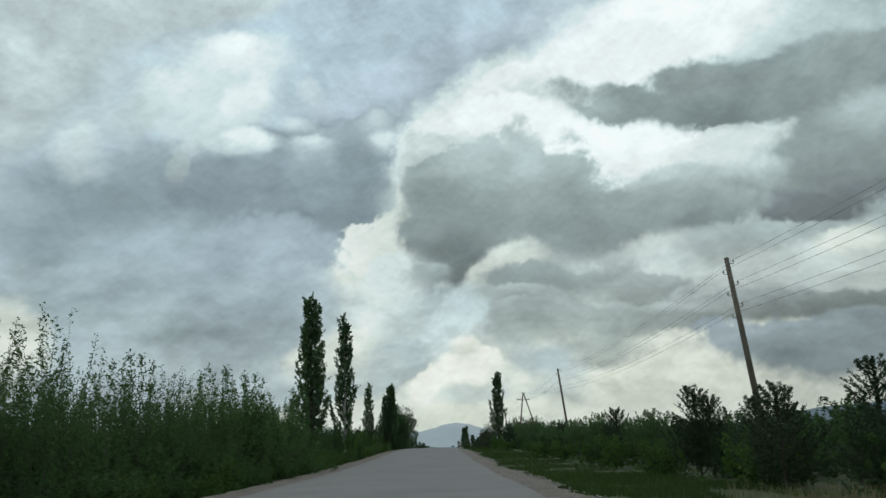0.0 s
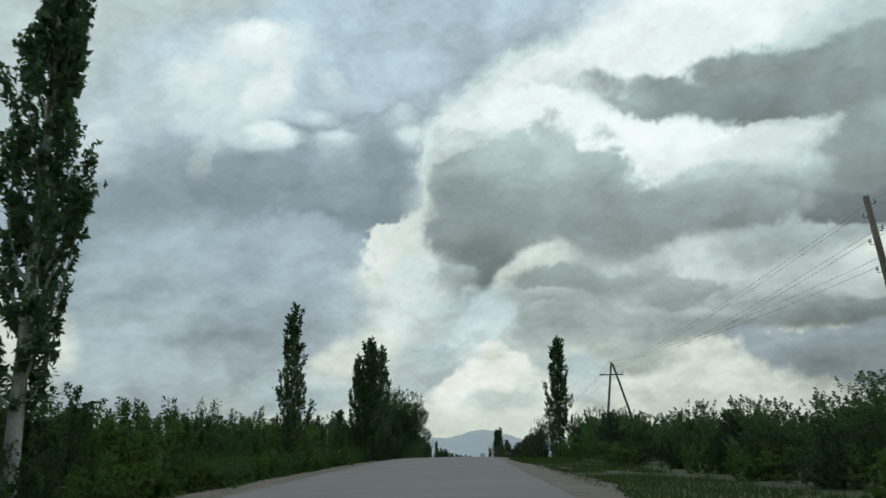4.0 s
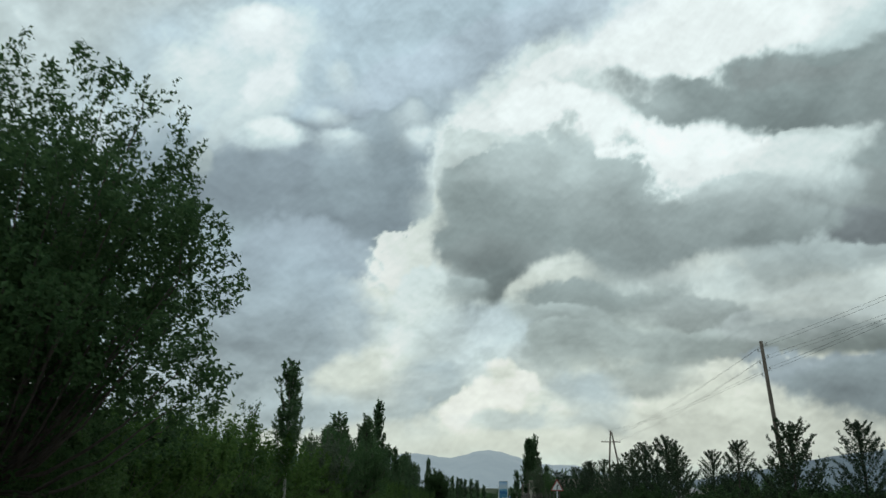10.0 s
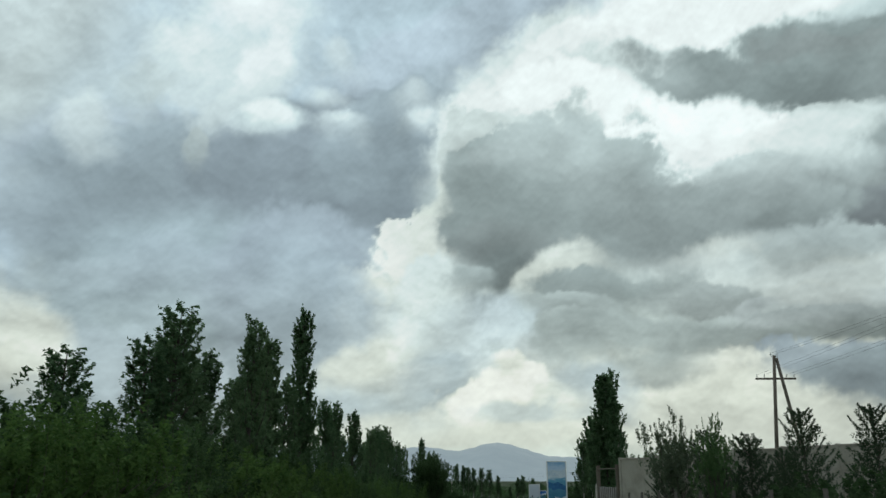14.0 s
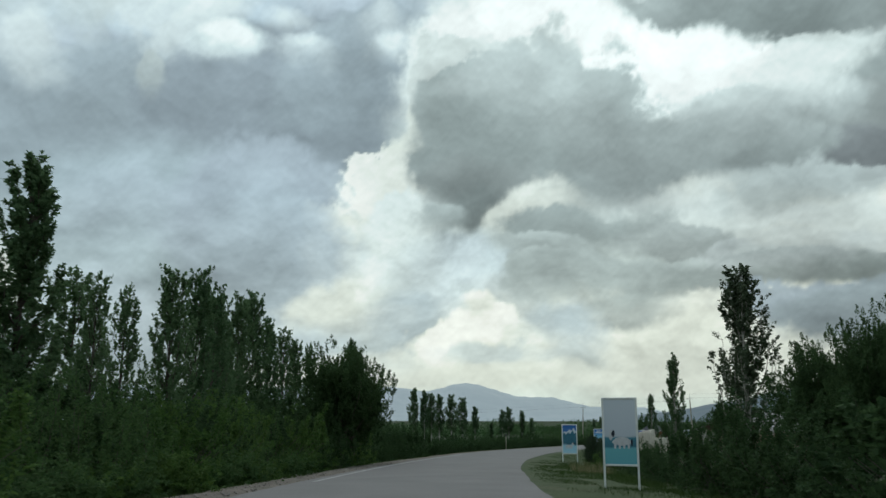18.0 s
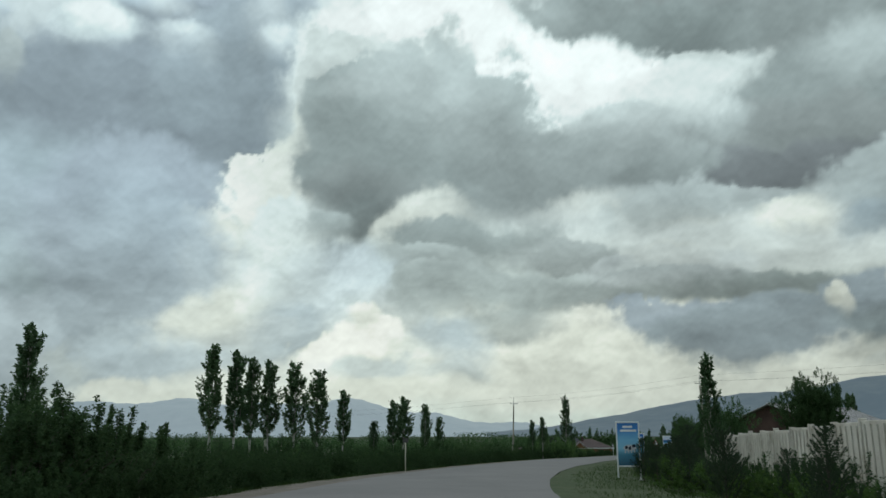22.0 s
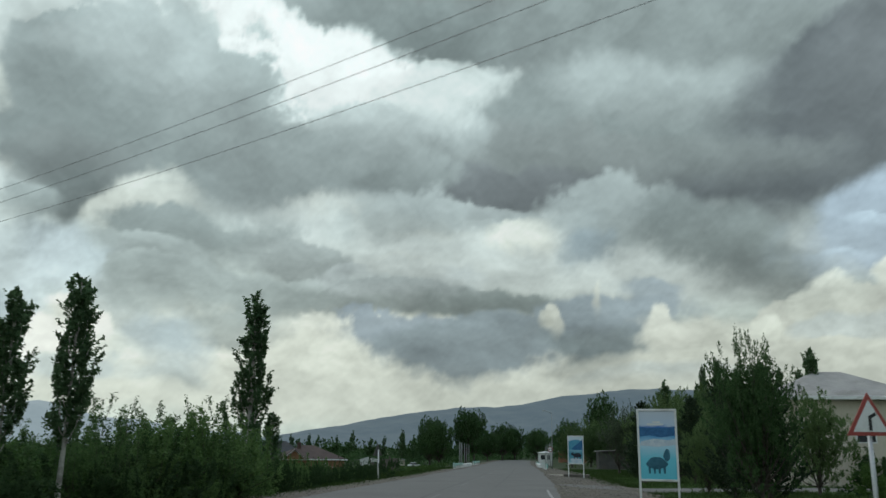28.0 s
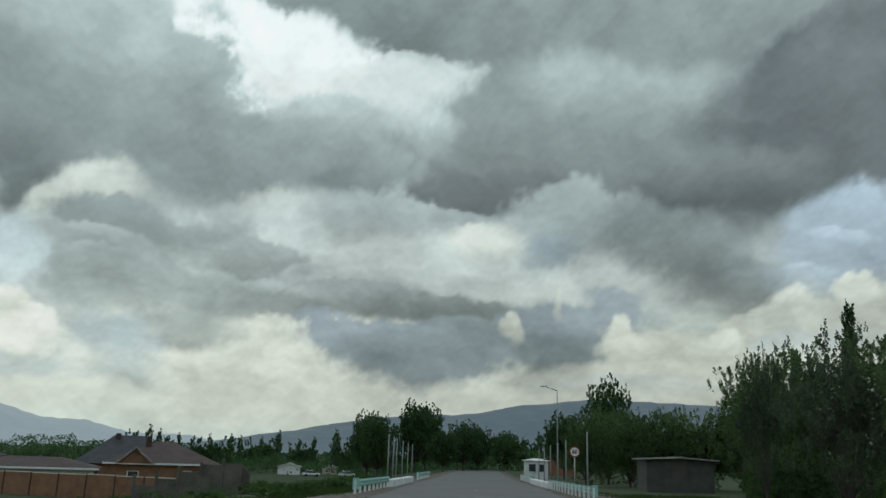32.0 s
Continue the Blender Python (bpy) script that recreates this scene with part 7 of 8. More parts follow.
round_at(5, 5.8, 258.0, 5.9, 1.0)
for x, y, t, w in ((10.4, 292.0, 6.3, 2.2), (12.4, 290.0, 6.5, 2.4), (14.8, 293.0, 6.8, 2.5), (17.4, 296.0, 6.8, 2.5)):
    round_at(5, x, y, t, w)
# shrubs and trees between the gate and the bend
for i in range(20):
    y = 283 + i * 3.1
    x, yy, _ = spot(y, 9.9 + rnd.uniform(-0.5, 1.0) + (0 if y < 300 else 0.9))
    shrub_at(rnd.choice((2, 2, 6)), x, yy, rnd.uniform(2.6, 3.6) if y < 322 else rnd.uniform(1.6, 2.4), 1.25)
poplar_at(0, 6.0, 299.5, 9.6, 1.2)
poplar_at(1, 9.0, 303.0, 8.0, 1.1)
poplar_at(8, 9.0, 324.6, 9.7, 1.6)
for x, y, t, w in ((9.6, 318.5, 5.4, 2.0), (9.4, 313.5, 5.8, 1.9), (10.2, 309.0, 5.6, 2.0), (9.8, 304.5, 5.2, 2.0), (11.0, 315.0, 5.6, 2.0)):
    round_at(6, x, y, t, w)
poplar_at(1, 12.6, 351.0, 7.8, 0.85)
poplar_at(1, 22.4, 401.0, 6.2, 0.9)
for i in range(22):
    x, yy, _ = spot(354 + i * 2.0, 10.6 + rnd.uniform(-0.7, 0.9))
    shrub_at(2, x, yy, rnd.uniform(1.0, 1.6), rnd.uniform(1.0, 1.4))
round_at(6, 36.0, 412.0, 5.2, 2.9)
round_at(1, 27.0, 408.0, 3.0, 2.2)
for i in range(22):
    y = 346 + i * 3.0
    x, yy, _ = spot(y, 9.6 + rnd.uniform(-0.9, 0.9))
    conifer_at(rnd.choice((0, 1, 1)), x, yy, rnd.uniform(1.4, 2.3), 0.95)
    x, yy, _ = spot(y + 1.4, 10.4 + rnd.uniform(-0.9, 0.9))
    SCRUB.append((5, x, yy, rnd.uniform(0.6, 1.0), rnd.uniform(0.9, 1.3)))
for x, y, h in ((17.6, 393.6, 2.9), (16.2, 391.0, 2.3), (30.2, 424.0, 2.6), (29.0, 421.0, 2.4), (32.4, 428.2, 2.2), (35.2, 436.4, 2.4)):
    conifer_at(0, x, y, h, 1.2)
for x, y, t, w in ((35.0, 440.4, -0.9, 1.3), (39.5, 445.5, -0.6, 1.3)):
    round_at(7, x, y, t, w)
for x, y, h in ((34.0, 435.3, 2.2), (33.3, 433.2, 2.5), (31.9, 431.0, 2.0)):
    conifer_at(0, x, y, h, 1.3)
poplar_at(1, 47.0, 452.4, 4.2, 0.8)
poplar_at(1, 46.2, 450.4, 3.6, 0.65)
# around the side road and the bridge
for x, y, h in ((60.5, 481.0, 5.4), (63.8, 480.0, 5.8), (78.9, 493.0, 9.0), (47.4, 458.6, 5.0), (48.8, 461.6, 4.6)):
    conifer_at(2, x, y, h, 1.05)
for k, x, y, t, w in ((2, 79.4, 508.0, 3.0, 2.4), (4, 80.6, 505.0, 3.6, 2.8), (4, 82.0, 502.0, 4.6, 3.0), (4, 83.5, 499.0, 5.4, 3.0), (4, 85.5, 496.5, 5.4, 3.0), (4, 87.5, 494.0, 5.2, 3.2), (4, 88.5, 489.0, 5.0, 3.2), (4, 74.0, 489.0, 3.0, 2.4), (4, 70.0, 486.5, 2.6, 2.2),
                      (4, 66.5, 484.5, 2.4, 2.0), (4, 52.8, 467.2, 0.6, 1.3), (4, 58.0, 465.5, 2.0, 1.8), (1, 46.0, 457.6, 2.7, 1.6), (4, 70.5, 479.0, 2.4, 2.0)):
    round_at(k, x, y, t, w)
for x, y, t in ((83.0, 504.5, 6.6), (85.0, 501.0, 7.2), (86.0, 498.0, 6.8), (73.0, 478.0, 6.6), (75.5, 480.0, 7.0)):
    poplar_at(1, x, y, t, 0.9)
for x, y, t in ((112.8, 530.6, 12.1), (109.5, 524.3, 12.4), (107.5, 521.0, 11.0), (104.0, 512.0, 9.5), (126.0, 546.0, 11.0), (101.0, 506.0, 9.0), (96.0, 499.0, 8.0)):
    poplar_at(0, x, y, t, 1.0)
for x, y, t, w in ((118.0, 545.0, 8.6, 4.0), (106.0, 530.0, 7.6, 3.8), (102.0, 521.0, 7.2, 3.6), (98.0, 512.0, 6.4, 3.4), (112.0, 538.0, 7.8, 3.6), (94.0, 505.0, 5.6, 3.0)):
    round_at(4, x, y, t, w)
round_at(2, 92.0, 522.0, 4.6, 1.9)
round_at(3, 142.0, 594.5, 12.0, 4.4)
for x, y, t, w in ((107.5, 557.0, 3.4, 3.0), (111.5, 555.0, 3.6, 3.2), (114.5, 553.0, 3.8, 3.2), (118.0, 551.0, 4.0, 3.4), (121.0, 549.0, 4.4, 3.4), (124.0, 562.0, 4.8, 3.6), (118.0, 566.0, 4.6, 3.6)):
    round_at(4, x, y, t, w)
for x, y, t, w in ((130.0, 590.0, 5.5, 4.0), (150.0, 606.0, 5.0, 5.0), (128.0, 574.0, 4.2, 3.2), (136.0, 582.0, 5.2, 3.6), (138.6, 655.0, 10.6, 5.0), (133.0, 668.0, 8.4, 5.0), (126.5, 648.0, 7.0, 4.6), (146.0, 664.0, 10.4, 5.2), (142.0, 640.0, 6.0, 4.5), (152.0, 650.0, 5.5, 4.0), (134.0, 634.0, 3.5, 4.0), (186.0, 690.0, 6.0, 5.0), (176.0, 676.0, 5.5, 4.5)):
    round_at(3, x, y, t, w)
# trees far off over the fields: long belts across the plain and a poplar row below the hill
def far_tree(k, x, y, s):
    if abs(float(aside(x, y)[0][0])) > 20:
        put(FARS[k], x, y, None, s, rnd.uniform(0, 360))


for reach, lo, hi, n in ((250, -40, 58, 90), (360, -40, 62, 90)):
    for i in range(n):
        az = radians(lo + (hi - lo) * (i + rnd.random()) / n)
        far = reach * rnd.uniform(0.92, 1.1)
        far_tree(1 if rnd.random() < 0.9 else 0, 60 + math.sin(az) * far, 480 + math.cos(az) * far, rnd.uniform(0.85, 1.35) * (0.62 if az < radians(6) else 1.0))
for i in range(46):
    az = radians(8 + 46 * (i + rnd.random() * 0.6) / 46)
    far = 300 + 60 * math.sin(i * 0.4)
    far_tree(0, 60 + math.sin(az) * far, 480 + math.cos(az) * far, rnd.uniform(0.95, 1.35))

def far_wood(name, label, rows, seed):
    """Low woods far off, one mass of leaves: rows of distance, bearings, height and leaf size."""
    rng = np.random.default_rng(seed)
    parts_ = []
    for reach, lo, hi, tall, n in rows:
        az = rng.uniform(lo, hi, n)
        crown = tall * (0.35 + 0.9 * np.clip(lattice_noise(az * reach / 420 + 60, az * 0 + seed + 0.5, seed), 0, 1)) * (0.7 + 0.5 * lattice_noise(az * reach / 90 + 90, az * 0 + 7.5, seed + 1))
        far = reach * (1 + 0.05 * rng.normal(size=n))
        x, y = 60 + np.sin(np.radians(az)) * far, 480 + np.cos(np.radians(az)) * far
        keep = np.abs(aside(x, y)[0]) > 17
        z = ground_height(x, y) + crown * rng.random(n) ** 0.75
        parts_.append(np.stack([x, y, z], 1)[keep])
    me = leaves_mesh(name, np.concatenate(parts_), 0.42, rng, M_BROAD, 0.2)
    tagged(new(name, me), label, "woods", kind="stuff")


far_wood("far_woods", "low dark green woods and hedges far over the plain", [(245, -44, 60, 6.0, 34000), (350, -44, 64, 8.5, 40000)], 5)
def off_clear(x, y):
    """The lawn between the main road, the side road and the spruces stays open."""
    return not (50 < x < 72 and 464 < y < 482)


# undergrowth below the trees by the bridge, and the low scrub as one mass
for i in range(60):
    x, yy, _ = spot(rnd.uniform(470, 545), rnd.uniform(17, 40))
    if math.hypot(x - 62, yy - 476) > 9 and off_clear(x, yy):
        SCRUB.append((5, x, yy, rnd.uniform(0.9, 1.9), rnd.uniform(1.2, 2.0)))
for i in range(26):
    x, yy, _ = spot(474 + i * 2.6, 20.5 + rnd.uniform(-2, 3))
    if math.hypot(x - 62, yy - 476) > 9 and off_clear(x, yy):
        back(x, yy, rnd.uniform(2.0, 3.4), 1.3)
for i in range(120):
    x, yy, _ = spot(rnd.uniform(494, 575), -rnd.uniform(8.5, 34))
    if not (48 < x < 84 and yy > 596):
        SCRUB.append((rnd.choice((4, 5, 5)), x, yy, rnd.uniform(0.2, 0.55), rnd.uniform(0.9, 1.7)))
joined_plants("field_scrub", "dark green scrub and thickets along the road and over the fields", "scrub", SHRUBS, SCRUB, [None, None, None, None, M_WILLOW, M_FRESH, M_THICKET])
for s in (4, 5):
    shrub_at(s, *spot(352 + s, -9.0)[:2], 1.6)

# ---- walls, gate, buildings ----
slab_wall("concrete_wall", (4.45, 272.8), (13.0, 257.8), 3.4, 2.9, M_CONCRETE, "stained grey concrete slab wall beside the gate")
slab_wall("concrete_wall", (3.7, 277.4), (5.2, 293.0), 2.15, 2.4, M_PANEL, "low whitewashed ribbed concrete wall", ribs=4)
slab_wall("panel_wall", spot(343, 12.6)[:2], spot(373, 13.2)[:2], 2.45, 2.9, M_PANEL, "long whitewashed concrete wall of ribbed panels", ribs=5, cap=False)
slab_wall("panel_wall", spot(373, 13.2)[:2], spot(403, 14.0)[:2], 2.4, 2.9, M_PANEL, "long whitewashed concrete wall of ribbed panels", ribs=5, cap=False)
slab_wall("panel_wall", spot(403, 14.2)[:2], spot(438, 14.6)[:2], 1.9, 2.9, M_PANEL, "weathered whitewashed panel wall behind young conifers", ribs=5, cap=False)

# gate beside the concrete wall
gate = rooted("metal_gate", *stand(3.7, 277.1), -81.5, label="grey sheet metal gate between tall posts with a wire arch", category="gate")
for x in (0.0, 4.0):
    bm_part("gate_post", M_WOODPOLE, gate, lambda bm: box(bm, (0.2, 0.2, 3.4), (x, 0, 1.6), bevel=0.02))
for x in (1.02, 2.98):
    leaf = bm_part("gate_leaf", M_ROOFGREY, gate, lambda bm: box(bm, (1.85, 0.05, 1.9), (x, 0, 1.1), bevel=0.01))
    for k in range(5):
        bm_part("gate_bar", M_WOODPOLE, leaf, lambda bm: box(bm, (0.05, 0.04, 1.9), (x - 0.8 + 0.4 * k, -0.045, 1.1)))
bm_part("gate_head", M_WOODPOLE, gate, lambda bm: box(bm, (4.2, 0.06, 0.06), (2.0, 0, 3.1)))

barn = gabled("barn", (38.7, 437.2, float(ground_height(39.0, 437.0)[0])), (0.63, -0.77), (0.77, 0.63), 14.2, 24.0, 3.05, 2.95, M_MUD, M_ROOFGREY, "large mud-plastered barn with a grey sheet roof and dark boarded gable", M_DARKWALL, [], 0.7)
bm_part("whitewashed_panel", M_WHITEWASH, barn, lambda bm: box(bm, (3.4, 0.06, 3.0), (1.75, -0.02, 1.52), bevel=0.01), "whitewashed end of the wall")
bm_part("whitewashed_wall", M_WHITEWASH, barn, lambda bm: box(bm, (0.06, 23.6, 2.9), (-0.02, 12.0, 1.48), bevel=0.01), "whitewashed long wall below the eaves")
bm_part("gable_ledge", M_WHITE, barn, lambda bm: box(bm, (7.4, 0.25, 0.08), (9.8, -0.1, 3.1), bevel=0.01), "pale ledge below the boards")
hipped("house", (68.0, 477.0, float(ground_height(68.0, 476)[0])), (0.80, -0.60), 9.0, 8.0, 5.6, 2.0, M_PLASTER, M_ROOFGREY, "plastered two-storey house with a grey hipped roof", [(2.2, 3.4, 1.1, 1.2), (5.5, 3.4, 1.1, 1.2)])
hipped("house", (68.2, 599.6, -6.75), (0.985, -0.17), 13.0, 12.0, 3.3, 2.7, M_BRICK, M_ROOFBROWN, "orange brick bungalow with a brown hipped roof and white eaves", [(3.0, 1.7, 1.2, 1.2), (9.4, 2.0, 0.8, 0.9)], dormer=(1.0, 4.2, 1.7), chimney=(4.5, 4.6))
hipped("house", (66.5, 618.0, -6.8), (0.985, -0.17), 13.0, 10.0, 2.9, 4.0, M_BRICK, M_SLATE, "brick house under a dark slate-coloured hipped roof", [], trim=False, chimney=(5.0, 4.4))
hipped("house", (50.4, 600.8, -6.7), (0.985, -0.17), 16.4, 9.0, 2.5, 1.2, M_PLASTER, M_ROOFBROWN, "low house with a brown hipped roof behind a garden wall", [(4.0, 1.4, 1.3, 1.1)])
gabled("shed", (50.6, 561.5, -6.2), (0.95, -0.3), (0.3, 0.95), 4.0, 4.0, 3.7, 0.7, M_MUD, M_TIN, "small mud-walled shed with a dark pitched roof")
slab_wall("brick_wall", (54.5, 587.0), (70.5, 571.2), 2.1, 3.0, M_BRICK, "orange plastered garden wall with dark piers and pale coping", cap=True, post_mat=M_DARKWALL, cap_mat=M_PLASTER)
slab_wall("block_wall", (61.8, 540.0), (67.4, 537.8), 2.05, 1.3, M_OLDBLOCK, "crumbling grey block wall by the roadside field", cap=False, worn=0.45)
slab_wall("block_wall", (67.4, 538.0), (71.6, 551.0), 1.5, 1.3, M_OLDBLOCK, "crumbling grey block wall by the roadside field", cap=False, worn=0.3)
tank = rooted("water_tank", 53.2, 562.8, -1.8, 0, label="black plastic water tank raised on a shed roof", category="water tank")
bm_part("tank_body", M_BLACK, tank, lambda bm: tube(bm, (0, 0, 0.4), (0, 0, 1.6), 0.55, 0.55, 16))
for x, y in ((-0.4, -0.4), (0.4, -0.4), (-0.4, 0.4), (0.4, 0.4)):
    bm_part("tank_leg", M_STEEL, tank, lambda bm: box(bm, (0.08, 0.08, 0.8), (x, y, 0.0)))
gabled("shed", (103.2, 543.6, float(ground_height(105, 543)[0])), (0.86, -0.51), (0.51, 0.86), 5.6, 4.0, 2.6, 0.15, M_TIN, M_ROOFGREY, "grey tin-roofed shed under the trees")
gabled("shed", (150.0, 624.0, float(ground_height(150, 624)[0])), (0.86, -0.51), (0.51, 0.86), 7.0, 5.0, 2.8, 0.9, M_BRICK, M_ROOFGREY, "small orange brick building beyond the bridge")
hipped("checkpoint_booth", (109.0, 569.8, float(ground_height(109, 569.8)[0])), (0.86, -0.51), 2.6, 2.2, 2.3, 0.25, M_WHITE, M_WHITE, "small white roadside booth with dark windows", [(0.8, 1.5, 0.8, 0.8), (1.9, 1.5, 0.6, 0.8)], 0.3, False)
gabled("shed", (38.0, 540.0, float(ground_height(38, 540)[0])), (0.9, -0.3), (0.3, 0.9), 9.0, 5.0, 2.2, 0.8, M_DARKWALL, M_ROOFBROWN, "low brown farm shed in the field")

# ---- rails, bollards and lamps at the bridge ----
gabled("farm_building", (120.5, 694.0, float(ground_height(122, 694)[0])), (0.93, -0.37), (0.37, 0.93), 5.4, 4.2, 1.9, 0.8, M_WHITE, M_WHITE, "low white farm building with a pale roof in the field")
gabled("farm_building", (134.5, 700.0, float(ground_height(135, 700)[0])), (0.93, -0.37), (0.37, 0.93), 4.0, 3.5, 1.8, 0.6, M_PLASTER, M_WHITE, "small pale farm outbuilding in the field")


def parked_car(x, y, turn):
    root = rooted("car", x, y, float(ground_height(x, y)[0]), turn, label="white saloon car parked on the field track", category="car", group="parked cars")

    def hull(bm):
        box(bm, (4.2, 1.65, 0.5), (0, 0, 0.55), bevel=0.12)

    def cabin(bm):
        low = [bm.verts.new((px, py, 0.78)) for px, py in ((-1.5, -0.76), (1.0, -0.76), (1.0, 0.76), (-1.5, 0.76))]
        top = [bm.verts.new((px, py, 1.36)) for px, py in ((-1.05, -0.62), (0.35, -0.62), (0.35, 0.62), (-1.05, 0.62))]
        bm.faces.new(low[::-1])
        bm.faces.new(top)
        for i in range(4):
            bm.faces.new((low[i], low[(i + 1) % 4], top[(i + 1) % 4], top[i]))
    bm_part("body", M_WHITE, root, hull)
    bm_part("cabin", M_GLASSDARK, root, cabin, "dark glazed cabin")
    bm_part("roof", M_WHITE, root, lambda bm: box(bm, (1.36, 1.22, 0.05), (-0.35, 0, 1.385), bevel=0.02))
    for wx in (-1.3, 1.3):
        for wy in (-0.78, 0.78):
            bm_part("wheel", M_BLACK, root, lambda bm: tube(bm, (wx, wy - 0.1, 0.3), (wx, wy + 0.1, 0.3), 0.3, 0.3, 14))
    return root


parked_car(133.2, 680.0, 20)
parked_car(124.5, 681.0, -10)


def beside(s_y, d, up=0.0):
    x, y, z = spot(s_y, d)
    return (x, y, z + up)


guard_rail(beside(522.0, -5.3), beside(532.5, -5.2))
guard_rail(beside(523.0, 5.3), beside(540.5, 5.2))
guard_rail(beside(556.0, -5.2), beside(572.0, -5.2))
guard_rail(beside(556.0, 5.2), beside(572.0, 5.2))
for side in (-1, 1):
    for k in range(8):
        p = beside((533.8 if side < 0 else 541.8) + 1.8 * k, side * 5.1)
        bm = bmesh.new()
        box(bm, (0.45, 1.1, 0.62), (0, 0, 0.26), bevel=0.05)
        ob = part("kerb_block", bm, M_WHITE)
        ob.matrix_world = pose(*p, 0, 0, -31)
        tagged(ob, "whitewashed concrete kerb block at the bridge edge", "barrier", "kerb blocks")
lamp_post(*stand(100.6, 552.5), -30, 8.6)
for y, d, h in ((531.0, 6.3, 3.6), (543.0, 6.6, 3.6), (550.0, 6.8, 3.6), (556.0, 6.8, 3.6), (562.0, 6.8, 3.6), (568.0, 6.8, 3.6), (542.0, -6.4, 3.6), (547.0, -6.6, 3.6), (552.0, -6.8, 3.6), (557.0, -6.8, 3.6), (562.0, -6.8, 3.6), (567.0, -6.8, 3.6)):
    lamp_post(*spot(y, d), -30, h, 0)

# fence posts in front of the conifers
for i in range(15):
    x, y, z = spot(222 + i * 3.0, 8.3)
    bm = bmesh.new()
    tube(bm, (0, 0, -0.2), (rnd.uniform(-0.08, 0.08), rnd.uniform(-0.08, 0.08), 1.5), 0.05, 0.045, 7)
    ob = part("fence_post", bm, M_OLDBLOCK)
    ob.location = (x, y, z)
    tagged(ob, "thin grey concrete fence post in the grass", "fence post", "fence posts")

# ---- shoulders, side road, painted lines ----
tagged(strip("shoulder_left", -6.3, -4.0, 0.015, M_SHOULDER, wobble=0.3, seed=2), "dusty gravel shoulder beside the asphalt", "shoulder", kind="structure")
tagged(strip("shoulder_right", 4.0, 5.5, 0.015, M_SHOULDER, last=along(262), wobble=0.35, seed=3), "dusty gravel shoulder beside the asphalt", "shoulder", kind="structure")
tagged(strip("shoulder_bridge", 4.0, 5.7, 0.015, M_SHOULDER, first=along(440), wobble=0.35, seed=3), "dusty gravel shoulder near the bridge", "shoulder", kind="structure")
M_LAWN = surface("verge_turf", (0.024, 0.044, 0.013), (0.050, 0.068, 0.024), 0.95, 0.8, 30.0, 0.5, dirt=(0.066, 0.066, 0.034), dirt_scale=0.5, bump_dist=0.04)
tagged(strip("verge_right", 4.1, 8.6, 0.012, M_LAWN, first=along(264), last=along(452), wobble=0.12, seed=6, cols=6), "short green turf running up to the asphalt edge", "verge", kind="structure")
tagged(strip("shoulder_gravel", 4.6, 8.6, 0.008, M_SHOULDER, first=along(452), last=along(545), wobble=0.7, seed=4), "wide patch of earth and gravel by the side road", "shoulder", kind="structure")


def off_side_road(x, y, gap=2.7):
    """True where a place lies clear of the side road."""
    ax, ay, bx, by = 49.0, 473.5, 74.0, 470.0
    t = np.clip(((x - ax) * (bx - ax) + (y - ay) * (by - ay)) / ((bx - ax) ** 2 + (by - ay) ** 2), 0, 1.2)
    return np.hypot(x - ax - t * (bx - ax), y - ay - t * (by - ay)) > gap


def side_road():
    a, b = Vector((49.0, 473.5, 0)), Vector((74.0, 470.0, 0))
    n, w = 24, 2.3
    rows = []
    side = Vector((b.y - a.y, a.x - b.x, 0)).normalized()
    for i in range(n + 1):
        p = a.lerp(b, i / n)
        for s in (-1, 0, 1):
            q = p + side * s * w
            d, zr = aside(q.x, q.y)
            e = abs(float(d[0]))
            low = float(ground_height(q.x, q.y)[0]) + 0.04
            rows.append((q.x, q.y, low if e > 8.4 else max(low, float(zr[0]) - 0.012 * e + 0.02 - 0.035 * max(e - 4.3, 0))))
    faces = [(i * 3 + k, i * 3 + k + 1, i * 3 + k + 4, i * 3 + k + 3) for i in range(n) for k in range(2)]
    tagged(new("side_road", quads("side_road", rows, faces, M_ASPHALT, True)), "narrow grey asphalt side road", "road", kind="structure")


side_road()
tagged(strip("edge_line_left", -3.78, -3.62, 0.036, M_LINE, first=along(318), last=along(372), cols=1), "worn white painted edge line", "road marking", kind="structure")
tagged(strip("edge_line_right", 3.8, 3.9, 0.036, M_LINE, first=along(442), last=along(470), cols=1), "worn white painted edge line", "road marking", kind="structure")
for k in range(9):
    i = along(438) + k * 13
    if i + 5 < len(LINE):
        tagged(strip("centre_dash", -0.06, 0.06, 0.036, M_DASH, first=i, last=i + 4, cols=1), "worn white centre dash", "road marking", "centre dashes", "structure")


M_TAR = surface("tar_seam", (0.07, 0.07, 0.067), (0.115, 0.113, 0.108), 0.8, 1.2, 30, 0.1, dirt=(0.12, 0.118, 0.11), dirt_scale=1.2)
for y0, y1, d, w, k in ((436, 500, -0.35, 0.022, 23), (440, 520, 1.6, 0.016, 24)):
    tagged(strip("road_seam", d - w, d + w, 0.034, M_TAR, first=along(y0), last=along(y1), wobble=0.022, seed=k, cols=1), "dark wandering tar seam in the asphalt", "road crack", "road seams", "structure")


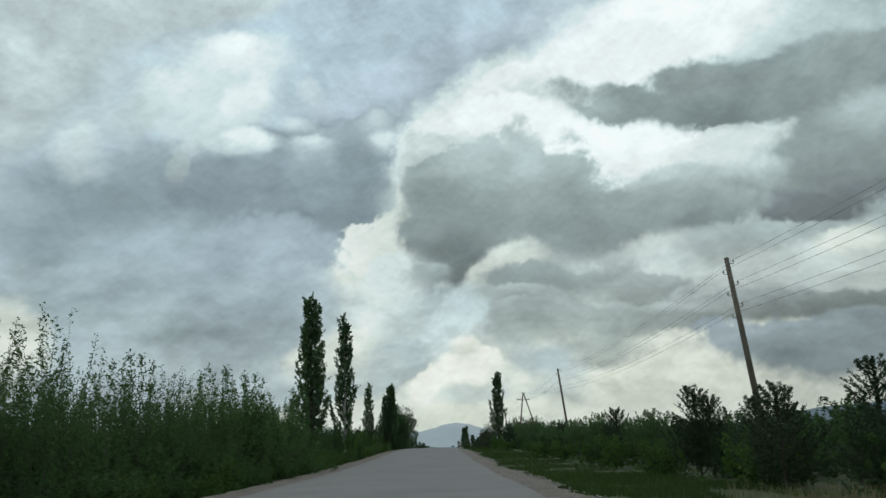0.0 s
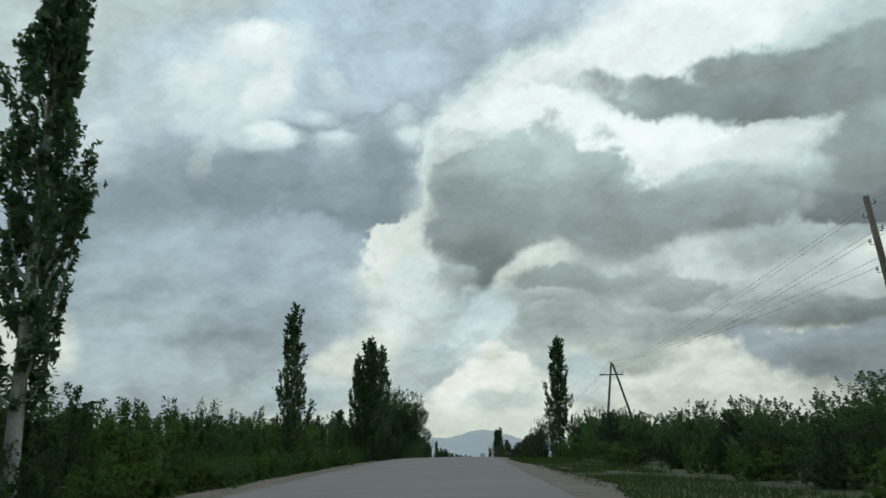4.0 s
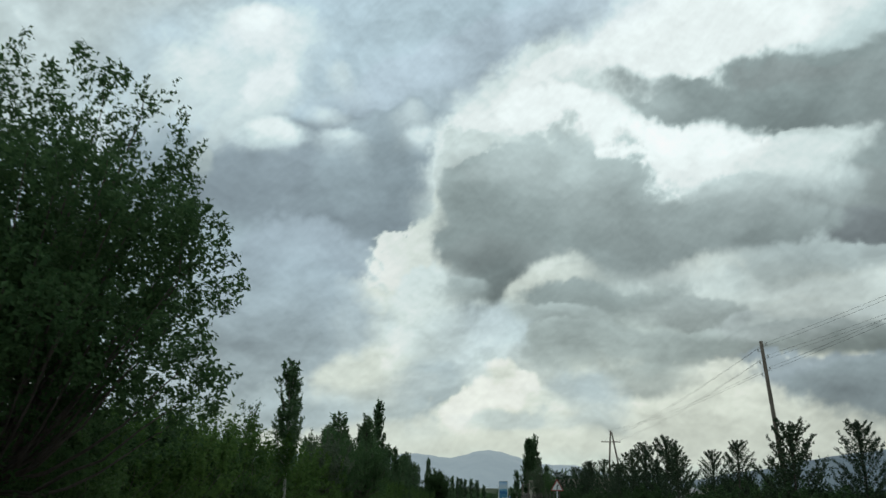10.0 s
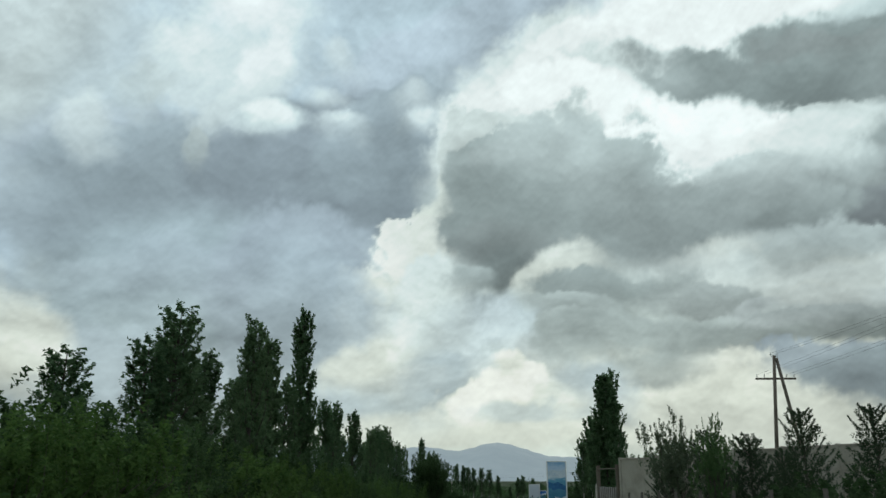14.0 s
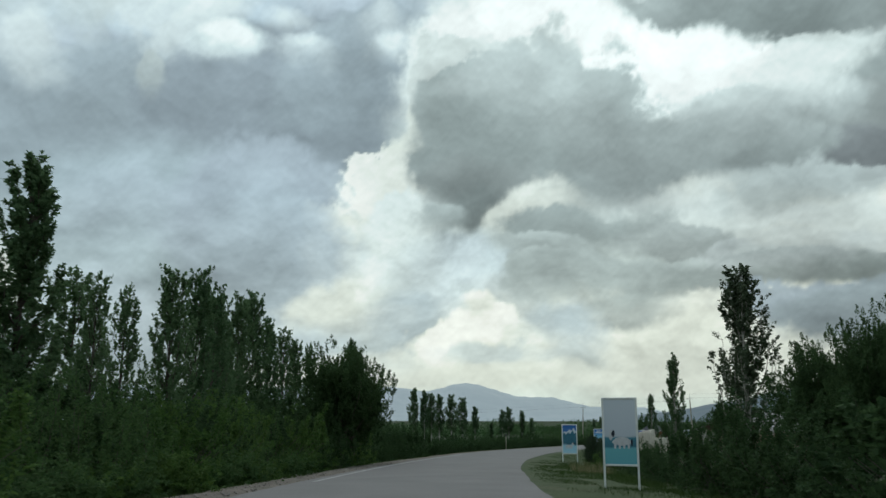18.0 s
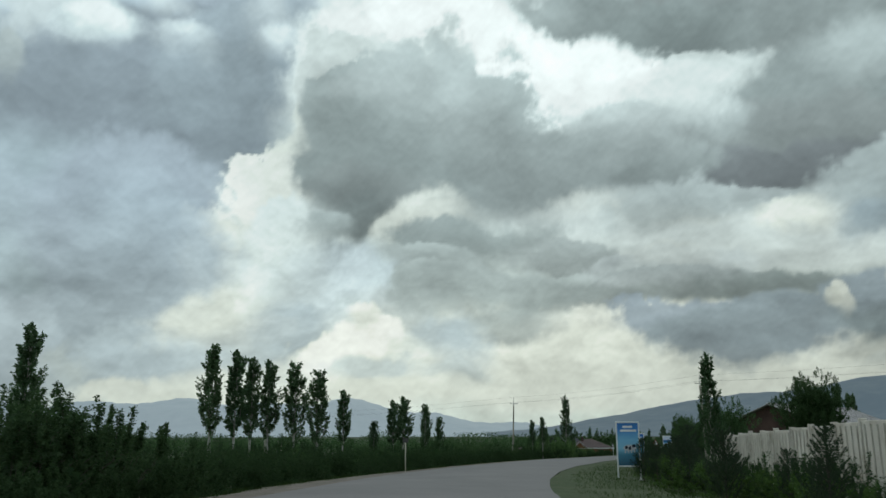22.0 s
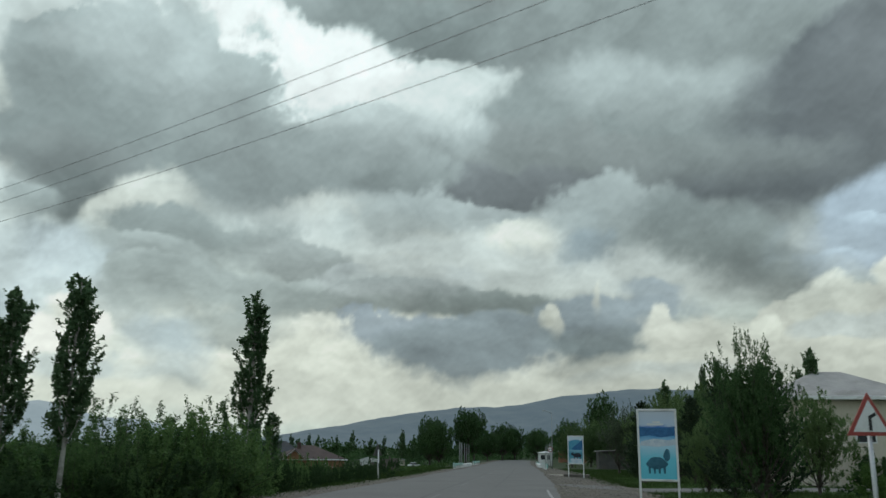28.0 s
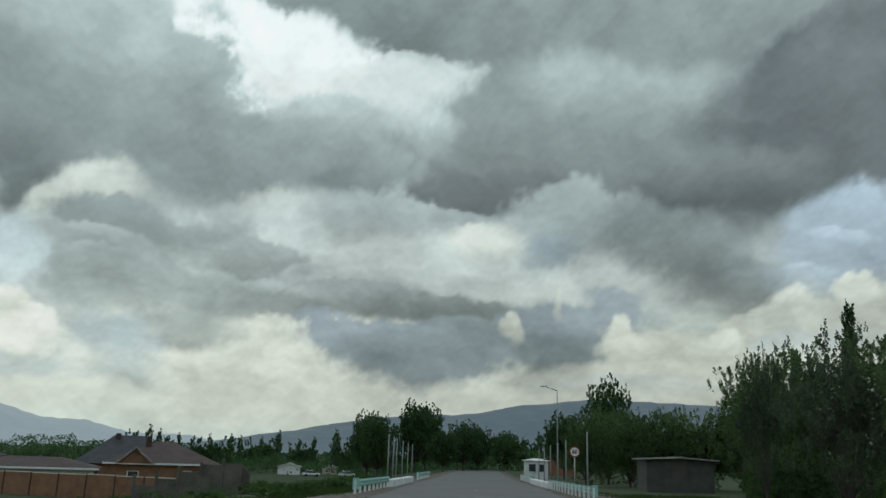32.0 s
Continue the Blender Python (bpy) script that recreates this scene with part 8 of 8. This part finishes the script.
def stones(name, label, spots, seed):
    """Loose stones half sunk in the shoulders, as one mass of small faceted lumps."""
    rng = np.random.default_rng(seed)
    form = np.array([(1, 0, 0), (0.2, 0.9, 0.1), (-0.9, 0.3, 0), (-0.3, -0.9, 0.1), (0.1, 0.1, 0.75), (0, 0, -0.6)])
    tri = np.array([(0, 1, 4), (1, 2, 4), (2, 3, 4), (3, 0, 4), (1, 0, 5), (2, 1, 5), (3, 2, 5), (0, 3, 5)])
    verts, faces, at = [], [], 0
    for y0, y1, d0, d1, n in spots:
        for i in range(n):
            k = along(rng.uniform(y0, y1))
            d = d0 + (d1 - d0) * rng.random()
            f = rng.random()
            x, y = LINE[k, 0] + RIGHT[k, 0] * d + AHEAD[k, 0] * f, LINE[k, 1] + RIGHT[k, 1] * d + AHEAD[k, 1] * f
            z = LINE[k, 2] - 0.012 * abs(d) + 0.015 - 0.035 * max(abs(d) - 4.3, 0)
            size = 0.012 + 0.06 * rng.random() ** 3
            t = rng.uniform(0, 6.28)
            v = form * (size * rng.uniform(0.7, 1.3, 3))
            verts.append(np.stack([x + v[:, 0] * math.cos(t) - v[:, 1] * math.sin(t), y + v[:, 0] * math.sin(t) + v[:, 1] * math.cos(t), z + v[:, 2] * 0.8], 1))
            faces.append(tri + at)
            at += len(form)
    me = bpy.data.meshes.new(name)
    me.from_pydata(np.concatenate(verts).tolist(), [], np.concatenate(faces).tolist())
    me.materials.append(M_STONE)
    tagged(new(name, me), label, "stones", kind="stuff")


M_STONE = surface("loose_stone", (0.10, 0.092, 0.078), (0.26, 0.24, 0.21), 0.9, 3.0, 30, 0.2)
stones("shoulder_stones", "loose grey stones and gravel on the road shoulders", [(458, 500, 4.2, 8.0, 4200), (446, 458, 4.2, 6.0, 500), (446, 520, -6.4, -4.2, 2000), (-2, 40, 4.2, 5.6, 900), (300, 352, -6.2, -4.2, 900), (500, 540, 4.2, 8.4, 1200)], 31)

# ---- grass and weeds along the verges ----
def grass(name, label, spots, material, tall, count, seed):
    rng = np.random.default_rng(seed)
    ys, ds = [], []
    for y0, y1, d0, d1, n in spots:
        ys.append(rng.uniform(y0, y1, n))
        ds.append(d0 + (d1 - d0) * rng.random(n))
    ys, ds = np.concatenate(ys), np.concatenate(ds)
    idx = np.clip(np.searchsorted(LINE[:, 1], ys), 0, len(LINE) - 1)
    x = LINE[idx, 0] + RIGHT[idx, 0] * ds
    y = ys + RIGHT[idx, 1] * ds
    keep = (lattice_noise(x * 0.5 + 50, y * 0.5 + 50, seed) > 0.3) & off_side_road(x, y)
    x, y = x[keep], y[keep]
    z = ground_height(x, y)
    n = len(x)
    h = tall * rng.uniform(0.5, 1.4, n)
    az = rng.uniform(0, 2 * math.pi, n)
    w = 0.010 + 0.012 * rng.random(n)
    lean = rng.normal(size=(n, 2)) * 0.3 * h[:, None]
    dx, dy = np.cos(az) * w, np.sin(az) * w
    base = np.stack([x, y, z - 0.03], 1)
    side = np.stack([dx, dy, 0 * dx], 1)
    tip = base + np.stack([lean[:, 0], lean[:, 1], h], 1)
    v = np.stack([base - side, base + side, tip + side * 0.15, tip - side * 0.15], 1).reshape(-1, 3)
    ob = new(name, quads(name, v, np.arange(4 * n).reshape(-1, 4), material))
    tagged(ob, label, "grass", kind="stuff")


grass("verge_grass", "long green grass along the road verges", [(5, 160, 5.4, 11, 60000), (-5, 345, -7.4, -5.9, 50000), (240, 460, 5.0, 10.5, 60000), (340, 500, -8.5, -6.1, 30000), (455, 540, 8.0, 17, 80000), (438, 462, 5.2, 9.5, 24000), (480, 540, 7.0, 9.0, 9000), (-4, 40, 5.2, 11.5, 26000), (316, 350, 4.6, 9.5, 22000), (440, 500, -6.4, -5.4, 5000), (488, 540, -10, -6.0, 30000)], M_GRASS, 0.17, 1, 5)
grass("dry_grass", "clumps of dry straw-coloured grass on the verge", [(11, 15, 7.4, 10.5, 1500), (16, 19, 8.0, 10.5, 700), (332, 340, 7.0, 9.0, 500)], M_STRAW, 0.5, 1, 8)
grass("lawn_grass", "short light green grass below the spruces by the side road", [(462, 500, 9.0, 24, 60000)], M_LUSH, 0.13, 1, 9)
